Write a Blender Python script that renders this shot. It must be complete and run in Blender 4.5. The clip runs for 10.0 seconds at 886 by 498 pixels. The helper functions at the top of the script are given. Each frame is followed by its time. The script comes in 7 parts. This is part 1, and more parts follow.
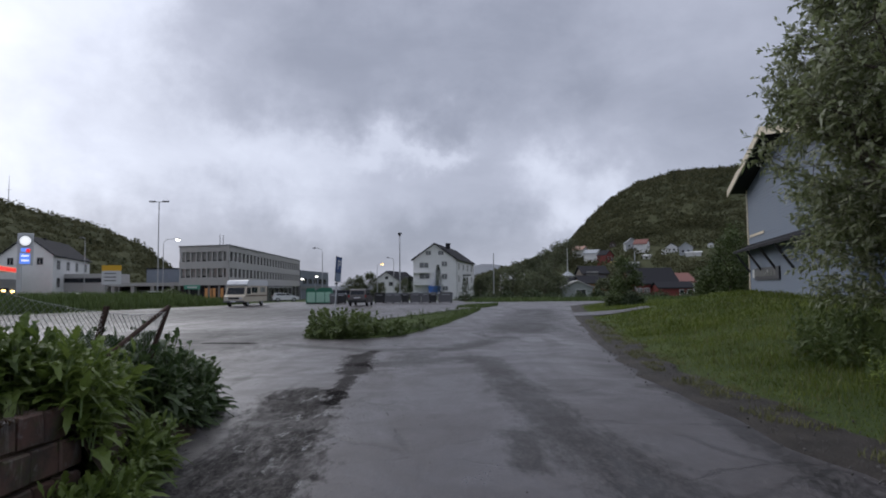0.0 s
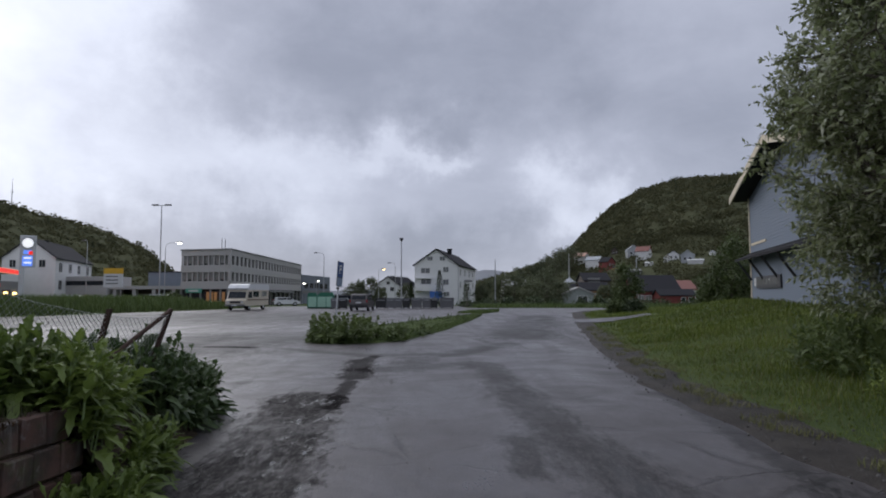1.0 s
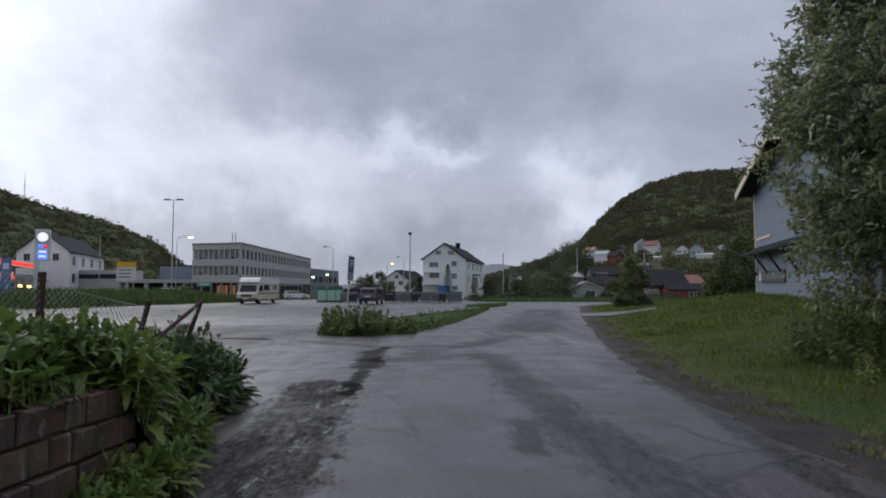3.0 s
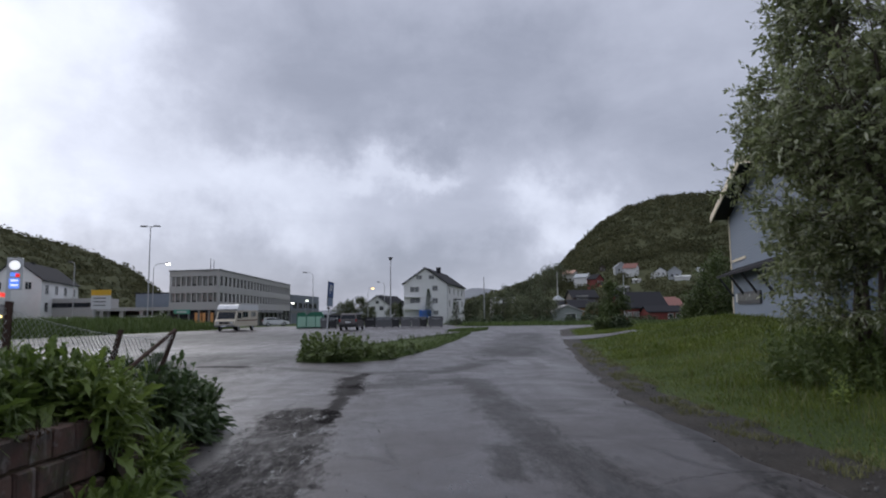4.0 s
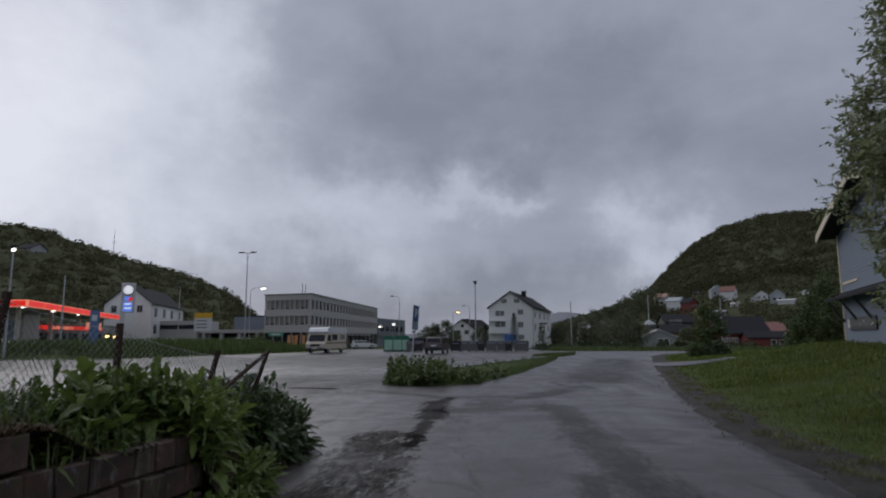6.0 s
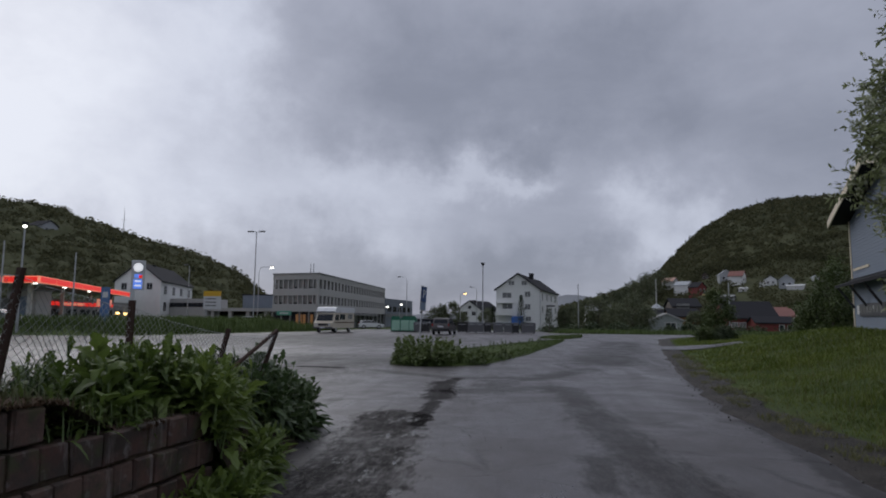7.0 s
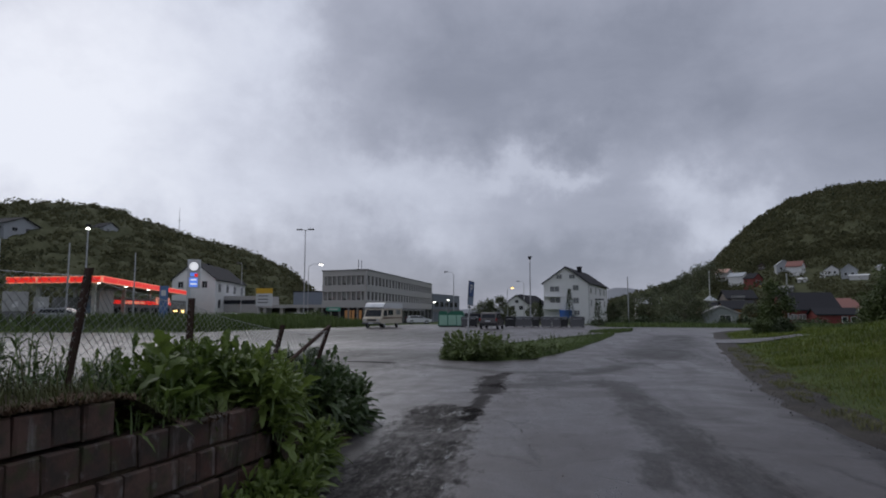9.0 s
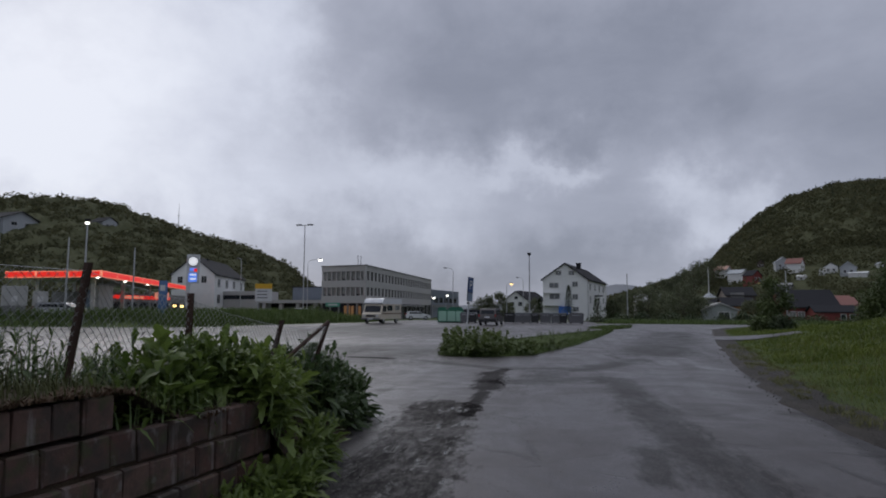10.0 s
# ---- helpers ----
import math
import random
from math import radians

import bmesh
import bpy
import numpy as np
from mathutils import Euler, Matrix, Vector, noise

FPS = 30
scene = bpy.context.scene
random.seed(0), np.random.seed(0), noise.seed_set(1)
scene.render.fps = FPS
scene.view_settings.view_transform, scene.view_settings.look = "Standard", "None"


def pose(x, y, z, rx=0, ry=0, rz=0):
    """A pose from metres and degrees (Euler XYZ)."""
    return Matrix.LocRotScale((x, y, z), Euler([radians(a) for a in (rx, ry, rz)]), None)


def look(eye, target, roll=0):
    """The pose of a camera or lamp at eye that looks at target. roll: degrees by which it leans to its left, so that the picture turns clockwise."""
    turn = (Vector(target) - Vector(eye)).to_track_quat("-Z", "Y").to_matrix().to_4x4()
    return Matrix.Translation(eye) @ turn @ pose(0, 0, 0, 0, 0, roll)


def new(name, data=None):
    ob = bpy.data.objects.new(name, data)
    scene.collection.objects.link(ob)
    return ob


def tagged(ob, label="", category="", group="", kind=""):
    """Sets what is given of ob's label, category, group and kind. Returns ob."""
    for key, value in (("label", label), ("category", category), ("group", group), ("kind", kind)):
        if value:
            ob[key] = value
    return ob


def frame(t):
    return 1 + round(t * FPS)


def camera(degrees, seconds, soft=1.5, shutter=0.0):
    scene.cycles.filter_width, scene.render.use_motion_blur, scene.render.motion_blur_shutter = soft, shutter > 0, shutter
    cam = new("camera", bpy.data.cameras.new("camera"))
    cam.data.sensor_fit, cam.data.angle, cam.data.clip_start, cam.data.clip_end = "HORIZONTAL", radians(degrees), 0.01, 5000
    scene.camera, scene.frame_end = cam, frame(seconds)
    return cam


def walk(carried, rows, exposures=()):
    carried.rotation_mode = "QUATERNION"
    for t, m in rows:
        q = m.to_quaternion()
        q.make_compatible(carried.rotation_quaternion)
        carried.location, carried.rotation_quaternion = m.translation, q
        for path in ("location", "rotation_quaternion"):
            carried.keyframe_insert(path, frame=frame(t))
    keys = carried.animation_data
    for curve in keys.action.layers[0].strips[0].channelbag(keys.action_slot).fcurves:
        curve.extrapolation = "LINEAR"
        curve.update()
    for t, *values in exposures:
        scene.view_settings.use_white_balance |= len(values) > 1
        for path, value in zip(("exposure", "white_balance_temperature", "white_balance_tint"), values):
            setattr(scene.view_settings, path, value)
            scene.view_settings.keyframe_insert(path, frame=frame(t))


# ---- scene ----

cam = camera(70.4, 10.0, 1.9, 0.3)
# seconds, x, y, z, yaw, pitch, roll
PATH = [(0.0, 0.0, 0.60, 1.60, -0.95, 3.59, 0.56), (0.5, 0.0, 0.60, 1.60, -0.89, 3.72, 0.16), (1.0, 0.0, 0.57, 1.60, -0.83, 4.10, 0.09), (1.3, -0.07, 0.02, 1.59, -0.05, 3.85, 0.12),
        (1.5, -0.08, 0.0, 1.59, 0.0, 3.86, 0.13), (2.0, -0.08, 0.0, 1.59, 0.16, 4.20, -0.04), (2.2, -0.07, 0.0, 1.59, 0.74, 4.18, 0.0), (3.3, 0.03, 0.0, 1.60, -1.41, 3.30, -0.08), (3.5, 0.06, 0.0, 1.60, -3.47, 3.23, -0.35),
        (4.0, 0.02, 0.0, 1.60, -1.79, 5.78, 0.64), (4.5, -0.135, 0.0, 1.60, 0.20, 8.43, 0.01), (5.0, -0.18, 0.0, 1.60, 1.00, 9.81, -1.17),
        (5.5, -0.07, 0.0, 1.60, 3.29, 9.79, 0.21), (6.0, 0.05, 0.0, 1.60, 5.93, 7.99, 0.20), (6.2, 0.05, 0.0, 1.60, 7.00, 7.02, 0.15), (7.3, 0.0, 0.0, 1.60, 6.55, 6.25, -0.8), (7.5, -0.02, 0.0, 1.60, 6.78, 6.27, -0.94),
        (8.0, 0.0, 0.0, 1.60, 8.06, 6.21, -0.26), (8.5, 0.0, 0.0, 1.60, 9.19, 5.98, 0.06), (9.0, 0.0, 0.0, 1.60, 10.83, 5.79, -0.02),
        (9.5, 0.0, 0.0, 1.60, 11.52, 5.74, -0.12), (10.0, 0.0, 0.0, 1.60, 10.76, 5.42, -0.23)]
walk(cam, [(t, pose(x, y, z, 90 + p, r, w)) for t, x, y, z, w, p, r in PATH],
     [(0.0, 0.17), (2.0, 0.15), (3.5, 0.2), (4.0, 0.24), (4.5, 0.01), (5.0, -0.15), (5.5, -0.3), (6.0, -0.38), (7.5, -0.2), (10.0, -0.22)])

# ---- light: an overcast evening sky ----
def at(az, d, z=0.0):
    """A place d metres from the origin at azimuth az (degrees to the left of y)."""
    return Vector((-d * math.sin(radians(az)), d * math.cos(radians(az)), z))


def way_of(az, el):
    c = math.cos(radians(el))
    return Vector((-math.sin(radians(az)) * c, math.cos(radians(az)) * c, math.sin(radians(el))))


class Nodes:
    """Short hand for a node tree."""
    def __init__(self, tree):
        self.t = tree

    def add(self, kind, ins=None, **attrs):
        n = self.t.nodes.new(kind)
        for k, val in attrs.items():
            setattr(n, k, val)
        for k, val in (ins or {}).items():
            self.put(n.inputs[k], val)
        return n

    def put(self, socket, val):
        if hasattr(val, "is_output"):
            self.t.links.new(val, socket)
        elif hasattr(val, "outputs"):
            self.t.links.new(val.outputs[0], socket)
        else:
            socket.default_value = val

    def math(self, op, a, b=0.0, c=0.0, clamp=False):
        n = self.add("ShaderNodeMath", {0: a, 1: b, 2: c}, operation=op)
        n.use_clamp = clamp
        return n.outputs[0]

    def ramp(self, fac, *stops):
        n = self.add("ShaderNodeValToRGB", {0: fac})
        e = n.color_ramp.elements
        while len(e) < len(stops):
            e.new(0.5)
        for el, (p, c) in zip(e, stops):
            el.position = p
            el.color = (c, c, c, 1) if isinstance(c, (int, float)) else (*c, 1)
        return n.outputs[0]

    def noise(self, vec, scale, detail=4.0, rough=0.55, distort=0.0):
        return self.add("ShaderNodeTexNoise", {"Vector": vec, "Scale": scale, "Detail": detail, "Roughness": rough, "Distortion": distort}).outputs[0]

    def mix(self, fac, a, b, blend="MIX"):
        n = self.add("ShaderNodeMix", data_type="RGBA", blend_type=blend)
        for k, val in ((0, fac), (6, a), (7, b)):
            if isinstance(val, tuple) and len(val) == 3:
                val = (*val, 1)
            self.put(n.inputs[k], val)
        return n.outputs[2]


def make_world():
    w = bpy.data.worlds.new("overcast_sky")
    scene.world = w
    w.use_nodes = True
    w.node_tree.nodes.clear()
    n = Nodes(w.node_tree)
    co = n.add("ShaderNodeTexCoord").outputs["Generated"]
    sep = n.add("ShaderNodeSeparateXYZ", {0: co})
    up = n.math("MAXIMUM", sep.outputs[2], 0.0)
    lift = n.math("ADD", up, 0.13)
    plane = n.add("ShaderNodeCombineXYZ", {0: n.math("DIVIDE", sep.outputs[0], lift), 1: n.math("DIVIDE", sep.outputs[1], lift), 2: 0.0}).outputs[0]
    low = n.add("ShaderNodeMapping", {"Vector": co, "Scale": (1.0, 1.0, 2.0)}).outputs[0]
    big = n.noise(low, 2.6, 6.0, 0.55, 0.5)
    mid = n.noise(low, 7.5, 7.0, 0.58, 0.5)
    # ragged way for the soft lighter and darker cloud masses
    warp = n.add("ShaderNodeTexNoise", {"Vector": co, "Scale": 6.0, "Detail": 6.0, "Roughness": 0.6})
    off = n.add("ShaderNodeVectorMath", {0: warp.outputs["Color"], 1: (0.5, 0.5, 0.5)}, operation="SUBTRACT")
    off = n.add("ShaderNodeVectorMath", {0: off.outputs[0], 3: 0.30}, operation="SCALE")
    bent = n.add("ShaderNodeVectorMath", {0: co, 1: off.outputs[0]}, operation="ADD").outputs[0]
    total = n.math("ADD", n.math("MULTIPLY", n.math("SUBTRACT", big, 0.5), 0.40), n.math("MULTIPLY", n.math("SUBTRACT", mid, 0.5), 0.15))
    total = n.math("ADD", total, n.math("MULTIPLY", n.math("SUBTRACT", n.noise(plane, 1.3, 6.0, 0.6, 0.6), 0.5), 0.09))
    total = n.math("ADD", total, 0.465)
    # the overcast vault is lightest overhead
    total = n.math("ADD", total, n.math("MULTIPLY", n.ramp(up, (0.55, 0.0), (0.95, 1.0)), 0.45))
    # azimuth, elevation, half width, half height, how much brighter
    for az, el, wa, he, amount in CLOUDS:
        c = way_of(az, el)
        right = Vector((math.cos(radians(az)), math.sin(radians(az)), 0))
        top = right.cross(c)
        dx = n.add("ShaderNodeVectorMath", {0: bent, 1: tuple(right / math.sin(radians(wa)))}, operation="DOT_PRODUCT").outputs["Value"]
        d0 = n.add("ShaderNodeVectorMath", {0: bent, 1: tuple(c)}, operation="DOT_PRODUCT").outputs["Value"]
        dz = n.add("ShaderNodeVectorMath", {0: bent, 1: tuple(top / math.sin(radians(he)))}, operation="DOT_PRODUCT").outputs["Value"]
        r2 = n.math("ADD", n.math("MULTIPLY", dx, dx), n.math("MULTIPLY", dz, dz))
        g = n.math("EXPONENT", n.math("MULTIPLY", r2, -0.7))
        g = n.math("MULTIPLY", g, n.math("GREATER_THAN", d0, 0.0))
        total = n.math("ADD", total, n.math("MULTIPLY", g, amount))
    col = n.ramp(total, (0.0, (0.17, 0.19, 0.252)), (0.30, (0.30, 0.325, 0.413)), (0.55, (0.46, 0.49, 0.603)), (0.8, (0.72, 0.765, 0.905)), (1.0, (0.90, 0.95, 1.08)))
    sky = n.add("ShaderNodeTexSky", sky_type="NISHITA", sun_disc=False, sun_elevation=radians(25), sun_rotation=radians(-45))
    dim = n.mix(1.0, sky.outputs[0], (0.08, 0.08, 0.08), "MULTIPLY")
    both = n.mix(0.94, dim, col)
    bg = n.add("ShaderNodeBackground", {"Color": both, "Strength": SKY})
    out = n.add("ShaderNodeOutputWorld", {0: bg})


SKY = 1.0
CLOUDS = [(43, 15, 13, 12, 0.42), (31, 9, 12, 5, 0.10), (62, 14, 20, 11, 0.28), (3.5, 13.4, 5.0, 1.7, 0.20), (-1, 13.4, 2.5, 1.2, 0.12), (15, 12.6, 7, 3.2, 0.18), (-11.8, 7.6, 3.6, 3.4, 0.26),
          (-3, 20.5, 17, 5.0, -0.20), (11, 24, 6, 5.0, -0.03), (30, 23, 6, 6, 0.13), (26, 20, 5, 5, 0.08), (-25, 23, 7, 7, 0.06), (2, 3.6, 16, 2.0, -0.10), (-25, 12, 8, 4, -0.08), (10, 8.5, 14, 3.0, 0.07), (38, 3.5, 24, 4.5, -0.18)]
make_world()
sun = new("sun", bpy.data.lights.new("sun", "SUN"))
sun.data.energy, sun.data.angle, sun.data.color = 0.9, radians(60), (1.0, 0.97, 0.93)
sun.matrix_world = look(at(45, 10, 6), (0, 0, 0))


# ---- materials ----
def material(name, rough=0.7, metal=0.0, spec=0.5):
    m = bpy.data.materials.new(name)
    m.use_nodes = True
    m.node_tree.nodes.clear()
    n = Nodes(m.node_tree)
    b = n.add("ShaderNodeBsdfPrincipled", {"Roughness": rough, "Metallic": metal, "Specular IOR Level": spec})
    n.add("ShaderNodeOutputMaterial", {0: b})
    return m, n, b


def place_of(n):
    return n.add("ShaderNodeNewGeometry").outputs["Position"]


def bump(n, b, height, strength=0.3, dist=0.02):
    n.put(b.inputs["Normal"], n.add("ShaderNodeBump", {"Height": height, "Strength": strength, "Distance": dist}).outputs[0])


def painted(name, col, rough=0.6, metal=0.0, dirt=0.25, scale=1.2, vary=0.08, bumps=0.05, spec=0.5):
    """A painted or plain surface: two scales of staining and a fine relief."""
    m, n, b = material(name, rough, metal, spec)
    p = place_of(n)
    big = n.noise(p, scale, 5.0, 0.6)
    small = n.noise(p, scale * 14, 3.0)
    shade = n.math("ADD", n.math("MULTIPLY", n.math("SUBTRACT", big, 0.5), dirt), n.math("MULTIPLY", n.math("SUBTRACT", small, 0.5), vary))
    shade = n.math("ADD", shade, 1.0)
    c = n.mix(1.0, (*col,), n.add("ShaderNodeCombineXYZ", {0: shade, 1: shade, 2: shade}).outputs[0], "MULTIPLY")
    n.put(b.inputs["Base Color"], c)
    n.put(b.inputs["Roughness"], n.math("ADD", n.math("MULTIPLY", n.math("SUBTRACT", big, 0.5), 0.25), rough, clamp=True))
    if bumps:
        bump(n, b, small, bumps, 0.01)
    return m


def glowing(name, col, strength):
    m, n, b = material(name, 0.4)
    n.put(b.inputs["Base Color"], (*col, 1))
    n.put(b.inputs["Emission Color"], (*col, 1))
    b.inputs["Emission Strength"].default_value = strength
    return m


# worn, rough stretches of the tarmac: from, to, half width
WORN = [((-1.50, 2.0), (-1.66, 6.5), 0.62), ((-1.66, 6.5), (-1.95, 10.4), 0.58), ((-0.3, 4.5), (0.2, 4.6), 0.14)]
# dark patches of filler
PATCHES = [((-1.50, 12.2), (-1.46, 9.6), 0.16), ((-1.52, 12.7), (-1.74, 15.9), 0.36), ((-1.74, 15.9), (-1.5, 17.0), 0.2), ((-6.9, 19.9), (-5.4, 19.7), 0.14)]
# older, greyer tarmac
OLDER = [((3.3, 23.9), (7.6, 46.0), 1.6), ((2.95, 3.0), (3.6, 9.2), 0.18), ((3.6, 9.2), (4.7, 18.0), 0.2), ((2.15, 3.4), (1.46, 7.6), 0.48), ((1.46, 7.6), (1.28, 11.5), 0.38), ((1.28, 11.5), (1.15, 15.3), 0.32),
         ((-4.4, 19.2), (-1.8, 17.2), 0.34), ((-1.8, 17.2), (0.6, 17.6), 0.45), ((0.4, 17.2), (2.4, 21.0), 0.5), ((-1.2, 14.0), (0.8, 15.2), 0.5), ((0.9, 6.3), (0.95, 7.6), 0.2), ((-0.62, 14.0), (-0.34, 16.4), 0.5), ((0.75, 14.3), (1.15, 15.2), 0.3),
         ((-48.0, 32.0), (-16.0, 46.0), 13.0), ((-9.0, 14.0), (-7.0, 24.0), 3.4)]


def wet_asphalt():
    m, n, b = material("wet_asphalt", 0.3, 0.0, 0.36)
    p = place_of(n)
    def vec(op, a, c=None, out=0, scale=None):
        ins = {0: a}
        if c is not None:
            ins[1] = c
        if scale is not None:
            ins[3] = scale
        return n.add("ShaderNodeVectorMath", ins, operation=op).outputs[out]
    flat = vec("MULTIPLY", p, (1, 1, 0))
    wob = n.add("ShaderNodeTexNoise", {"Vector": p, "Scale": 1.1, "Detail": 6.0, "Roughness": 0.65}).outputs["Color"]
    bent = vec("ADD", flat, vec("MULTIPLY", vec("SUBTRACT", wob, (0.5, 0.5, 0.5)), (0.35, 0.8, 0.0)))
    drawn = n.add("ShaderNodeMapping", {"Vector": p, "Scale": (1.0, 0.36, 1.0)}).outputs[0]
    ragged = n.math("MULTIPLY", n.math("SUBTRACT", n.noise(drawn, 7.0, 7.0, 0.75), 0.5), 1.0)
    def zone(pieces, lo, hi, loose=1.0):
        total = 0.0
        for (x0, y0), (x1, y1), half in pieces:
            d = Vector((x1 - x0, y1 - y0, 0))
            rel = vec("SUBTRACT", bent, (x0, y0, 0))
            h = n.math("DIVIDE", vec("DOT_PRODUCT", rel, tuple(d), "Value"), d.length_squared, clamp=True)
            dist = vec("LENGTH", vec("SUBTRACT", rel, vec("SCALE", tuple(d), scale=h)), None, "Value")
            total = n.math("MAXIMUM", total, n.ramp(n.math("ADD", n.math("DIVIDE", dist, half * 2), n.math("MULTIPLY", ragged, loose)), (lo, 1.0), (hi, 0.0)))
        return total
    rough_zone = zone(WORN, 0.38, 0.58)
    filler = zone(PATCHES, 0.30, 0.58, 1.5)
    older = zone(OLDER, 0.26, 0.66, 1.4)
    # wear also runs along the road
    along = n.add("ShaderNodeMapping", {"Vector": p, "Scale": (0.7, 0.14, 1.0)}).outputs[0]
    streak = n.noise(along, 1.0, 7.0, 0.62, 0.8)
    patch = n.noise(p, 0.3, 6.0, 0.62, 0.8)
    fine = n.noise(drawn, 9.0, 6.0, 0.75)
    grit = n.noise(drawn, 36.0, 4.0, 0.75)
    pebble = n.add("ShaderNodeTexVoronoi", {"Vector": p, "Scale": 42.0}).outputs["Distance"]
    cracks = n.add("ShaderNodeTexVoronoi", {"Vector": bent, "Scale": 0.45}, feature="DISTANCE_TO_EDGE").outputs["Distance"]
    crack = n.math("MULTIPLY", n.ramp(cracks, (0.004, 1.0), (0.02, 0.0)), n.ramp(n.noise(p, 0.5, 2.0), (0.48, 0.0), (0.56, 1.0)))
    rough_zone = n.math("MULTIPLY", rough_zone, n.math("MULTIPLY", n.ramp(n.noise(drawn, 3.2, 7.0, 0.75, 0.6), (0.34, 0.45), (0.50, 1.0)), n.ramp(n.noise(p, 0.55, 4.0, 0.6, 0.5), (0.36, 0.6), (0.52, 1.0))))
    puddle = n.math("MULTIPLY", n.ramp(n.noise(drawn, 4.0, 8.0, 0.74, 0.3), (0.56, 0.0), (0.62, 1.0)), rough_zone)
    broken = n.math("MAXIMUM", rough_zone, n.ramp(n.math("ADD", n.math("MULTIPLY", streak, 0.6), n.math("MULTIPLY", patch, 0.4)), (0.57, 0.0), (0.66, 0.6)))
    base = n.mix(n.ramp(patch, (0.35, 0.0), (0.65, 1.0)), (0.046, 0.041, 0.043), (0.077, 0.069, 0.072))
    base = n.mix(n.math("MULTIPLY", n.ramp(fine, (0.35, 0.0), (0.7, 1.0)), 0.5), base, (0.105, 0.093, 0.092))
    dark = n.mix(n.ramp(n.math("ADD", n.math("MULTIPLY", fine, 0.5), n.math("MULTIPLY", grit, 0.5)), (0.42, 0.0), (0.60, 1.0)), (0.006, 0.006, 0.006), (0.046, 0.042, 0.038))
    base = n.mix(n.math("MULTIPLY", older, 0.50), base, (0.034, 0.032, 0.032))
    worn_grain = n.ramp(n.math("ADD", n.math("MULTIPLY", fine, 0.6), n.math("MULTIPLY", grit, 0.4)), (0.44, 1.0), (0.56, 0.0))
    base = n.mix(n.math("MULTIPLY", n.math("MULTIPLY", older, worn_grain), 0.75), base, (0.012, 0.011, 0.011))
    base = n.mix(n.math("MULTIPLY", broken, 0.85), base, dark)
    base = n.mix(n.math("MULTIPLY", filler, 0.8), base, (0.013, 0.012, 0.012))
    base = n.mix(puddle, base, (0.020, 0.018, 0.016))
    base = n.mix(n.math("MULTIPLY", n.ramp(grit, (0.52, 0.0), (0.72, 0.6)), n.math("SUBTRACT", 1.0, n.math("MULTIPLY", rough_zone, 0.6))), base, (0.14, 0.135, 0.13))
    base = n.mix(n.ramp(grit, (0.30, 0.7), (0.46, 0.0)), base, (0.012, 0.012, 0.012))
    base = n.mix(n.math("MULTIPLY", crack, 0.45), base, (0.010, 0.010, 0.010))
    n.put(b.inputs["Base Color"], base)
    film = n.ramp(n.math("ADD", n.math("MULTIPLY", streak, 0.5), n.math("MULTIPLY", n.noise(p, 0.7, 5.0, 0.6, 1.2), 0.5)), (0.38, 0.0), (0.60, 1.0))
    rough = n.math("ADD", 0.52, n.math("MULTIPLY", film, -0.22))
    rough = n.math("ADD", rough, n.math("MULTIPLY", n.math("SUBTRACT", grit, 0.5), 0.5))
    rough = n.math("ADD", rough, n.math("MULTIPLY", broken, n.math("ADD", 0.28, n.math("MULTIPLY", n.math("SUBTRACT", fine, 0.55), -1.4))), clamp=True)
    rough = n.math("ADD", rough, n.math("ADD", n.math("MULTIPLY", filler, 0.34), n.math("MULTIPLY", older, 0.10)), clamp=True)
    rough = n.math("MULTIPLY", rough, n.math("SUBTRACT", 1.0, n.math("MULTIPLY", puddle, 0.72)))
    n.put(b.inputs["Roughness"], rough)
    dull = n.math("ADD", n.math("MULTIPLY", broken, 0.25), n.math("ADD", n.math("MULTIPLY", filler, 0.27), n.math("MULTIPLY", older, 0.14)))
    n.put(b.inputs["Specular IOR Level"], n.math("ADD", n.math("SUBTRACT", 0.34, dull, clamp=True), n.math("MULTIPLY", puddle, 0.38)))
    h = n.math("ADD", n.math("MULTIPLY", fine, 0.5), n.math("ADD", n.math("MULTIPLY", pebble, 0.22), n.math("MULTIPLY", grit, 0.5)))
    h = n.math("MULTIPLY", h, n.math("ADD", 0.45, n.math("MULTIPLY", broken, 1.3)))
    h = n.math("ADD", h, n.math("MULTIPLY", patch, 0.4))
    h = n.math("SUBTRACT", h, n.math("ADD", n.math("MULTIPLY", crack, 0.6), n.math("MULTIPLY", broken, 0.35)))
    h = n.math("MULTIPLY", h, n.math("SUBTRACT", 1.0, n.math("MULTIPLY", puddle, 0.8)))
    bump(n, b, h, 0.6, 0.016)
    return m


def earth(name, a, c, scale=3.0, rough=0.95):
    m, n, b = material(name, rough, 0.0, 0.25)
    p = place_of(n)
    big = n.noise(p, scale * 0.15, 5.0, 0.6)
    small = n.noise(p, scale * 4, 5.0, 0.7)
    f = n.math("ADD", n.math("MULTIPLY", big, 0.55), n.math("MULTIPLY", small, 0.45))
    n.put(b.inputs["Base Color"], n.mix(n.ramp(f, (0.36, 0.0), (0.64, 1.0)), a, c))
    bump(n, b, small, 0.8, 0.05)
    return m


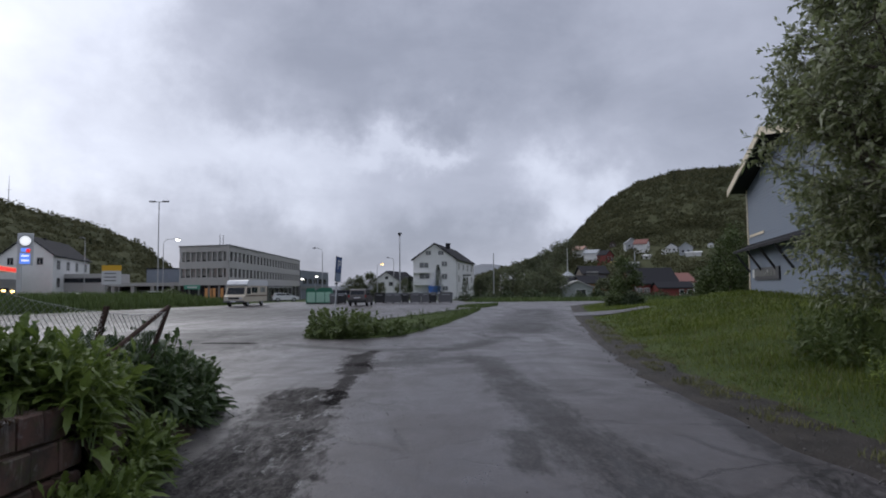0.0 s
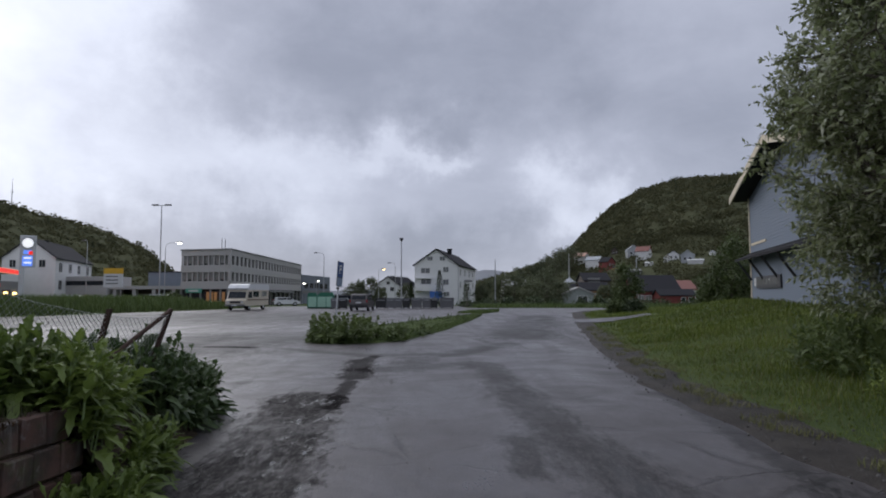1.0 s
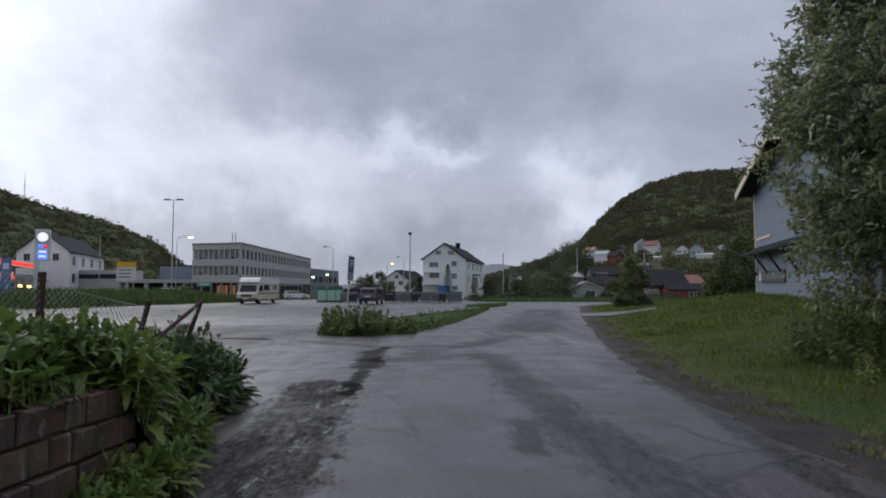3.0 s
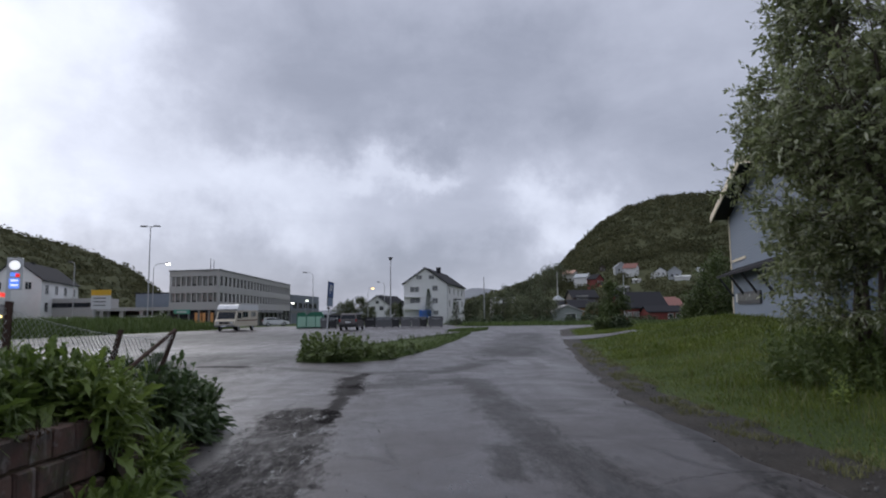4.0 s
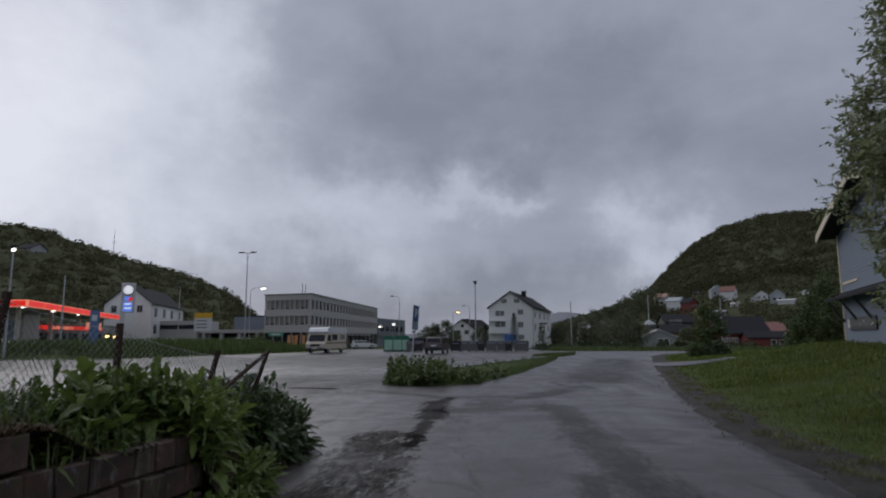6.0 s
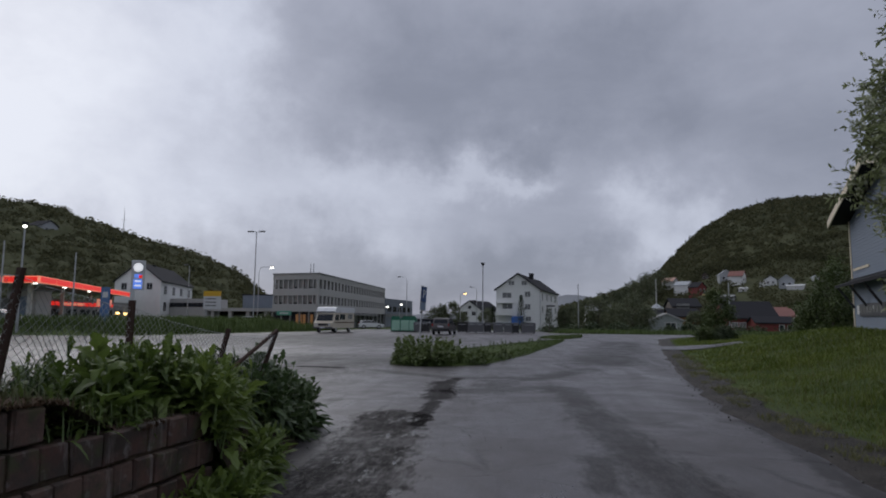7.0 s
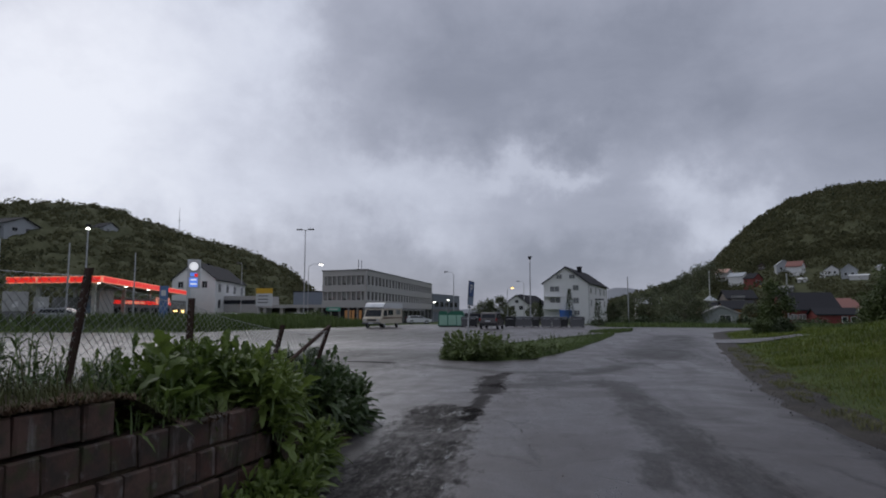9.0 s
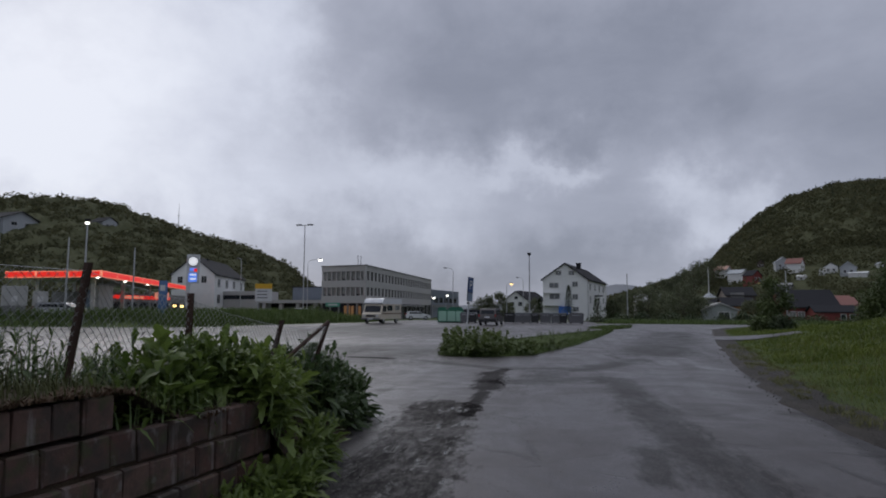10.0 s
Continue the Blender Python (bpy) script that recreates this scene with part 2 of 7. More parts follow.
def leafy(name, a, c, rough=0.55, through_light=0.25):
    """Leaves: every island its own tone."""
    m, n, b = material(name, rough, 0.0, 0.35)
    g = n.add("ShaderNodeNewGeometry")
    rnd = g.outputs["Random Per Island"]
    big = n.ramp(n.noise(g.outputs["Position"], 0.8, 5.0, 0.6), (0.36, 0.0), (0.64, 1.0))
    f = n.math("ADD", n.math("MULTIPLY", rnd, 0.5), n.math("MULTIPLY", big, 0.5))
    n.put(b.inputs["Base Color"], n.mix(f, a, c))
    if through_light:
        tr = n.add("ShaderNodeBsdfTranslucent", {"Color": n.mix(f, a, c)})
        mixed = n.add("ShaderNodeMixShader", {0: through_light, 1: b, 2: tr})
        out = [k for k in n.t.nodes if k.type == "OUTPUT_MATERIAL"][0]
        n.t.links.new(mixed.outputs[0], out.inputs[0])
    return m


def crown_leaves(name, stops):
    """Crowns far off: each tree its own tone, each spray a little of its own."""
    m, n, b = material(name, 0.9, 0.0, 0.12)
    g = n.add("ShaderNodeNewGeometry")
    p = g.outputs["Position"]
    f = n.math("ADD", n.math("MULTIPLY", n.noise(p, 0.030, 4.0, 0.6), 0.45), n.math("MULTIPLY", n.noise(p, 0.20, 2.0, 0.5), 0.37))
    f = n.math("ADD", f, n.math("MULTIPLY", g.outputs["Random Per Island"], 0.18))
    col = n.ramp(f, *stops)
    n.put(b.inputs["Base Color"], col)
    tr = n.add("ShaderNodeBsdfTranslucent", {"Color": col})
    mixed = n.add("ShaderNodeMixShader", {0: 0.4, 1: b, 2: tr})
    n.t.links.new(mixed.outputs[0], [k for k in n.t.nodes if k.type == "OUTPUT_MATERIAL"][0].inputs[0])
    return m


def wooded(name):
    """Tree tops seen from afar: mottled olive greens, paler birch and darker spruce."""
    m, n, b = material(name, 0.95, 0.0, 0.1)
    p = place_of(n)
    big, mid, fine = n.noise(p, 0.022, 4.0, 0.6, 0.5), n.noise(p, 0.12, 4.0, 0.65), n.noise(p, 0.55, 5.0, 0.7)
    f = n.math("ADD", n.math("ADD", n.math("MULTIPLY", big, 0.4), n.math("MULTIPLY", mid, 0.3)), n.math("MULTIPLY", fine, 0.3))
    n.put(b.inputs["Base Color"], n.ramp(f, (0.36, (0.046, 0.052, 0.027)), (0.50, (0.068, 0.073, 0.038)), (0.66, (0.098, 0.099, 0.053))))
    bump(n, b, fine, 0.35, 0.5)
    return m


ASPHALT = wet_asphalt()
GROUND = earth("rough_grass_ground", (0.035, 0.055, 0.014), (0.075, 0.10, 0.026))
SOIL = earth("dark_soil", (0.030, 0.022, 0.015), (0.085, 0.062, 0.040), 6.0)
GRAVEL = earth("wet_gravel", (0.018, 0.015, 0.013), (0.066, 0.057, 0.049), 9.0, 0.7)
HILL = wooded("hillside_wood")
GRASS = leafy("grass_blades", (0.052, 0.086, 0.012), (0.175, 0.210, 0.036), 0.55, 0.3)
GRASS_DRY = leafy("faded_grass", (0.09, 0.10, 0.03), (0.19, 0.19, 0.075), 0.6)
CROWNS = crown_leaves("birch_crowns", ((0.34, (0.050, 0.053, 0.027)), (0.50, (0.076, 0.078, 0.040)), (0.68, (0.112, 0.110, 0.058))))
NEEDLES = crown_leaves("spruce_crowns", ((0.34, (0.028, 0.036, 0.022)), (0.66, (0.052, 0.062, 0.036))))
WHITE = painted("white_render", (0.70, 0.70, 0.69), 0.8, dirt=0.18)
CONCRETE = painted("grey_concrete_cladding", (0.40, 0.39, 0.38), 0.8, dirt=0.22)
CONCRETE_DARK = painted("dark_concrete", (0.20, 0.20, 0.20), 0.8)
ROOF_DARK = painted("dark_roofing", (0.030, 0.030, 0.034), 0.9, dirt=0.4, spec=0.15)
ROOF_RED = painted("red_tiles", (0.21, 0.085, 0.068), 0.7, dirt=0.4)
BLUE = painted("blue_grey_clapboard_paint", (0.155, 0.190, 0.245), 0.65, dirt=0.22)
TRIM = painted("cream_trim_paint", (0.62, 0.54, 0.40), 0.6)
RED_WOOD = painted("barn_red_paint", (0.17, 0.032, 0.028), 0.75, dirt=0.35)
ORANGE_WOOD = painted("ochre_wood_paint", (0.30, 0.135, 0.05), 0.75, dirt=0.3)
METAL = painted("galvanised_steel", (0.42, 0.43, 0.44), 0.45, 0.7, dirt=0.3)
DARK_METAL = painted("dark_metal", (0.05, 0.05, 0.055), 0.5, 0.3)


# ---- mesh helpers ----
class Shape:
    """Vertices and faces of one mesh, gathered piece by piece."""
    def __init__(self):
        self.v, self.f = [], []

    def add(self, verts, faces, m=None):
        o = len(self.v)
        self.v += [tuple(m @ Vector(p)) for p in verts] if m is not None else [tuple(p) for p in verts]
        self.f += [tuple(i + o for i in q) for q in faces]
        return self

    def box(self, x0, x1, y0, y1, z0, z1, m=None, c=0.0):
        """A box; c cuts its upright and top edges."""
        if c <= 0:
            vs = [(x, y, z) for z in (z0, z1) for x, y in ((x0, y0), (x1, y0), (x1, y1), (x0, y1))]
            return self.add(vs, [(3, 2, 1, 0), (4, 5, 6, 7), (0, 1, 5, 4), (1, 2, 6, 5), (2, 3, 7, 6), (3, 0, 4, 7)], m)
        ring = lambda i: [(x0 + c + i, y0 + i), (x1 - c - i, y0 + i), (x1 - i, y0 + c + i), (x1 - i, y1 - c - i), (x1 - c - i, y1 - i), (x0 + c + i, y1 - i), (x0 + i, y1 - c - i), (x0 + i, y0 + c + i)]
        vs = [(x, y, z) for z, i in ((z0, c * .7), (z0 + c * .7, 0), (z1 - c * .7, 0), (z1, c * .7)) for x, y in ring(i)]
        fs = [tuple(range(7, -1, -1)), tuple(range(24, 32))]
        fs += [(8 * k + i, 8 * k + (i + 1) % 8, 8 * k + 8 + (i + 1) % 8, 8 * k + 8 + i) for k in range(3) for i in range(8)]
        return self.add(vs, fs, m)

    def prism(self, outline, y0, y1, m=None):
        """An outline in x and z, drawn out along y."""
        k = len(outline)
        vs = [(x, y0, z) for x, z in outline] + [(x, y1, z) for x, z in outline]
        return self.add(vs, [tuple(range(k)), tuple(range(2 * k - 1, k - 1, -1))] + [(i, i + k, (i + 1) % k + k, (i + 1) % k) for i in range(k)], m)

    def tube(self, pts, radii, sides=8, caps=True):
        """A round bar through the points."""
        pts = [Vector(p) for p in pts]
        if isinstance(radii, (int, float)):
            radii = [radii] * len(pts)
        o, k = len(self.v), sides
        for i, p in enumerate(pts):
            d = (pts[min(i + 1, len(pts) - 1)] - pts[max(i - 1, 0)]).normalized()
            a = d.cross(Vector((0, 0, 1)) if abs(d.z) < 0.9 else Vector((1, 0, 0))).normalized()
            b = d.cross(a)
            self.v += [tuple(p + radii[i] * (a * math.cos(6.28319 * j / k) + b * math.sin(6.28319 * j / k))) for j in range(k)]
        for i in range(len(pts) - 1):
            self.f += [(o + i * k + j, o + i * k + (j + 1) % k, o + (i + 1) * k + (j + 1) % k, o + (i + 1) * k + j) for j in range(k)]
        if caps:
            self.f += [tuple(o + j for j in range(k - 1, -1, -1)), tuple(o + (len(pts) - 1) * k + j for j in range(k))]
        return self

    def data(self, name, mat, smooth=False):
        me = bpy.data.meshes.new(name)
        me.from_pydata(self.v, [], self.f)
        if smooth:
            me.polygons.foreach_set("use_smooth", [True] * len(me.polygons))
        if mat:
            me.materials.append(mat)
        me.update()
        return me


def part(name, shape, mat, parent=None, label="", smooth=False, m=None):
    """Links a shape as one mesh object under a thing or a part."""
    ob = new(name, shape.data(name, mat, smooth))
    if parent is not None:
        ob.parent = parent
    if m is not None:
        ob.matrix_basis = m
    if label:
        tagged(ob, label)
    return ob


def thing(name, label, category, m, group="", kind=""):
    ob = new(name)
    ob.empty_display_size = 0.3
    ob.matrix_basis = m
    return tagged(ob, label, category, group, kind)


def sheet(name, verts, faces, mat, smooth=True):
    me = bpy.data.meshes.new(name)
    me.from_pydata(verts, [], faces)
    me.materials.append(mat)
    if smooth:
        me.polygons.foreach_set("use_smooth", [True] * len(me.polygons))
    me.update()
    return new(name, me)


# ---- the lie of the land ----
def smooth(a):
    a = min(1.0, max(0.0, a))
    return a * a * (3 - 2 * a)


def line(points, y):
    for (y0, x0), (y1, x1) in zip(points, points[1:]):
        if y <= y1:
            return x0 + (x1 - x0) * (y - y0) / (y1 - y0)
    return points[-1][1]


RIGHT_EDGE = [(-20, 4.6), (3, 4.1), (7.4, 3.9), (11.2, 4.0), (19.1, 5.1), (32, 7.5), (53, 11.8), (62, 15.5), (69, 22), (72.5, 40)]
LEFT_BANK = [(-20, -75), (30, -62), (44, -46), (47, -31), (70, -23.5), (90, -24), (100, -24)]


def land(x, y):
    """The height of the ground."""
    z = -0.75 * smooth((y - 65) / 90)
    right = line(RIGHT_EDGE, min(y, 72.4))
    d = x - right
    if d > 0 and y < 72:
        z += 1.25 * smooth((d - 0.2) / 9.5) * (1 - smooth((y - 34) / 14)) + 0.25 * smooth((d - 1) / 6) * smooth((y - 34) / 14)
        z += 0.05 * noise.noise((x * 0.5, y * 0.5, 3)) * smooth(d)
    left = line(LEFT_BANK, y)
    if x < left:
        z += 0.75 * smooth((left - x) / 4.5) * (1 - smooth((y - 68) / 12))
    return z


def make_ground():
    xs = sorted({*np.round(np.arange(3, 22, 0.35), 2), *np.arange(-80, 3, 2.5), *np.arange(22, 60, 2), *np.arange(60, 400, 20), *np.arange(-400, -80, 20), -2500, 2500, -1000, 1000})
    ys = sorted({*np.round(np.arange(-6, 45, 0.6), 2), *np.arange(45, 160, 2.5), *np.arange(160, 600, 20), -60, -30, -15, -400, 1000, 2000, 4000})
    vs = [(x, y, land(x, y) - (0.05 if inside(x, y) else 0.0)) for y in ys for x in xs]
    k = len(xs)
    fs = [(j * k + i, j * k + i + 1, (j + 1) * k + i + 1, (j + 1) * k + i) for j in range(len(ys) - 1) for i in range(k - 1)]
    tagged(sheet("ground", vs, fs, GROUND), "rough green grassy ground under an overcast sky", "ground", kind="structure")


def limits(y):
    """From where to where the tarmac reaches at y."""
    left = -2.15 if y < 0 else line(LEFT_BANK, y)
    right = line(RIGHT_EDGE, y) if y < 72.4 else 40 - (y - 72.4) * 40
    return left, max(right, 4.0)


def inside(x, y):
    a, c = limits(y)
    return -20 < y < 95 and a < x < c


def make_road():
    ys = [-20, -10, -5, *np.arange(-3, 30, 0.3), *np.arange(30, 72.3, 0.8), 72.4, 73.3, 75, 80, 85, 90, 95]
    vs, fs = [], []
    cols = [0, .06, .12, .2, .28, .36, .44, .5, .56, .6, *np.linspace(.64, 1.0, 50)]
    for y in ys:
        a, c = limits(y)
        if y < 72.5:
            c += 0.14 * noise.noise((y * 0.9, 0.0, 0.0)) + 0.07 * noise.noise((y * 3.1, 5.0, 0.0))
        for u in cols:
            x = a + (c - a) * u
            z = land(min(x, line(RIGHT_EDGE, min(y, 72.4))), y)
            vs.append((x, y, z + 0.02 * noise.noise((x * 0.25, y * 0.25, 7)) - (0.04 if u in (0, 1.0) else 0)))
    k = len(cols)
    fs = [(j * k + i, j * k + i + 1, (j + 1) * k + i + 1, (j + 1) * k + i) for j in range(len(ys) - 1) for i in range(k - 1)]
    tagged(sheet("road", vs, fs, ASPHALT), "wet worn dark grey asphalt road and parking area", "road", kind="structure")


make_ground()
make_road()


def skyline(table, az):
    t = sorted(table)
    if az <= t[0][0]:
        return t[0][1]
    for (a0, e0), (a1, e1) in zip(t, t[1:]):
        if az <= a1:
            return e0 + (e1 - e0) * (az - a0) / (a1 - a0)
    return t[-1][1]


RIDGE_RIGHT = [(-120, 3), (-90, 5), (-60, 7.5), (-40, 9.2), (-30, 9.8), (-25.1, 9.7), (-22.9, 9.6), (-20.6, 9.15), (-18.3, 8.5), (-15.85, 7.3), (-13.8, 5.4), (-12.6, 4.0),
               (-10.3, 2.7), (-7.8, 1.9), (-5.5, 1.2), (-3, 0.3)]
RIDGE_LEFT = [(20.5, 0.3), (22, 1.2), (22.9, 2.2), (24.9, 3.7), (27.4, 4.75), (30.7, 5.65), (34.4, 6.8), (37.9, 7.9), (40.4, 8.2), (43.9, 8.2), (47.1, 7.6), (60, 6.5), (90, 4.5), (120, 3)]


def hill_height(table, az, r, near, far):
    e = skyline(table, az)
    crest = far * math.tan(radians(e)) + 1.6
    up = (r - near) / (far - near)
    h = crest * (smooth(up) * 0.45 + max(0.0, min(1.0, up)) * 0.55) if r <= far else crest * (1 - 0.5 * smooth((r - far) / 250))
    return h * (1 + 0.05 * noise.noise((az * 0.12, r * 0.01, 2))) - 1.0


def canopy(x, y):
    """Uneven tree tops."""
    a = noise.noise((x * 0.16, y * 0.16, 1.7))
    c = noise.noise((x * 0.42, y * 0.42, 4.1))
    return 1.2 + 2.0 * a + 1.2 * c


def make_hill(name, table, near, far, label, seen, wood):
    """A hillside, close-meshed where the wood is in view."""
    a0, a1 = min(table)[0], max(table)[0]
    azs = sorted({*np.linspace(a0, a1, 60), *np.arange(seen[0], seen[1], 0.085)})
    rs = [*np.linspace(near, near + wood, 14), *np.linspace(near + wood + 2, far + 20, 72), far + 80, far + 250]
    vs = []
    for a in azs:
        inside_view = seen[0] <= a <= seen[1]
        for r in rs:
            p = at(a, r, hill_height(table, a, r, near, far))
            if inside_view and near + wood < r < far + 30:
                p.z += canopy(p.x, p.y) * smooth((r - near - wood) / 12)
            vs.append(tuple(p))
    k = len(rs)
    fs = [(i * k + j, i * k + j + 1, (i + 1) * k + j + 1, (i + 1) * k + j) for i in range(len(azs) - 1) for j in range(k - 1)]
    return tagged(sheet(name, vs, fs, HILL), label, "hill", kind="structure")


NEAR_R, FAR_R, NEAR_L, FAR_L = 190, 480, 165, 330
make_hill("hill_east", RIDGE_RIGHT, NEAR_R, FAR_R, "steep dark green wooded hillside under low cloud", (-46, -4), 105)
make_hill("hill_west", RIDGE_LEFT, NEAR_L, FAR_L, "dark green wooded ridge behind the filling station", (20.8, 56), 6)

def far_hill():
    m, n, bs = material("haze_painted_hill", 1.0, 0.0, 0.0)
    # aerial haze is put into the base colour as pale blue-grey
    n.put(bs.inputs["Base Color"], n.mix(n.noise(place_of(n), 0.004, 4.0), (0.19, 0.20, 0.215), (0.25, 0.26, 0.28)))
    vs, azs = [], np.linspace(-16, 14, 90)
    for a in azs:
        e = 2.2 * math.exp(-((a + 5.2) / 4.2) ** 2) + 0.5 * math.exp(-((a - 5) / 6) ** 2) + 0.12 * noise.noise((a * 0.8, 0, 0)) + 0.05 * noise.noise((a * 4, 0, 0))
        top = 2200 * math.tan(radians(max(e, 0.1)))
        vs += [tuple(at(a, 1700, -3)), tuple(at(a, 2000, top * 0.6)), tuple(at(a, 2200, top)), tuple(at(a, 2600, -3))]
    fs = [(4 * i + j, 4 * i + j + 1, 4 * i + j + 5, 4 * i + j + 4) for i in range(len(azs) - 1) for j in range(3)]
    tagged(sheet("hill_north", vs, fs, m), "far distant hill coloured pale to stand for mist", "hill", kind="structure")


far_hill()

ICO = [(0, 0, 1), (.894, 0, .447), (.276, .851, .447), (-.724, .526, .447), (-.724, -.526, .447), (.276, -.851, .447),
       (.724, .526, -.447), (-.276, .851, -.447), (-.894, 0, -.447), (-.276, -.851, -.447), (.724, -.526, -.447), (0, 0, -1)]
ICO_F = [(0, 1, 2), (0, 2, 3), (0, 3, 4), (0, 4, 5), (0, 5, 1), (1, 6, 2), (2, 7, 3), (3, 8, 4), (4, 9, 5), (5, 10, 1),
         (6, 7, 2), (7, 8, 3), (8, 9, 4), (9, 10, 5), (10, 6, 1), (7, 6, 11), (8, 7, 11), (9, 8, 11), (10, 9, 11), (6, 10, 11)]


def tufts(name, spots, mat, label, category, seed, per=5):
    """Many small crowns of ragged clumps, one mesh. Spots: place, radius, height."""
    rng = np.random.default_rng(seed)
    base, faces = np.array(ICO), np.array(ICO_F)
    k = len(base)
    vs, fs, o = [], [], 0
    for p, r, h in spots:
        for _ in range(per):
            a, u = rng.uniform(0, 6.283), rng.uniform(0.15, 0.95)
            spread = r * (1.05 - 0.75 * u) * rng.uniform(0.2, 0.9)
            c = np.array([p[0] + spread * math.cos(a), p[1] + spread * math.sin(a), p[2] + h * u])
            s = r * rng.uniform(0.30, 0.62) * np.array([1, 1, rng.uniform(0.8, 1.3)])
            vs.append(base * s * rng.uniform(0.6, 1.3, (k, 1)) + c)
            fs.append(faces + o)
            o += k
    me = bpy.data.meshes.new(name)
    me.from_pydata(np.concatenate(vs).tolist(), [], np.concatenate(fs).tolist())
    me.materials.append(mat)
    me.polygons.foreach_set("use_smooth", [True] * len(me.polygons))
    return tagged(new(name, me), label, category, kind="stuff")


CLEARINGS = []


def free(p):
    return all((p.x - q.x) ** 2 + (p.y - q.y) ** 2 > r * r for q, r in CLEARINGS)


def sprays(name, spots, mat, label, seed, per=36, pointed=False):
    """Many far crowns of small leafy sprays that face outwards, one mesh. Spots: place, radius, height."""
    rng = np.random.default_rng(seed)
    c = np.repeat(np.array([tuple(p) for p, r, h in spots]), per, 0)
    r = np.repeat(np.array([r for p, r, h in spots]), per)
    h = np.repeat(np.array([h for p, r, h in spots]), per)
    n = len(c)
    a, u = rng.uniform(0, 6.283, n), rng.uniform(0.02, 1.0, n)
    if pointed:
        wide = 1.02 - u
    else:
        wide = np.sqrt(np.maximum(0.0, 1 - ((u - 0.42) / 0.6) ** 2))
    q = wide * rng.uniform(0.72, 1.12, n)
    centre = c + np.stack([r * q * np.cos(a), r * q * np.sin(a), h * u], -1)
    up = 0.05 + u * 0.75 if not pointed else np.full(n, 0.6)
    out = np.stack([np.cos(a) * wide, np.sin(a) * wide, up], -1) + rng.normal(0, 0.45, (n, 3))
    out /= np.linalg.norm(out, axis=1)[:, None]
    e1 = np.cross(out, rng.normal(0, 1, (n, 3)))
    e1 /= np.linalg.norm(e1, axis=1)[:, None]
    e2 = np.cross(out, e1)
    size = (r * rng.uniform(0.12, 0.27, n))[:, None]
    v = np.empty((n, 4, 3))
    for k, (x, y) in enumerate(((-1, -0.2), (0.1, -0.9), (1, 0.25), (-0.15, 0.95))):
        v[:, k] = centre + size * (e1 * x + e2 * y) * rng.uniform(0.7, 1.25, (n, 1))
    me = bpy.data.meshes.new(name)
    me.from_pydata(v.reshape(-1, 3).tolist(), [], np.arange(n * 4).reshape(-1, 4).tolist())
    me.materials.append(mat)
    return tagged(new(name, me), label, "forest", kind="stuff")


def plant_forest(name, table, near, far, count, az_range, mat, label, seed, size=(2.0, 3.4), start=0, tall=(1.0, 1.7), pointed=False, per=27, power=0.8):
    rng = np.random.default_rng(seed)
    spots = []
    while len(spots) < count:
        a = rng.uniform(*az_range)
        r = near + start + (far + 8 - near - start) * rng.uniform(0, 1) ** power
        z = hill_height(table, a, r, near, far)
        s = rng.uniform(*size)
        q = at(a, r, z)
        q.z += canopy(q.x, q.y) - 2.2
        spots.append((q, s, s * rng.uniform(*tall)))
    sprays(name, [s for s in spots if free(s[0])], mat, label, seed, per, pointed)


# ---- shared pieces of buildings ----
GLASS = painted("dark_window_glass", (0.022, 0.025, 0.03), 0.25, dirt=0.2, bumps=0, spec=0.22)
PALE_PANE = painted("pale_pane_glass", (0.22, 0.22, 0.21), 0.25, dirt=0.6, scale=0.8, bumps=0)
DIM_GLASS = painted("grey_window_glass", (0.15, 0.155, 0.16), 0.2, dirt=0.5, scale=0.8, bumps=0)
FRAME = painted("white_window_frame", (0.60, 0.60, 0.58), 0.55)
FRAME_DARK = painted("brown_window_frame", (0.07, 0.05, 0.04), 0.6)
RUST = painted("rusty_steel", (0.055, 0.030, 0.022), 0.85, 0.2, dirt=0.7, scale=6)
BLACK = painted("black_plastic", (0.016, 0.016, 0.017), 0.5)
GREY_PLASTIC = painted("grey_plastic", (0.11, 0.11, 0.115), 0.55)
LAMP_WARM = glowing("warm_lamp_glass", (1.0, 0.66, 0.24), 4.0)
LAMP_WHITE = glowing("white_lamp_glass", (1.0, 0.97, 0.9), 5.0)
GLOW_RED = glowing("lit_red_panel", (0.95, 0.022, 0.012), 0.62)
GLOW_ORANGE = glowing("lit_orange_panel", (1.0, 0.36, 0.22), 0.55)
GLOW_WHITE = glowing("lit_white_disc", (0.95, 0.97, 1.0), 0.6)
GLOW_BLUE = glowing("lit_blue_panel", (0.10, 0.22, 0.75), 0.9)


def frame_of(u, v):
    """Axes for a plan that is not quite square: u along x, v along y."""
    u, v = Vector((*u, 0)).normalized(), Vector((*v, 0)).normalized()
    return Matrix(((u.x, v.x, 0, 0), (u.y, v.y, 0, 0), (0, 0, 1, 0), (0, 0, 0, 1)))


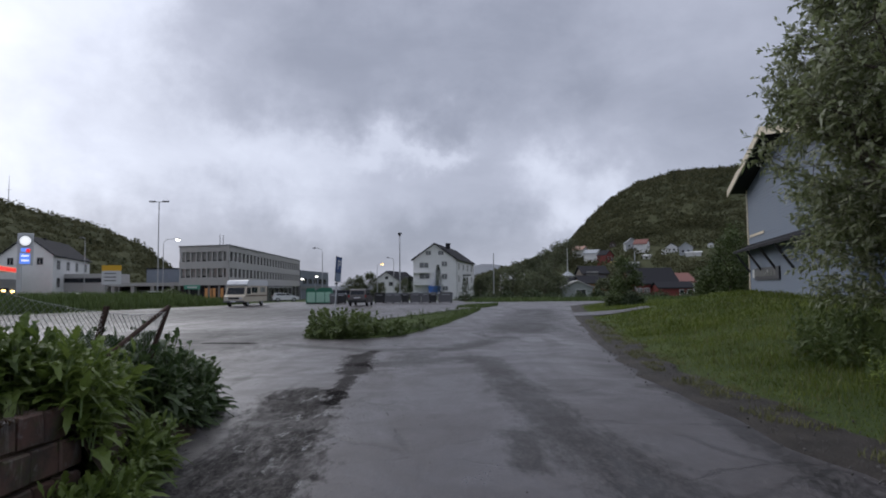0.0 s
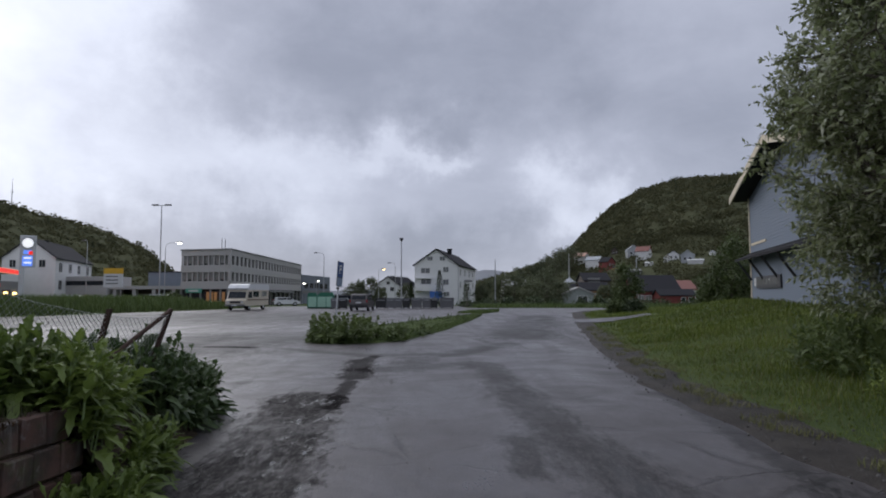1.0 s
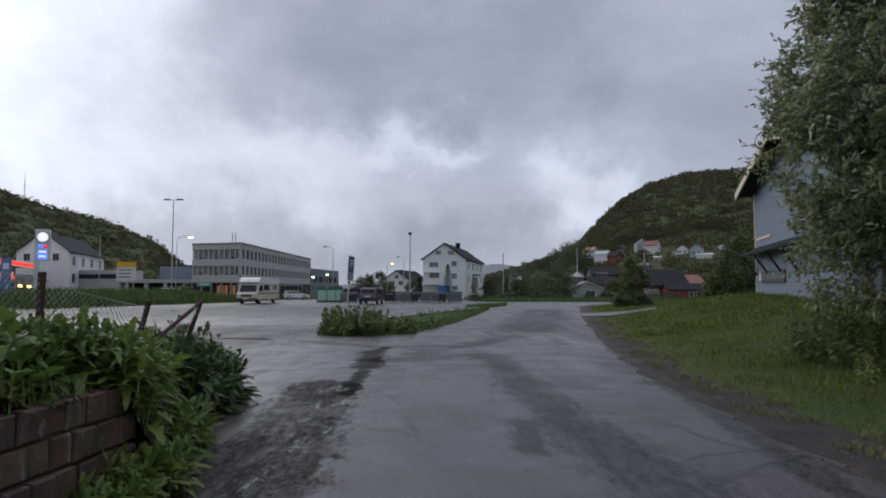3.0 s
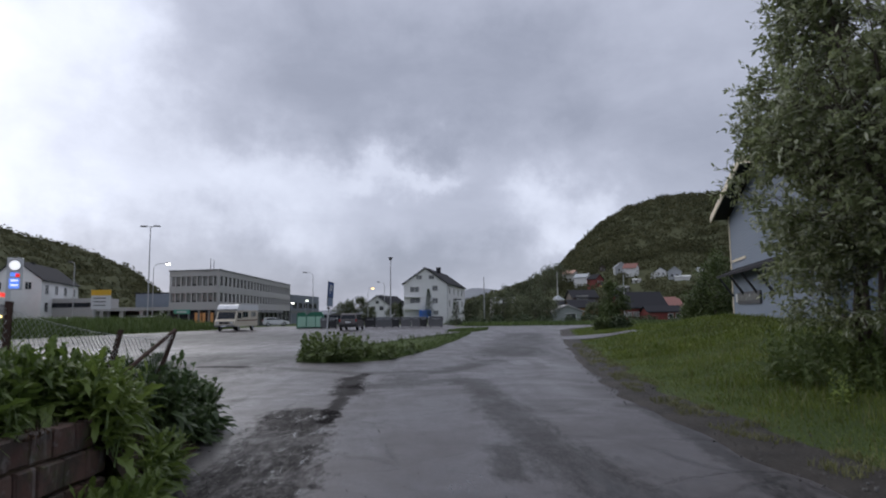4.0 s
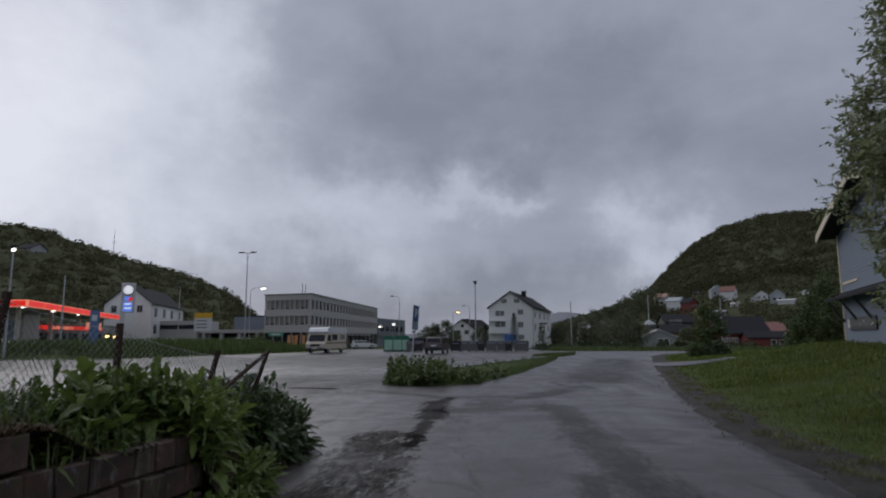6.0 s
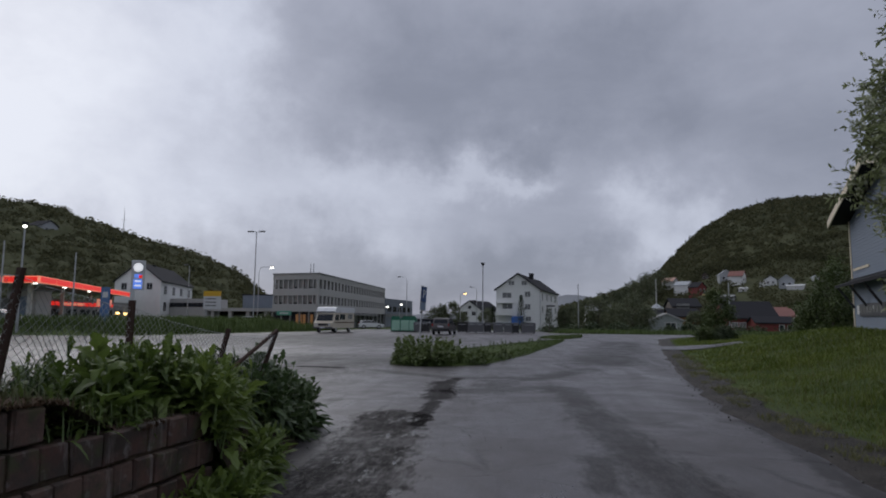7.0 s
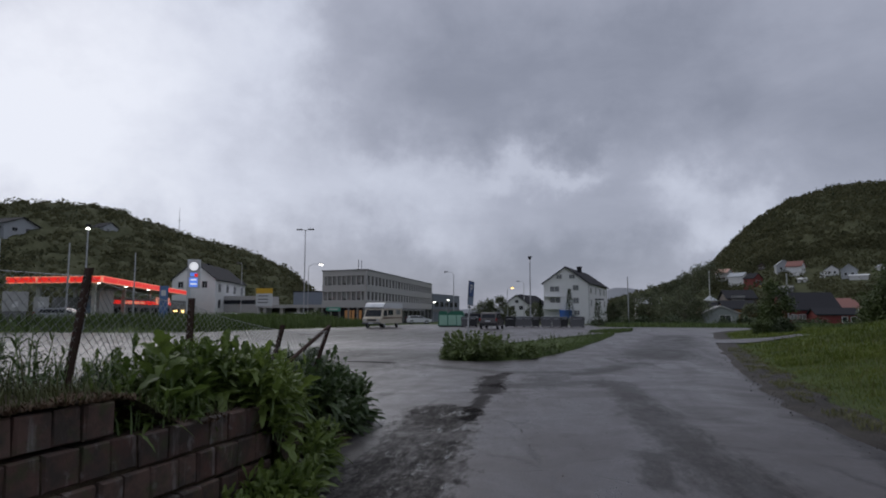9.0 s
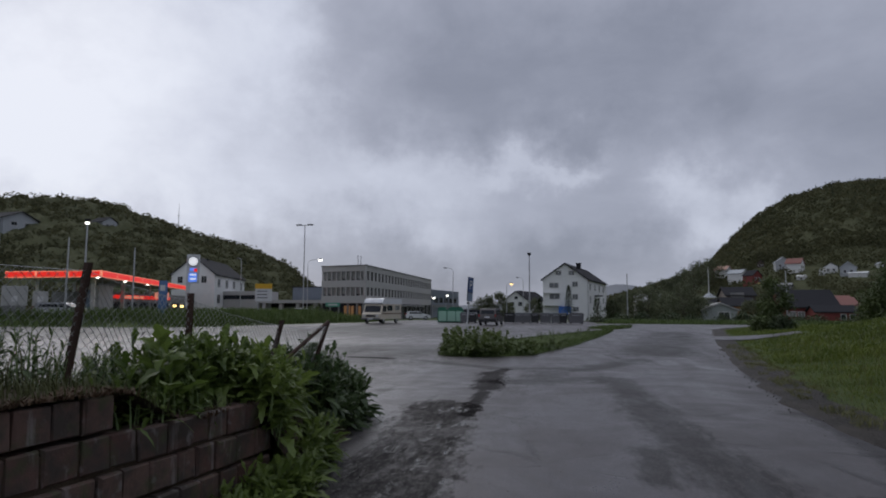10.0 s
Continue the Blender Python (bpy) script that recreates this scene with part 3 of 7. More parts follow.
def window(parent, m, face, a, z, w, h, glass=None, frame=None, depth=0.0):
    """A window on a wall: face 'front' (y = depth, along x), 'side' (x = depth, along y, seen from +x) or 'left' (x = depth, seen from -x)."""
    t = 0.09
    def bar(sh, a0, a1, z0, z1, o0, o1):
        if face == "front":
            sh.box(a0, a1, depth - o1, depth - o0, z0, z1, m)
        elif face == "side":
            sh.box(depth + o0, depth + o1, a0, a1, z0, z1, m)
        else:
            sh.box(depth - o1, depth - o0, a0, a1, z0, z1, m)
    s = Shape()
    bar(s, a - w / 2 - t, a + w / 2 + t, z + h / 2, z + h / 2 + t, -0.05, 0.06)
    bar(s, a - w / 2 - t, a + w / 2 + t, z - h / 2 - t, z - h / 2, -0.05, 0.09)
    bar(s, a - w / 2 - t, a - w / 2, z - h / 2, z + h / 2, -0.05, 0.06)
    bar(s, a + w / 2, a + w / 2 + t, z - h / 2, z + h / 2, -0.05, 0.06)
    if w > 0.9:
        bar(s, a - 0.03, a + 0.03, z - h / 2, z + h / 2, -0.05, 0.05)
    ob = part("window", s, frame or FRAME, parent)
    g = Shape()
    bar(g, a - w / 2, a + w / 2, z - h / 2, z + h / 2, -0.03, 0.02)
    part("pane", g, glass or GLASS, ob)
    return ob


def gabled(name, label, category, origin, u, v, W, L, eave, apex, walls, roofing, windows=(), over=0.4, chimney=None, base=-0.6, group="", trim=None, glass=None):
    """A house with a gable along u (width W) and its ridge along v (length L). Windows: face, along, z, w, h."""
    t = thing(name, label, category, Matrix.Translation(origin), group)
    m = frame_of(u, v)
    part("wall", Shape().prism([(0, base), (W, base), (W, eave), (W / 2, apex), (0, eave)], 0, L, m), walls, t)
    run = (apex - eave) / (W / 2)
    roof = Shape()
    for s in (-1, 1):
        x0, x1 = W / 2, W / 2 + s * (W / 2 + over)
        z0, z1 = apex + 0.03, eave - run * over + 0.03
        roof.prism([(x0, z0), (x1, z1), (x1, z1 + 0.2), (x0, z0 + 0.2)], -over, L + over, m)
    r = part("roof", roof, roofing, t)
    if chimney:
        cx, cy = chimney
        part("chimney", Shape().box(cx - 0.4, cx + 0.4, cy - 0.4, cy + 0.4, apex - 0.8, apex + 0.22, m).box(cx - 0.48, cx + 0.48, cy - 0.48, cy + 0.48, apex + 0.22, apex + 0.34, m), ROOF_DARK, r)
    if trim:
        b = Shape()
        for s in (-1, 1):
            x1 = W / 2 + s * (W / 2 + over)
            z1 = eave - run * over
            b.prism([(W / 2, apex - 0.12), (x1, z1 - 0.12), (x1, z1 + 0.22), (W / 2, apex + 0.22)], -over - 0.05, -over - 0.002, m)
        part("bargeboard", b, trim, t)
    for face, a, z, w, h in windows:
        window(t, m, face, a, z, w, h, glass, depth={"front": 0.0, "side": W, "left": 0.0}[face])
    return t


# ---- the three-storey office block ----
SHOP_LIT = glowing("lit_wooden_shopfront", (0.42, 0.21, 0.085), 0.12)


def office_block():
    t = thing("office_block", "grey three-storey office block with long window bands and shops below", "building", Matrix.Translation((-32.0, 100.0, -0.92)))
    m = frame_of((-0.01, 1), (-0.96, 0.28))
    U, V = 55.3, 9.2
    z0 = 0.6
    part("core", Shape().box(0.35, U - 0.35, 0.35, V - 0.35, -0.5, 9.3, m), GLASS, t, "dark glazing behind the window bands")
    for a, b in ((3.37, 4.64), (6.04, 7.20), (8.70, 9.57)):
        part("spandrel", Shape().box(0, U, 0, V, a, b, m), CONCRETE, t)
    part("parapet", Shape().box(-0.12, U + 0.12, -0.12, V + 0.12, 8.97 + z0, 9.17 + z0, m), CONCRETE_DARK, t)
    for a, b in ((4.64, 6.04), (7.20, 8.70)):
        for i in range(25):
            x = 0.15 + i * (U - 0.3) / 24
            part("mullion", Shape().box(x - 0.55, x + 0.55, 0.05, 0.36, a, b, m), CONCRETE, t)
        for i in range(10):
            y = 0.15 + i * (V - 0.3) / 9
            part("mullion", Shape().box(0.06, 0.37, y - 0.11, y + 0.11, a, b, m), CONCRETE, t)
            if i < 9:
                # pale sheet behind each window, its colour standing for reflected sky
                part("sky_sheen_pane", Shape().box(0.31, 0.34, y + 0.13, y + 0.80 + 0.08 * (i % 2), a + (0.0, 0.25, 0.12)[i % 3], b, m), PALE_PANE, t)
    # shopfronts
    for i in range(14):
        x = i * U / 13
        part("column", Shape().box(x - 0.3, x + 0.3, 0.1, 0.6, -0.5, 3.37, m), CONCRETE_DARK, t)
    for i in range(6):
        y = i * V / 5
        part("column", Shape().box(0.1, 0.4, y - 0.15, y + 0.15, -0.5, 3.37, m), CONCRETE_DARK, t)
    for i in range(6):
        part("shop_panel", Shape().box(0.2, 0.34, 0.35 + i * 0.72, 0.35 + i * 0.72 + (0.5 if i % 2 else 0.28), -0.3, 2.9, m), SHOP_LIT, t, "warmly lit wooden shopfront panel")
    part("shop_sign", Shape().box(-0.12, 0.0, 5.2, 8.2, 2.75, 3.45, m), painted("green_sign", (0.08, 0.30, 0.22), 0.4), t, "dark green shop sign")
    part("lettering", Shape().box(-0.14, -0.122, 5.8, 7.6, 2.98, 3.2, m), FRAME, t)
    part("awning", Shape().prism([(20, 2.9), (42, 2.9), (42, 3.25), (20, 3.25)], -1.3, -0.02, m), CONCRETE_DARK, t)
    for x in (0.8, 2.4):
        part("antenna", Shape().tube([m @ Vector((x, 2, 9.2 + z0)), m @ Vector((x, 2, 10.9 + z0))], 0.05, 6), DARK_METAL, t)
    # the lower wing behind
    w = thing("shop_wing", "dark grey low shop wing beside the office block", "building", Matrix.Translation((-32.6, 156.5, -0.75)))
    part("wall", Shape().box(0, 26, 0, 9, -0.3, 7.2, frame_of((0.10, 1), (-1, 0.1))), painted("slate_cladding", (0.17, 0.19, 0.22), 0.7), w)
    part("band", Shape().box(-0.05, 26.1, -0.25, 0, 2.6, 3.3, frame_of((0.10, 1), (-1, 0.1))), CONCRETE_DARK, w)
    for i in range(5):
        part("window", Shape().box(2 + i * 4.6, 5 + i * 4.6, -0.06, 0.05, 3.9, 5.2, frame_of((0.10, 1), (-1, 0.1))), GLASS, w)


office_block()


# ---- the white three-storey house in the middle ----
def white_house():
    k = 8.55 / 76
    def u(sx):
        return (sx - 750) * k
    def z(sy):
        return 1.6 + (516 - sy) * 0.1125
    wins = [("front", u(777), z(453.5), 1.0, 0.75), ("front", u(799), z(453.5), 1.0, 0.75), ("front", u(769), z(475), 1.7, 0.95), ("front", u(805), z(473), 1.0, 0.95),
            ("front", u(770), z(494), 1.9, 1.0), ("front", u(805), z(495), 1.0, 1.0), ("front", u(806), z(516), 1.0, 0.8)]
    wins += [("side", y, zz, 1.3, 1.25) for y in (3, 9, 15, 21) for zz in (6.0, 3.5)]
    t = gabled("apartment_house", "white rendered three-storey house with a dark gabled roof", "house", (-3.8, 125, 0), (1, 0), (0.2, 0.98), 8.55, 26, 7.35, 10.4, WHITE, ROOF_DARK, wins, 0.35, (6.4, 3.0), -0.8, glass=DIM_GLASS)
    part("balcony", Shape().box(0.1, 3.3, -1.3, 0.0, 2.25, 3.3).box(0.1, 3.3, -1.3, 0, 4.65, 4.8), WHITE, t)
    part("shop_banner", Shape().box(3.0, 5.3, -1.7, -0.1, 0.5, 2.1), painted("blue_canvas", (0.04, 0.13, 0.42), 0.6), t, "blue canvas awning")
    part("downpipe", Shape().tube([(8.62, -0.06, -0.5), (8.62, -0.06, 7.2)], 0.06, 6), METAL, t)
    part("porch", Shape().box(8.6 + 1.3, 10.6 + 1.3, 8, 10, 4.2, 4.45), DARK_METAL, t)


white_house()

gabled("village_house", "small white house with a dark steep roof among trees", "house", (-16.8, 185, -0.75), (1, 0.1), (0.35, 0.94), 6.8, 14, 4.9, 7.4, WHITE, ROOF_DARK,
       [("front", 2.2, 3.8, 1.1, 1.1), ("front", 4.6, 3.8, 1.1, 1.1), ("front", 3.4, 5.6, 0.9, 0.8)], 0.5, (3.4, 3))

# ---- the long white house by the filling station ----
WM = [("front", 2.0, 7.0, 1.1, 1.2), ("front", 7.4, 7.0, 1.1, 1.2), ("front", 4.9, 9.0, 0.9, 0.9)]
gabled("boarding_house", "white two-storey house with a dark roof and brown windows", "house", (-75.3, 111, 0), (1, -0.08), (-0.27, 0.96), 9.8, 25, 8.0, 11.4, WHITE, ROOF_DARK,
       WM + [("side", y, zz, 1.9, 1.6) for y in (3, 9, 15, 21.5) for zz in (6.4, 3.3)], 0.4, (4.9, 9))


def garage_row():
    """The low grey row with open bays under a concrete band, and the halls behind it."""
    t = thing("garage_row", "low grey concrete row with dark open bays", "building", Matrix.Translation((-66, 118, 0)))
    m = frame_of((1, -0.12), (0.1, 1))
    part("back_wall", Shape().box(0, 27, 4, 4.4, -0.5, 3.0, m), DARK_METAL, t)
    part("roof_slab", Shape().box(-0.5, 27.5, -0.6, 9, 2.55, 3.15, m), CONCRETE, t)
    for i in range(8):
        part("pillar", Shape().box(i * 3.8 - 0.35, i * 3.8 + 0.35, -0.4, 0.4, -0.5, 2.55, m), CONCRETE, t)
        if i < 7:
            part("shutter", Shape().box(i * 3.8 + 0.35, i * 3.8 + 3.45, 0.9, 1.0, -0.5, 1.3 + 0.5 * (i % 2), m), GREY_PLASTIC, t)
    h = thing("storage_hall", "blue-grey metal hall behind a concrete row", "building", Matrix.Translation((-57.5, 128, 0)))
    clad = painted("blue_grey_sheeting", (0.20, 0.23, 0.27), 0.55)
    part("wall", Shape().box(0, 15, 0, 20, -0.5, 6.0, m), clad, h)
    for i in range(30):
        part("rib", Shape().box(i * 0.5 + 0.1, i * 0.5 + 0.22, -0.05, 0, 3.4, 6.0, m), clad, h)
    part("roof_edge", Shape().box(-0.1, 15.1, -0.15, 20, 6.0, 6.2, m), ROOF_DARK, h)
    k = thing("low_shop", "low white shop with a dark window band", "building", Matrix.Translation((-66.5, 116.5, 0)))
    part("wall", Shape().box(-8, 7, 0, 8, -0.5, 4.9, m), CONCRETE, k)
    part("window_band", Shape().box(-2, 6.6, -0.06, 0, 3.3, 4.1, m), GLASS, k)


garage_row()


# ---- the filling station ----
def filling_station():
    C, Lf, Rt = Vector((-49.1, 60.0)), Vector((-61.6, 60.2)), Vector((-68.9, 106.7))
    t = thing("station_canopy", "filling station canopy with a lit red fascia", "canopy", Matrix.Translation((C.x, C.y, 0)))
    u, v = Rt - C, Lf - C
    m = frame_of(u, v)
    U, V = u.length, v.length
    part("deck", Shape().box(0.12, U - 0.12, 0.12, V - 0.12, 4.98, 5.45, m), FRAME, t, "white underside of the canopy")
    part("fascia", Shape().box(0, U, -0.02, 0.10, 4.84, 5.58, m).box(-0.02, 0.1, 0, V, 4.84, 5.58, m), GLOW_ORANGE, t, "pale lit edge of the fascia")
    for i in range(9):
        part("red_panel", Shape().box(0.25 + i * U / 9, (i + 1) * U / 9 - 0.05, -0.06, -0.021, 4.93, 5.49, m), GLOW_RED, t)
    for i in range(3):
        part("red_panel", Shape().box(-0.06, -0.021, 0.25 + i * V / 3, (i + 1) * V / 3 - 0.05, 4.93, 5.49, m), GLOW_RED, t)
    for x in (4, 16, 30, 44):
        for y in (2.5, V - 2.5):
            part("column", Shape().box(x - 0.25, x + 0.25, y - 0.25, y + 0.25, 0, 4.98, m), FRAME, t)
    for x in (3, 14, 26, 38):
        part("downlight", Shape().box(x - 0.2, x + 0.2, 1.4, 1.8, 4.90, 4.98, m), LAMP_WHITE, t)
    s = thing("station_shop", "filling station shop with lit red and orange signs", "shop", Matrix.Translation((*at(38.9, 92).xy, 0)))
    w = at(33.0, 118) - at(38.9, 92)
    m2 = frame_of(w.xy, (-1, 0.1))
    n = w.length
    part("wall", Shape().box(0, n, 0, 9, -0.3, 3.6, m2), CONCRETE_DARK, s)
    part("sign_band", Shape().box(0, n * 0.75, -0.1, 0, 2.78, 3.25, m2), GLOW_RED, s, "lit red sign band")
    part("sign_plate", Shape().box(5, 11, -0.14, -0.1, 2.86, 3.16, m2), GLOW_ORANGE, s, "lit orange sign")
    part("sign_plate", Shape().box(15, 20, -0.3, -0.1, 2.9, 3.9, m2), GLOW_ORANGE, s, "lit orange sign")
    for i in range(6):
        part("window", Shape().box(2 + i * 4, 5 + i * 4, -0.05, 0.05, 0.6, 2.3, m2), GLASS, s)
    part("window_glow", Shape().box(n * 0.80, n * 0.84, -0.2, 0, 1.7, 2.05, m2), LAMP_WARM, s, "lit window lamp")
    part("window_glow", Shape().box(n * 0.92, n * 0.955, -0.2, 0, 1.6, 1.95, m2), LAMP_WARM, s, "lit window lamp")
    # the wash hall under the canopy's far end
    k = thing("pump_kiosk", "small grey kiosk beneath a canopy", "kiosk", Matrix.Translation((-54.6, 66, 0.3)))
    part("wall", Shape().box(-0.9, 1.3, -1.2, 1.2, -0.3, 3.9), CONCRETE, k)
    part("roof", Shape().box(-1.05, 1.45, -1.35, 1.35, 3.9, 4.05), CONCRETE_DARK, k)
    part("door", Shape().box(-0.8, 0.4, -1.26, -1.2, 0, 3.3), painted("blue_grey_door", (0.16, 0.22, 0.3), 0.5), k)
    b = thing("fuel_banner", "tall blue advertising banner at the filling station", "banner", Matrix.Translation((*at(34.75, 62).xy, 0.5)))
    part("panel", Shape().box(-0.42, 0.42, -0.05, 0.05, 0.2, 3.5), painted("blue_banner", (0.09, 0.17, 0.33), 0.5), b)
    part("emblem", Shape().box(-0.25, 0.25, -0.056, -0.05, 2.6, 3.1), FRAME, b)
    part("foot", Shape().box(-0.5, 0.5, -0.3, 0.3, -0.3, 0.2), DARK_METAL, b)


filling_station()


def totem():
    t = thing("price_totem", "tall lit price totem with a white disc and blue panels", "sign", Matrix.Translation((-47.7, 75, 0.2)) @ pose(0, 0, 0, 0, 0, 25))
    part("body", Shape().box(-0.85, 0.75, -0.2, 0.2, 4.6, 8.35, c=0.06).box(-0.85, -0.35, -0.2, 0.2, -0.2, 4.6), painted("silver_panel", (0.5, 0.52, 0.54), 0.4), t)
    disc = Shape()
    disc.tube([(-0.05, -0.22, 7.45), (-0.05, -0.30, 7.45)], 0.55, 24)
    part("disc", disc, GLOW_WHITE, t, "lit white round sign")
    ring = Shape()
    ring.tube([(-0.05, -0.201, 7.45), (-0.05, -0.26, 7.45)], 0.78, 24)
    part("ring", ring, METAL, t)
    part("price_panel", Shape().box(-0.45, 0.35, -0.24, -0.2, 6.15, 6.6), GLOW_BLUE, t, "lit blue panel")
    part("price_panel", Shape().box(0.05, 0.45, -0.245, -0.2, 6.1, 6.5), GLOW_RED, t, "lit red panel")
    part("price_panel", Shape().box(-0.55, 0.45, -0.24, -0.2, 4.75, 5.95), GLOW_BLUE, t, "lit blue panel")
    for z in (5.6, 5.05):
        part("price_bar", Shape().box(-0.4, 0.35, -0.25, -0.241, z, z + 0.18), GLOW_WHITE, t)


totem()


def flagpole(x, y, h, z0=0.5):
    t = thing("flagpole", "bare pale metal flagpole on a grass bank", "flagpole", Matrix.Translation((x, y, z0)), "flagpoles")
    part("pole", Shape().tube([(0, 0, 0), (0, 0, h)], [0.10, 0.05], 8), METAL, t)
    part("foot", Shape().tube([(0, 0, -0.3), (0, 0, 0.35)], [0.2, 0.14], 8), FRAME, t)


for az, d, top in ((46.2, 62, 7.6), (41.7, 63, 7.6), (37.0, 68, 7.4)):
    flagpole(*at(az, d).xy, top - 0.5)


def street_lamp(x, y, h, arm, lit, head=0.6, z0=0.0, double=False, label="", glass=None):
    """A lamp post; arm: how far and to which side (x) the head hangs out."""
    t = thing("street_lamp", label or ("grey steel street lamp, lit" if lit else "grey steel street lamp, unlit"), "street lamp", Matrix.Translation((x, y, z0)), "street lamps")
    part("post", Shape().tube([(0, 0, -0.5), (0, 0, 1.2), (0, 0, 1.25), (0, 0, h - (0.8 if arm and not double else 0))], [0.11, 0.11, 0.085, 0.055], 8), METAL, t)
    if double:
        part("crossbar", Shape().tube([(-0.95, 0, h), (0.95, 0, h)], 0.04, 6), METAL, t)
        for s in (-1, 1):
            part("lamp_head", Shape().box(s * 0.75 - 0.38, s * 0.75 + 0.38, -0.16, 0.16, h - 0.03, h + 0.12, c=0.04), GREY_PLASTIC, t)
    elif arm:
        part("bracket", Shape().tube([(0, 0, h - 0.8), (arm * 0.08, 0, h - 0.3), (arm * 0.35, 0, h - 0.05), (arm, 0, h)], 0.04, 6), METAL, t)
        hd = part("lamp_head", Shape().box(min(arm, arm * 1.0 + head * (1 if arm > 0 else -1)), max(arm, arm + head * (1 if arm > 0 else -1)), -0.15, 0.15, h - 0.06, h + 0.12, c=0.04), GREY_PLASTIC, t)
        if lit:
            c = arm + head * 0.5 * (1 if arm > 0 else -1)
            part("lamp_glass", Shape().box(c - 0.3, c + 0.3, -0.2, 0.2, h - 0.26, h - 0.061, c=0.06), glass or LAMP_WARM, hd, "lit lamp glass")
    else:
        hd = part("lamp_head", Shape().tube([(0, 0, h - 0.1), (0, 0, h + 0.25)], [0.12, 0.26], 10), DARK_METAL, t)
        if lit:
            part("lamp_glass", Shape().box(-0.13, 0.13, -0.13, 0.13, h - 0.2, h + 0.1, c=0.05), LAMP_WHITE, hd, "lit white lamp glass")
    return t


def by_depth(sx, y):
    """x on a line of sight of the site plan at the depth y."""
    return y * (sx - 784) / 1111


street_lamp(by_depth(306, 74), 74, 12.0, 0, False, double=True, label="tall grey double-headed street lamp, unlit")
street_lamp(by_depth(727, 74), 74, 7.9, 0, False)
street_lamp(by_depth(591, 110), 110, 9.2, -1.1, False, z0=-0.4)
street_lamp(by_depth(314, 100), 100, 10.0, 1.9, True, z0=-0.2, glass=LAMP_WHITE)
street_lamp(by_depth(178, 100), 100, 9.9, -0.3, False, z0=0.2)
street_lamp(by_depth(687, 140), 140, 7.9, 0.8, True, z0=-0.7)
street_lamp(by_depth(716, 140), 140, 9.2, -1.0, False, z0=-0.7)
street_lamp(*at(40.5, 60).xy, 8.3, 0, True, z0=0.4, label="tall street lamp with a lit white head")
street_lamp(by_depth(553, 150), 150, 5.0, 0.1, True, z0=-0.7, glass=LAMP_WHITE)
street_lamp(by_depth(578, 152), 152, 5.6, 0.1, True, z0=-0.7, glass=LAMP_WHITE)


def direction_sign():
    t = thing("direction_sign", "white and yellow road direction sign on two posts", "sign", Matrix.Translation((-40.2, 80, 0.3)))
    part("board", Shape().box(-1.2, 1.2, -0.06, 0.06, 2.2, 3.9), painted("white_sign_face", (0.55, 0.56, 0.58), 0.5), t)
    part("top_board", Shape().box(-1.2, 1.2, -0.065, 0.06, 3.9, 4.6), painted("yellow_sign_face", (0.62, 0.36, 0.02), 0.5), t, "yellow top panel")
    for x in (-0.9, 0.9):
        part("post", Shape().tube([(x, 0.1, -0.5), (x, 0.1, 4.5)], 0.06, 8), METAL, t)
    for z in (3.5, 3.05, 2.6):
        part("lettering", Shape().box(-0.9, 0.6, -0.072, -0.061, z, z + 0.14), GREY_PLASTIC, t)


direction_sign()


# ---- vehicles ----
CREAM = painted("cream_vehicle_paint", (0.56, 0.50, 0.40), 0.35, dirt=0.15)
TAUPE = painted("grey_brown_car_paint", (0.085, 0.078, 0.076), 0.35, 0.2, dirt=0.3)
WHITE_PAINT = painted("white_car_paint", (0.65, 0.66, 0.67), 0.3, dirt=0.1)
RED_LENS = painted("red_lens", (0.30, 0.02, 0.02), 0.2)
PALE_LENS = painted("headlamp_glass", (0.55, 0.56, 0.56), 0.12)
TYRE = painted("black_tyre_rubber", (0.014, 0.014, 0.014), 0.85)


def wheel(t, x, y, r, w=0.2):
    s = Shape().tube([(x, y - w / 2, r), (x, y - w / 2 + 0.03, r), (x, y + w / 2 - 0.03, r), (x, y + w / 2, r)], [r * 0.9, r, r, r * 0.9], 18)
    ob = part("wheel", s, TYRE, t)
    o = w / 2 + 0.004
    part("rim", Shape().tube([(x, y - o, r), (x, y + o, r)], r * 0.6, 14), METAL, ob)


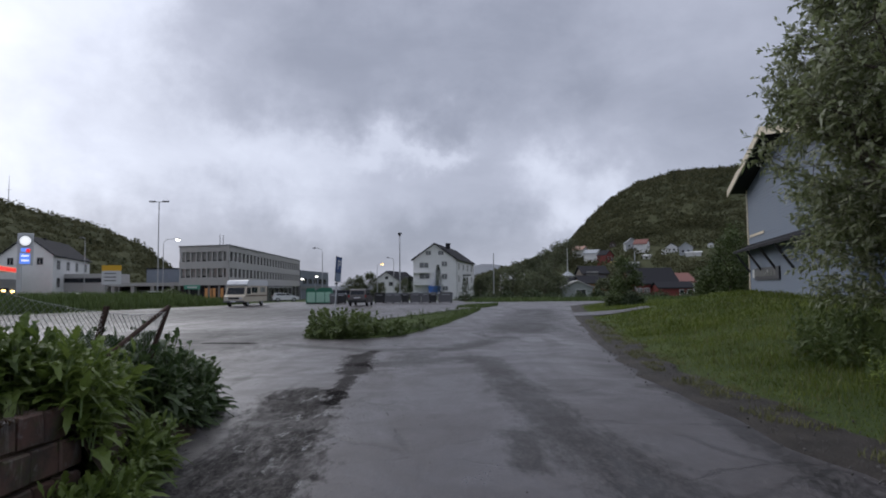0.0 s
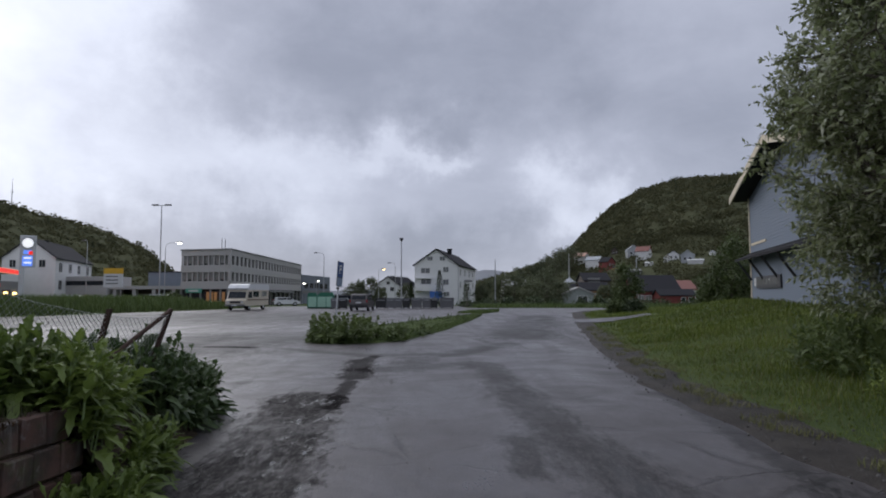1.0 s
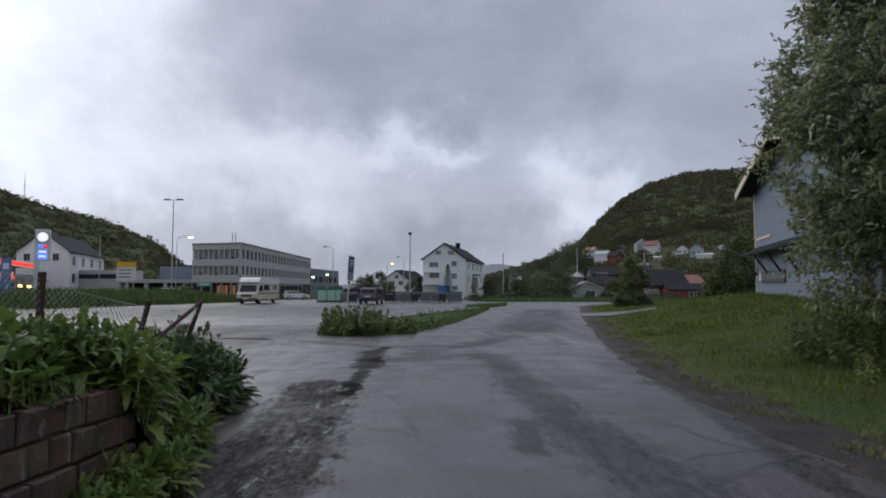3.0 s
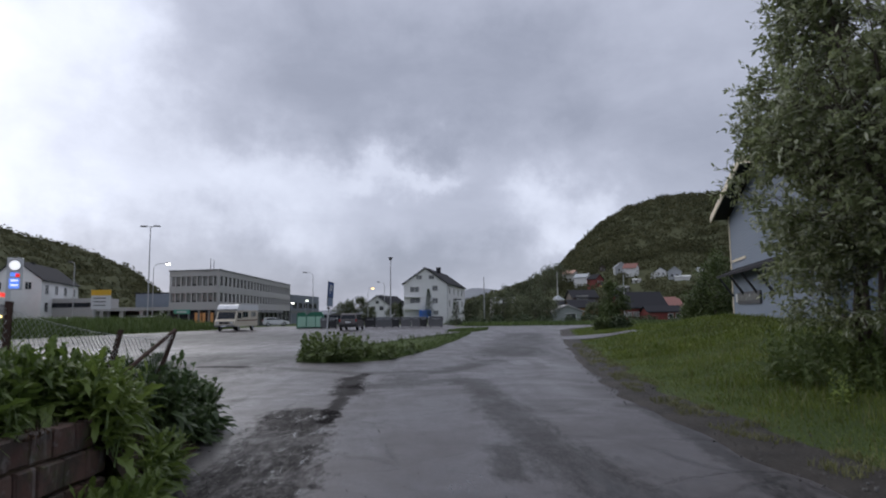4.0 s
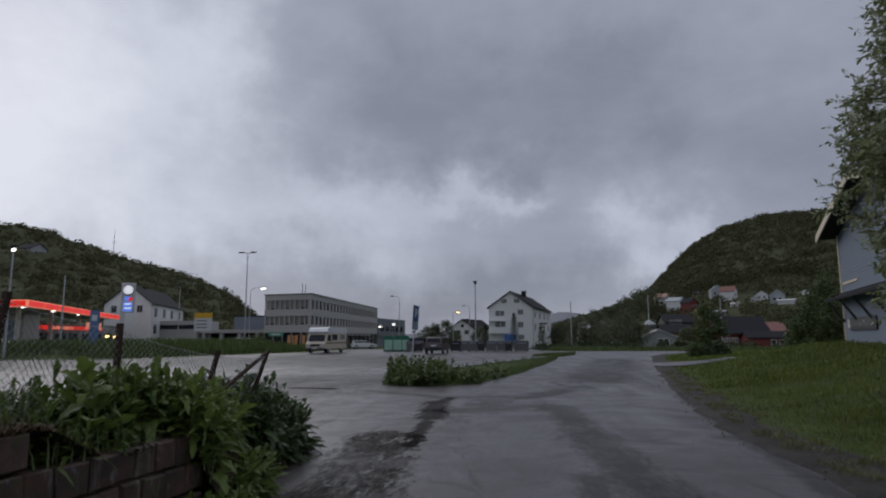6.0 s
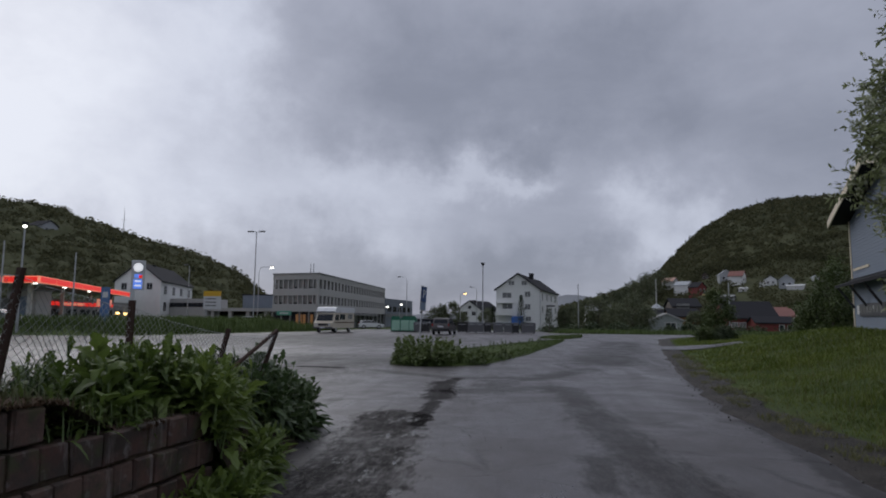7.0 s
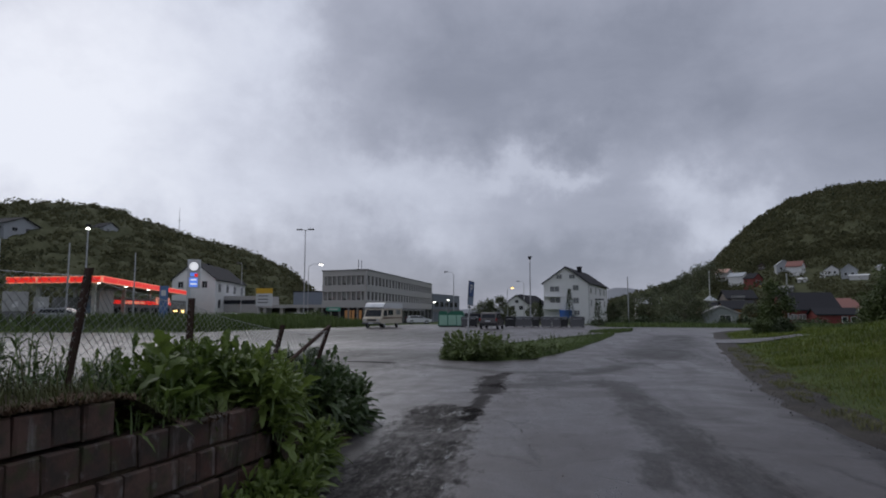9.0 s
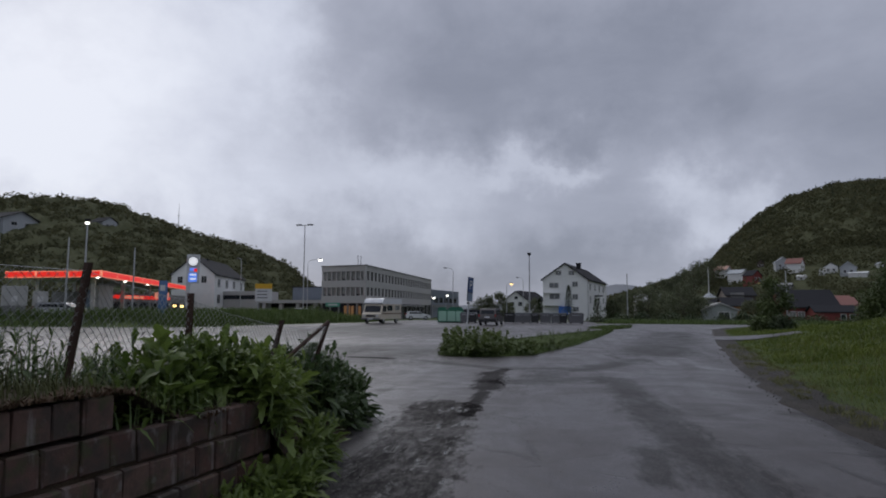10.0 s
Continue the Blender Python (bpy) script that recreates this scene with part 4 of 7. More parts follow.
def camper_van():
    t = thing("camper_van", "old cream camper van with a raised roof, parked", "camper van", Matrix.Translation((-19.3, 66.0, 0.0)) @ pose(0, 0, 0, 0, 0, -98))
    # x forward, y to its left
    body = Shape().prism([(-3.0, 0.45), (2.35, 0.45), (2.72, 0.55), (2.75, 1.0), (2.45, 1.15), (2.1, 1.85), (1.95, 2.05), (-3.0, 2.05)], -1.05, 1.05)
    part("body", body, CREAM, t)
    part("roof_cap", Shape().prism([(-3.05, 2.05), (2.1, 2.05), (2.2, 2.2), (1.9, 2.55), (1.5, 2.65), (-2.9, 2.65), (-3.05, 2.5)], -1.08, 1.08), WHITE_PAINT, t, "white raised roof")
    part("stripe", Shape().box(-2.95, 2.2, -1.062, 1.062, 0.98, 1.1), painted("brown_stripe", (0.14, 0.08, 0.05), 0.4), t)
    wind = Shape().add([(2.42, -0.9, 1.24), (2.42, 0.9, 1.24), (2.13, 0.86, 1.86), (2.13, -0.86, 1.86), (2.46, -0.9, 1.22), (2.46, 0.9, 1.22), (2.17, 0.86, 1.88), (2.17, -0.86, 1.88)],
                       [(4, 5, 6, 7), (3, 2, 1, 0), (0, 1, 5, 4), (1, 2, 6, 5), (2, 3, 7, 6), (3, 0, 4, 7)])
    part("windscreen", wind, GLASS, t)
    for s in (-1, 1):
        part("side_window", Shape().box(1.2, 2.0, s * 1.06 - 0.012, s * 1.06 + 0.012, 1.25, 1.85), GLASS, t)
        part("side_window", Shape().box(-0.4, 0.9, s * 1.06 - 0.012, s * 1.06 + 0.012, 1.35, 1.9), GLASS, t)
        part("side_window", Shape().box(-2.4, -1.2, s * 1.06 - 0.012, s * 1.06 + 0.012, 1.4, 1.9), PALE_PANE, t)
        part("headlight", Shape().tube([(2.70, s * 0.72, 0.82), (2.78, s * 0.72, 0.82)], 0.12, 14), PALE_LENS, t)
        part("mirror", Shape().box(2.0, 2.12, s * 1.15 - 0.09, s * 1.15 + 0.09, 1.35, 1.6), BLACK, t)
        wheel(t, 1.75, s * 0.92, 0.34)
        wheel(t, -1.75, s * 0.92, 0.34)
    part("grille", Shape().box(2.74, 2.78, -0.55, 0.55, 0.72, 0.92), BLACK, t)
    part("bumper", Shape().box(2.70, 2.9, -1.05, 1.05, 0.42, 0.6, c=0.04), GREY_PLASTIC, t)
    part("number_plate", Shape().box(2.9, 2.915, -0.26, 0.26, 0.46, 0.57), WHITE_PAINT, t)


camper_van()


def car(name, label, m, paint, high=1.62, length=4.5):
    """An estate or off-road car; x forward."""
    t = thing(name, label, "car", m, "parked cars")
    h, l = high, length / 2
    part("body", Shape().prism([(-l, 0.34), (l - 0.1, 0.30), (l, 0.5), (l - 0.08, 0.78), (l - 0.95, 0.95), (-l + 0.06, 1.0), (-l - 0.02, 0.7)], -0.88, 0.88), paint, t)
    part("cabin", Shape().prism([(-l + 0.08, 0.98), (l - 0.98, 0.94), (l - 1.75, h - 0.06), (l - 2.1, h), (-l + 0.5, h), (-l + 0.32, h - 0.08)], -0.76, 0.76), paint, t)
    for s in (-1, 1):
        y = s * 0.765
        part("side_window", Shape().prism([(-l + 0.5, 1.04), (-0.15, 1.03), (-0.15, h - 0.12), (-l + 0.62, h - 0.14)], y - 0.012, y + 0.012), GLASS, t)
        part("side_window", Shape().prism([(-0.05, 1.03), (l - 1.2, 1.02), (l - 1.8, h - 0.12), (-0.05, h - 0.12)], y - 0.012, y + 0.012), GLASS, t)
        part("tail_light", Shape().box(-l - 0.03, -l + 0.12, s * 0.79 - 0.07, s * 0.79 + 0.07, 0.84, 1.06, c=0.02), RED_LENS, t, "red tail light")
        part("headlight", Shape().box(l - 0.28, l - 0.03, s * 0.68 - 0.16, s * 0.68 + 0.16, 0.62, 0.78, c=0.03), PALE_LENS, t)
        part("mirror", Shape().box(l - 1.55, l - 1.4, s * 0.94 - 0.08, s * 0.94 + 0.08, 1.0, 1.14, c=0.02), BLACK, t)
        wheel(t, l - 0.85, s * 0.80, 0.34)
        wheel(t, -l + 0.8, s * 0.80, 0.34)
        part("roof_rail", Shape().tube([(-l + 0.6, s * 0.66, h + 0.05), (l - 2.2, s * 0.66, h + 0.05)], 0.02, 6), DARK_METAL, t)
    part("rear_window", Shape().add([(-l + 0.14, -0.66, 1.1), (-l + 0.14, 0.66, 1.1), (-l + 0.28, 0.6, h - 0.16), (-l + 0.28, -0.6, h - 0.16), (-l + 0.10, -0.66, 1.1), (-l + 0.10, 0.66, 1.1), (-l + 0.25, 0.6, h - 0.16), (-l + 0.25, -0.6, h - 0.16)],
                                    [(0, 1, 2, 3), (7, 6, 5, 4), (4, 5, 1, 0), (5, 6, 2, 1), (6, 7, 3, 2), (7, 4, 0, 3)]), GLASS, t)
    part("windscreen", Shape().add([(l - 1.02, -0.7, 0.98), (l - 1.02, 0.7, 0.98), (l - 1.72, 0.64, h - 0.1), (l - 1.72, -0.64, h - 0.1), (l - 0.97, -0.7, 0.98), (l - 0.97, 0.7, 0.98), (l - 1.68, 0.64, h - 0.1), (l - 1.68, -0.64, h - 0.1)],
                                   [(3, 2, 1, 0), (4, 5, 6, 7), (0, 1, 5, 4), (1, 2, 6, 5), (2, 3, 7, 6), (3, 0, 4, 7)]), GLASS, t)
    part("bumper", Shape().box(-l - 0.08, -l + 0.15, -0.86, 0.86, 0.38, 0.62, c=0.04), BLACK, t)
    part("number_plate", Shape().box(-l - 0.06, -l - 0.03, -0.26, 0.26, 0.74, 0.85), WHITE_PAINT, t)
    return t


car("parked_car", "muddy grey-brown off-road estate car parked on wet asphalt", Matrix.Translation((-7.0, 62.5, 0)) @ pose(0, 0, 0, 0, 0, 86.5), TAUPE)
car("parked_car", "white estate car parked before the shops", Matrix.Translation((by_depth(527, 104), 104, -0.3)) @ pose(0, 0, 0, 0, 0, 20), WHITE_PAINT, 1.42, 4.2)
car("parked_car", "white car parked behind a grass bank", Matrix.Translation((by_depth(298, 86), 86, 0.1)) @ pose(0, 0, 0, 0, 0, 170), WHITE_PAINT, 1.5)
car("parked_car", "white car parked below a white house", Matrix.Translation((by_depth(160, 92), 92, 0.1)) @ pose(0, 0, 0, 0, 0, 8), WHITE_PAINT, 1.45)
car("parked_car", "silver car at the filling station", Matrix.Translation((*at(41.8, 66).xy, 0.55)) @ pose(0, 0, 0, 0, 0, 15), painted("silver_paint", (0.4, 0.41, 0.43), 0.3, 0.5), 1.45)
car("parked_car", "dark car parked behind recycling bins", Matrix.Translation((by_depth(632, 78), 78, 0.0)) @ pose(0, 0, 0, 0, 0, 20), DARK_METAL, 1.5)


# ---- recycling containers ----
def green_container():
    t = thing("recycling_container", "green recycling container with pale green panels and dark lids", "container", Matrix.Translation((-12.9, 72.5, 0)) @ pose(0, 0, 0, 0, 0, 6))
    dark, pale = painted("dark_green_plastic", (0.02, 0.14, 0.08), 0.5), painted("pale_green_panel", (0.30, 0.50, 0.38), 0.5)
    part("body", Shape().box(-1.5, 1.5, 0, 1.4, 0.05, 1.45, c=0.05), dark, t)
    for x in (-1.38, -0.34, 0.66):
        part("panel", Shape().box(x, x + (0.92 if x < 0.5 else 0.66), -0.03, 0, 0.15, 1.32), pale, t)
    part("lid", Shape().prism([(-1.5, 1.45), (-0.45, 1.45), (-0.55, 1.78), (-1.35, 1.78)], 0.0, 1.4), dark, t)
    part("lid", Shape().prism([(-0.4, 1.45), (1.5, 1.45), (1.3, 1.8), (0.0, 1.8)], 0.0, 1.4), dark, t)
    part("skid", Shape().box(-1.5, 1.5, 0.1, 1.3, -0.02, 0.05), DARK_METAL, t)


green_container()


def waste_bin(x, y, w, h, mat, lid, turn, label):
    t = thing("waste_bin", label, "bin", Matrix.Translation((x, y, 0)) @ pose(0, 0, 0, 0, 0, turn), "bins along the parking area")
    part("body", Shape().prism([(-w / 2 + 0.06, 0.1), (w / 2 - 0.06, 0.1), (w / 2, h), (-w / 2, h)], -0.4, 0.4), mat, t)
    part("lid", Shape().prism([(-w / 2 - 0.03, h), (w / 2 + 0.03, h), (w / 2 - 0.1, h + 0.16), (-w / 2 + 0.1, h + 0.16)], -0.44, 0.44), lid, t)
    for s in (-1, 1):
        part("wheel", Shape().tube([(s * w * 0.38, -0.32, 0.06), (s * w * 0.38, -0.26, 0.06)], 0.07, 10), TYRE, t)
    part("handle", Shape().box(-w * 0.3, w * 0.3, -0.47, -0.44, h - 0.12, h - 0.06), METAL, t)


LID_GREY = painted("grey_bin_lid", (0.17, 0.18, 0.19), 0.5)
for sx, w, mat, lid in ((692, 1.25, BLACK, BLACK), (709, 1.0, GREY_PLASTIC, LID_GREY), (722, 0.95, GREY_PLASTIC, LID_GREY), (736, 0.85, BLACK, GREY_PLASTIC), (754, 1.2, GREY_PLASTIC, LID_GREY),
                        (771, 0.95, GREY_PLASTIC, LID_GREY), (784, 0.8, BLACK, LID_GREY), (806, 1.6, GREY_PLASTIC, GREY_PLASTIC), (612, 0.9, GREY_PLASTIC, LID_GREY), (626, 1.0, BLACK, LID_GREY)):
    waste_bin(by_depth(sx, 70.5), 70.5, w, 1.02, mat, lid, (sx * 7) % 11 - 5, "dark plastic wheeled waste bin on wet asphalt")


# ---- low houses and sheds beyond the bend ----
def z_at(sy, y):
    return 1.6 + y * (516 - sy) / 1111


gabled("garage", "pale grey garage with a shallow gable", "garage", (by_depth(1012, 112), 112, -0.4), (1, 0), (0.1, 1), 5.5, 7, 1.9, 3.0, painted("grey_green_boards", (0.27, 0.29, 0.28), 0.7), CONCRETE, [("front", 3.4, 0.9, 1.7, 1.3)], 0.3)
gabled("ochre_house", "ochre wooden house with a dark roof", "house", (by_depth(1046, 135), 135, -0.6), (0, 1), (1, 0), 6, 5.8, 3.0, 4.5, ORANGE_WOOD, ROOF_DARK, [], 0.4)
gabled("grey_house", "low dark house with a wide pale window", "house", (by_depth(1050, 160), 160, -0.6), (0, 1), (1, 0), 8, 6.4, 5.6, 7.5, FRAME_DARK, ROOF_DARK, [], 0.4)
gabled("long_shed", "long low shed with a dark roof", "shed", (by_depth(1010, 150), 150, -0.6), (0, 1), (1, 0), 6, 7.5, 2.6, 4.4, ORANGE_WOOD, ROOF_DARK, [], 0.3)
wh = thing("house_window", "wide pale window of a low dark house", "window", Matrix.Translation((by_depth(1067, 159.9), 159.9, 0)))
part("pane", Shape().box(-1.5, 1.5, -0.08, 0.08, z_at(497, 160), z_at(488, 160)), PALE_PANE, wh)


def red_barn():
    y = 122
    t = gabled("red_barn", "red wooden barn with a dark roof and white windows", "barn", (by_depth(1138, y), y, -0.3), (0, 1), (1, 0), 9, 8.9, z_at(511, y) + 0.3, z_at(484, y) + 0.3, RED_WOOD, ROOF_DARK, [], 0.35)
    for x in (1.3, 2.7):
        window(t, Matrix.Identity(4), "front", x, 1.15, 1.0, 0.8, PALE_PANE)
    k = gabled("barn_annex", "low dark red annex with a shallow dark roof", "barn", (by_depth(1184, y - 4), y - 4, -0.3), (0, 1), (1, 0), 4, 6.5, z_at(519, y) + 0.3, z_at(510, y) + 0.3, RED_WOOD, ROOF_DARK, [], 0.3)
    for x in (4.3, 5.7):
        window(k, Matrix.Identity(4), "front", x, 0.75, 0.75, 0.85)
    r = gabled("red_roofed_shed", "shed with a faded red tiled roof behind a barn", "shed", (by_depth(1213, y + 6), y + 6, -0.3), (0, 1), (1, 0), 7, 4.0, z_at(508, y) + 0.3, z_at(499, y) + 1.0, WHITE, ROOF_RED, [], 0.3)
    s = part("gable_board", Shape().prism([(0, 0), (0.15, 0), (0.15, 1.7), (0, 1.7)], 0, 0.2), FRAME, r)
    s.location = (-0.4, -0.4, 2.4)


red_barn()


def house_on_hill(az, el, w, h, walls, roofing, turn, label, table=None, near=0, far=0, deep=1.0):
    """A house that stands on the slope where it is met at that height of view."""
    table, near, far = (table or RIDGE_RIGHT), (near or NEAR_R), (far or FAR_R)
    r = near + 10.0
    while r < far and hill_height(table, az, r, near, far) - 1.6 < r * math.tan(radians(el)):
        r += 2.0
    p = at(az, r, hill_height(table, az, r, near, far) - 0.2)
    W, H = w * r, h * r
    CLEARINGS.append((p + Vector((-math.sin(radians(az)), math.cos(radians(az)), 0)) * W * 0.4, W * 0.75 + 1.2))
    CLEARINGS.append((p * ((r - 4.5) / r), W * 0.42 + 1.6))
    a = radians(turn + az)
    u, v = (math.cos(a), math.sin(a)), (-math.sin(a), math.cos(a))
    start = p - Vector((u[0], u[1], 0)) * W / 2
    return gabled("hillside_house", label, "house", start, u, v, W, W * deep, H * 0.62, H, walls, roofing,
                  [("front", W * 0.3, H * 0.36, W * 0.16, H * 0.18), ("front", W * 0.7, H * 0.36, W * 0.16, H * 0.18)], W * 0.06, base=-3.0, group="houses on the hillside")


P1 = 1 / 1111
LIGHT_GREY = painted("light_grey_boards", (0.36, 0.38, 0.40), 0.7)
PEACH = painted("faded_peach_roof", (0.42, 0.26, 0.20), 0.8)
YELLOW_WOOD = painted("yellow_boards", (0.45, 0.33, 0.12), 0.75)
for sx, sy, w, h, wa, ro, turn, label in (
        (1010, 459, 13, 9, ORANGE_WOOD, PEACH, 60, "small orange house on a wooded slope"),
        (1056, 459, 22, 17, WHITE, PEACH, 60, "white house with a faded peach roof on a slope"),
        (1080, 466, 26, 17, WHITE, LIGHT_GREY, 65, "white house with a pale grey roof on a slope"),
        (1099, 472, 22, 22, RED_WOOD, ROOF_DARK, 50, "dark red house with a black roof on a slope"),
        (1105, 446, 12, 13, FRAME_DARK, ROOF_DARK, 0, "dark brown house on a slope"),
        (1139, 452, 23, 22, LIGHT_GREY, LIGHT_GREY, 10, "pale grey house with its gable downhill"),
        (1168, 455, 24, 22, WHITE, ROOF_RED, 75, "white house with an orange-red roof"),
        (1210, 459, 20, 18, WHITE, ROOF_DARK, 5, "white house with a dark gabled roof"),
        (1235, 463, 24, 24, LIGHT_GREY, LIGHT_GREY, 0, "grey house with a steep gable"),
        (1172, 466, 14, 6, WHITE, WHITE, 80, "low white shed on a slope"),
        (1196, 463, 8, 12, WHITE, WHITE, 0, "narrow white outhouse on a slope"),
        (1263, 463, 26, 6, WHITE, WHITE, 85, "long low white building on a slope"),
        (1282, 452, 10, 9, WHITE, LIGHT_GREY, 20, "small white house between trees"),
        (1108, 476, 10, 9, YELLOW_WOOD, ROOF_DARK, 30, "small yellow house between trees"),
        (1150, 482, 34, 10, CONCRETE_DARK, CONCRETE_DARK, 85, "low grey building on a slope")):
    house_on_hill(math.degrees(math.atan((784 - sx) * P1)), math.degrees(math.atan((516 - sy) * P1)) * 0.95, w * P1 * 0.88, h * P1 * 0.92, wa, ro, turn, label)
for az, el, w, h, label in ((44.9, 5.7, 0.05, 0.026, "grey house among trees high on a ridge"), (46.6, 5.3, 0.04, 0.022, "grey house among trees high on a ridge"), (38.9, 6.2, 0.024, 0.018, "white house half hidden by trees")):
    house_on_hill(az, el, w, h, LIGHT_GREY, ROOF_DARK, 40, label, RIDGE_LEFT, NEAR_L, FAR_L)

plant_forest("forest", RIDGE_RIGHT, NEAR_R, FAR_R, 5600, (-40, -4), CROWNS, "dense olive green birch wood on a hillside", 11, start=100)
plant_forest("forest", RIDGE_RIGHT, NEAR_R, FAR_R, 320, (-31, -11), NEEDLES, "dark spruces along the crest of a hill", 12, (1.1, 1.9), 120, (2.6, 3.8), True, 30, 0.35)
plant_forest("forest", RIDGE_LEFT, NEAR_L, FAR_L, 3600, (21, 52), CROWNS, "dense olive green birch wood on a ridge", 13, (1.5, 2.8))
plant_forest("forest", RIDGE_LEFT, NEAR_L, FAR_L, 140, (22, 52), NEEDLES, "dark spruces among birches on a ridge", 14, (1.0, 1.6), 0, (2.4, 3.4), True, 30)
tree_spots = []
rng_hill = np.random.default_rng(16)
while len(tree_spots) < 1900:
    a, r = rng_hill.uniform(-36, -7), rng_hill.uniform(NEAR_R + 5, NEAR_R + 122)
    q = at(a, r, hill_height(RIDGE_RIGHT, a, r, NEAR_R, FAR_R) - 0.6)
    if free(q):
        s = rng_hill.uniform(1.1, 2.3)
        tree_spots.append((q, s, s * rng_hill.uniform(1.4, 2.2)))
sprays("forest", tree_spots, CROWNS, "green trees between hillside houses", 17, 28)

far_white = thing("far_house", "white buildings half hidden behind trees", "house", Matrix.Translation((by_depth(905, 210), 210, -0.75)))
part("wall", Shape().box(0, 8, 0, 8, -0.3, 7.5), WHITE, far_white)
part("roof", Shape().prism([(-0.4, 7.4), (8.4, 7.4), (4, 9)], -0.4, 8.4), ROOF_DARK, far_white)
for x in (1.2, 3.4, 5.8):
    for z in (1.5, 4.3):
        window(far_white, Matrix.Identity(4), "front", x, z, 1.1, 1.3)


def mast(x, y, z0, h, label):
    t = thing("mast", label, "mast", Matrix.Translation((x, y, z0)))
    part("pole", Shape().tube([(0, 0, -3), (0, 0, h * 0.6), (0, 0, h)], [0.22, 0.14, 0.05], 6), METAL, t)
    part("crossarm", Shape().tube([(-0.9, 0, h * 0.55), (0.9, 0, h * 0.55)], 0.1, 6), METAL, t)


p = at(33.8, FAR_L, hill_height(RIDGE_LEFT, 33.8, FAR_L, NEAR_L, FAR_L))
mast(p.x, p.y, p.z, 14, "slim radio mast on a wooded ridge")
for sx, y, top in ((892, 120, 455), (1142, 100, 452)):
    t = thing("utility_pole", "pale bare utility pole", "pole", Matrix.Translation((by_depth(sx, y), y, -0.4)))
    part("pole", Shape().tube([(0, 0, -0.3), (0, 0, z_at(top, y) + 0.4)], [0.11, 0.08], 8), METAL, t)
cu = thing("spire", "pale pointed roof with a flagpole", "spire", Matrix.Translation((by_depth(1023, 170), 170, -0.7)))
part("tower", Shape().box(-1.2, 1.2, -1.2, 1.2, -0.3, z_at(496, 170) + 0.7), WHITE, cu)
part("roof", Shape().tube([(0, 0, z_at(496, 170) + 0.7), (0, 0, z_at(488, 170) + 0.7)], [2.0, 0.15], 8), LIGHT_GREY, cu)
part("flagstaff", Shape().tube([(0, 0, z_at(489, 170) + 0.7), (0, 0, z_at(446, 170) + 0.7)], [0.12, 0.07], 6), FRAME, cu)


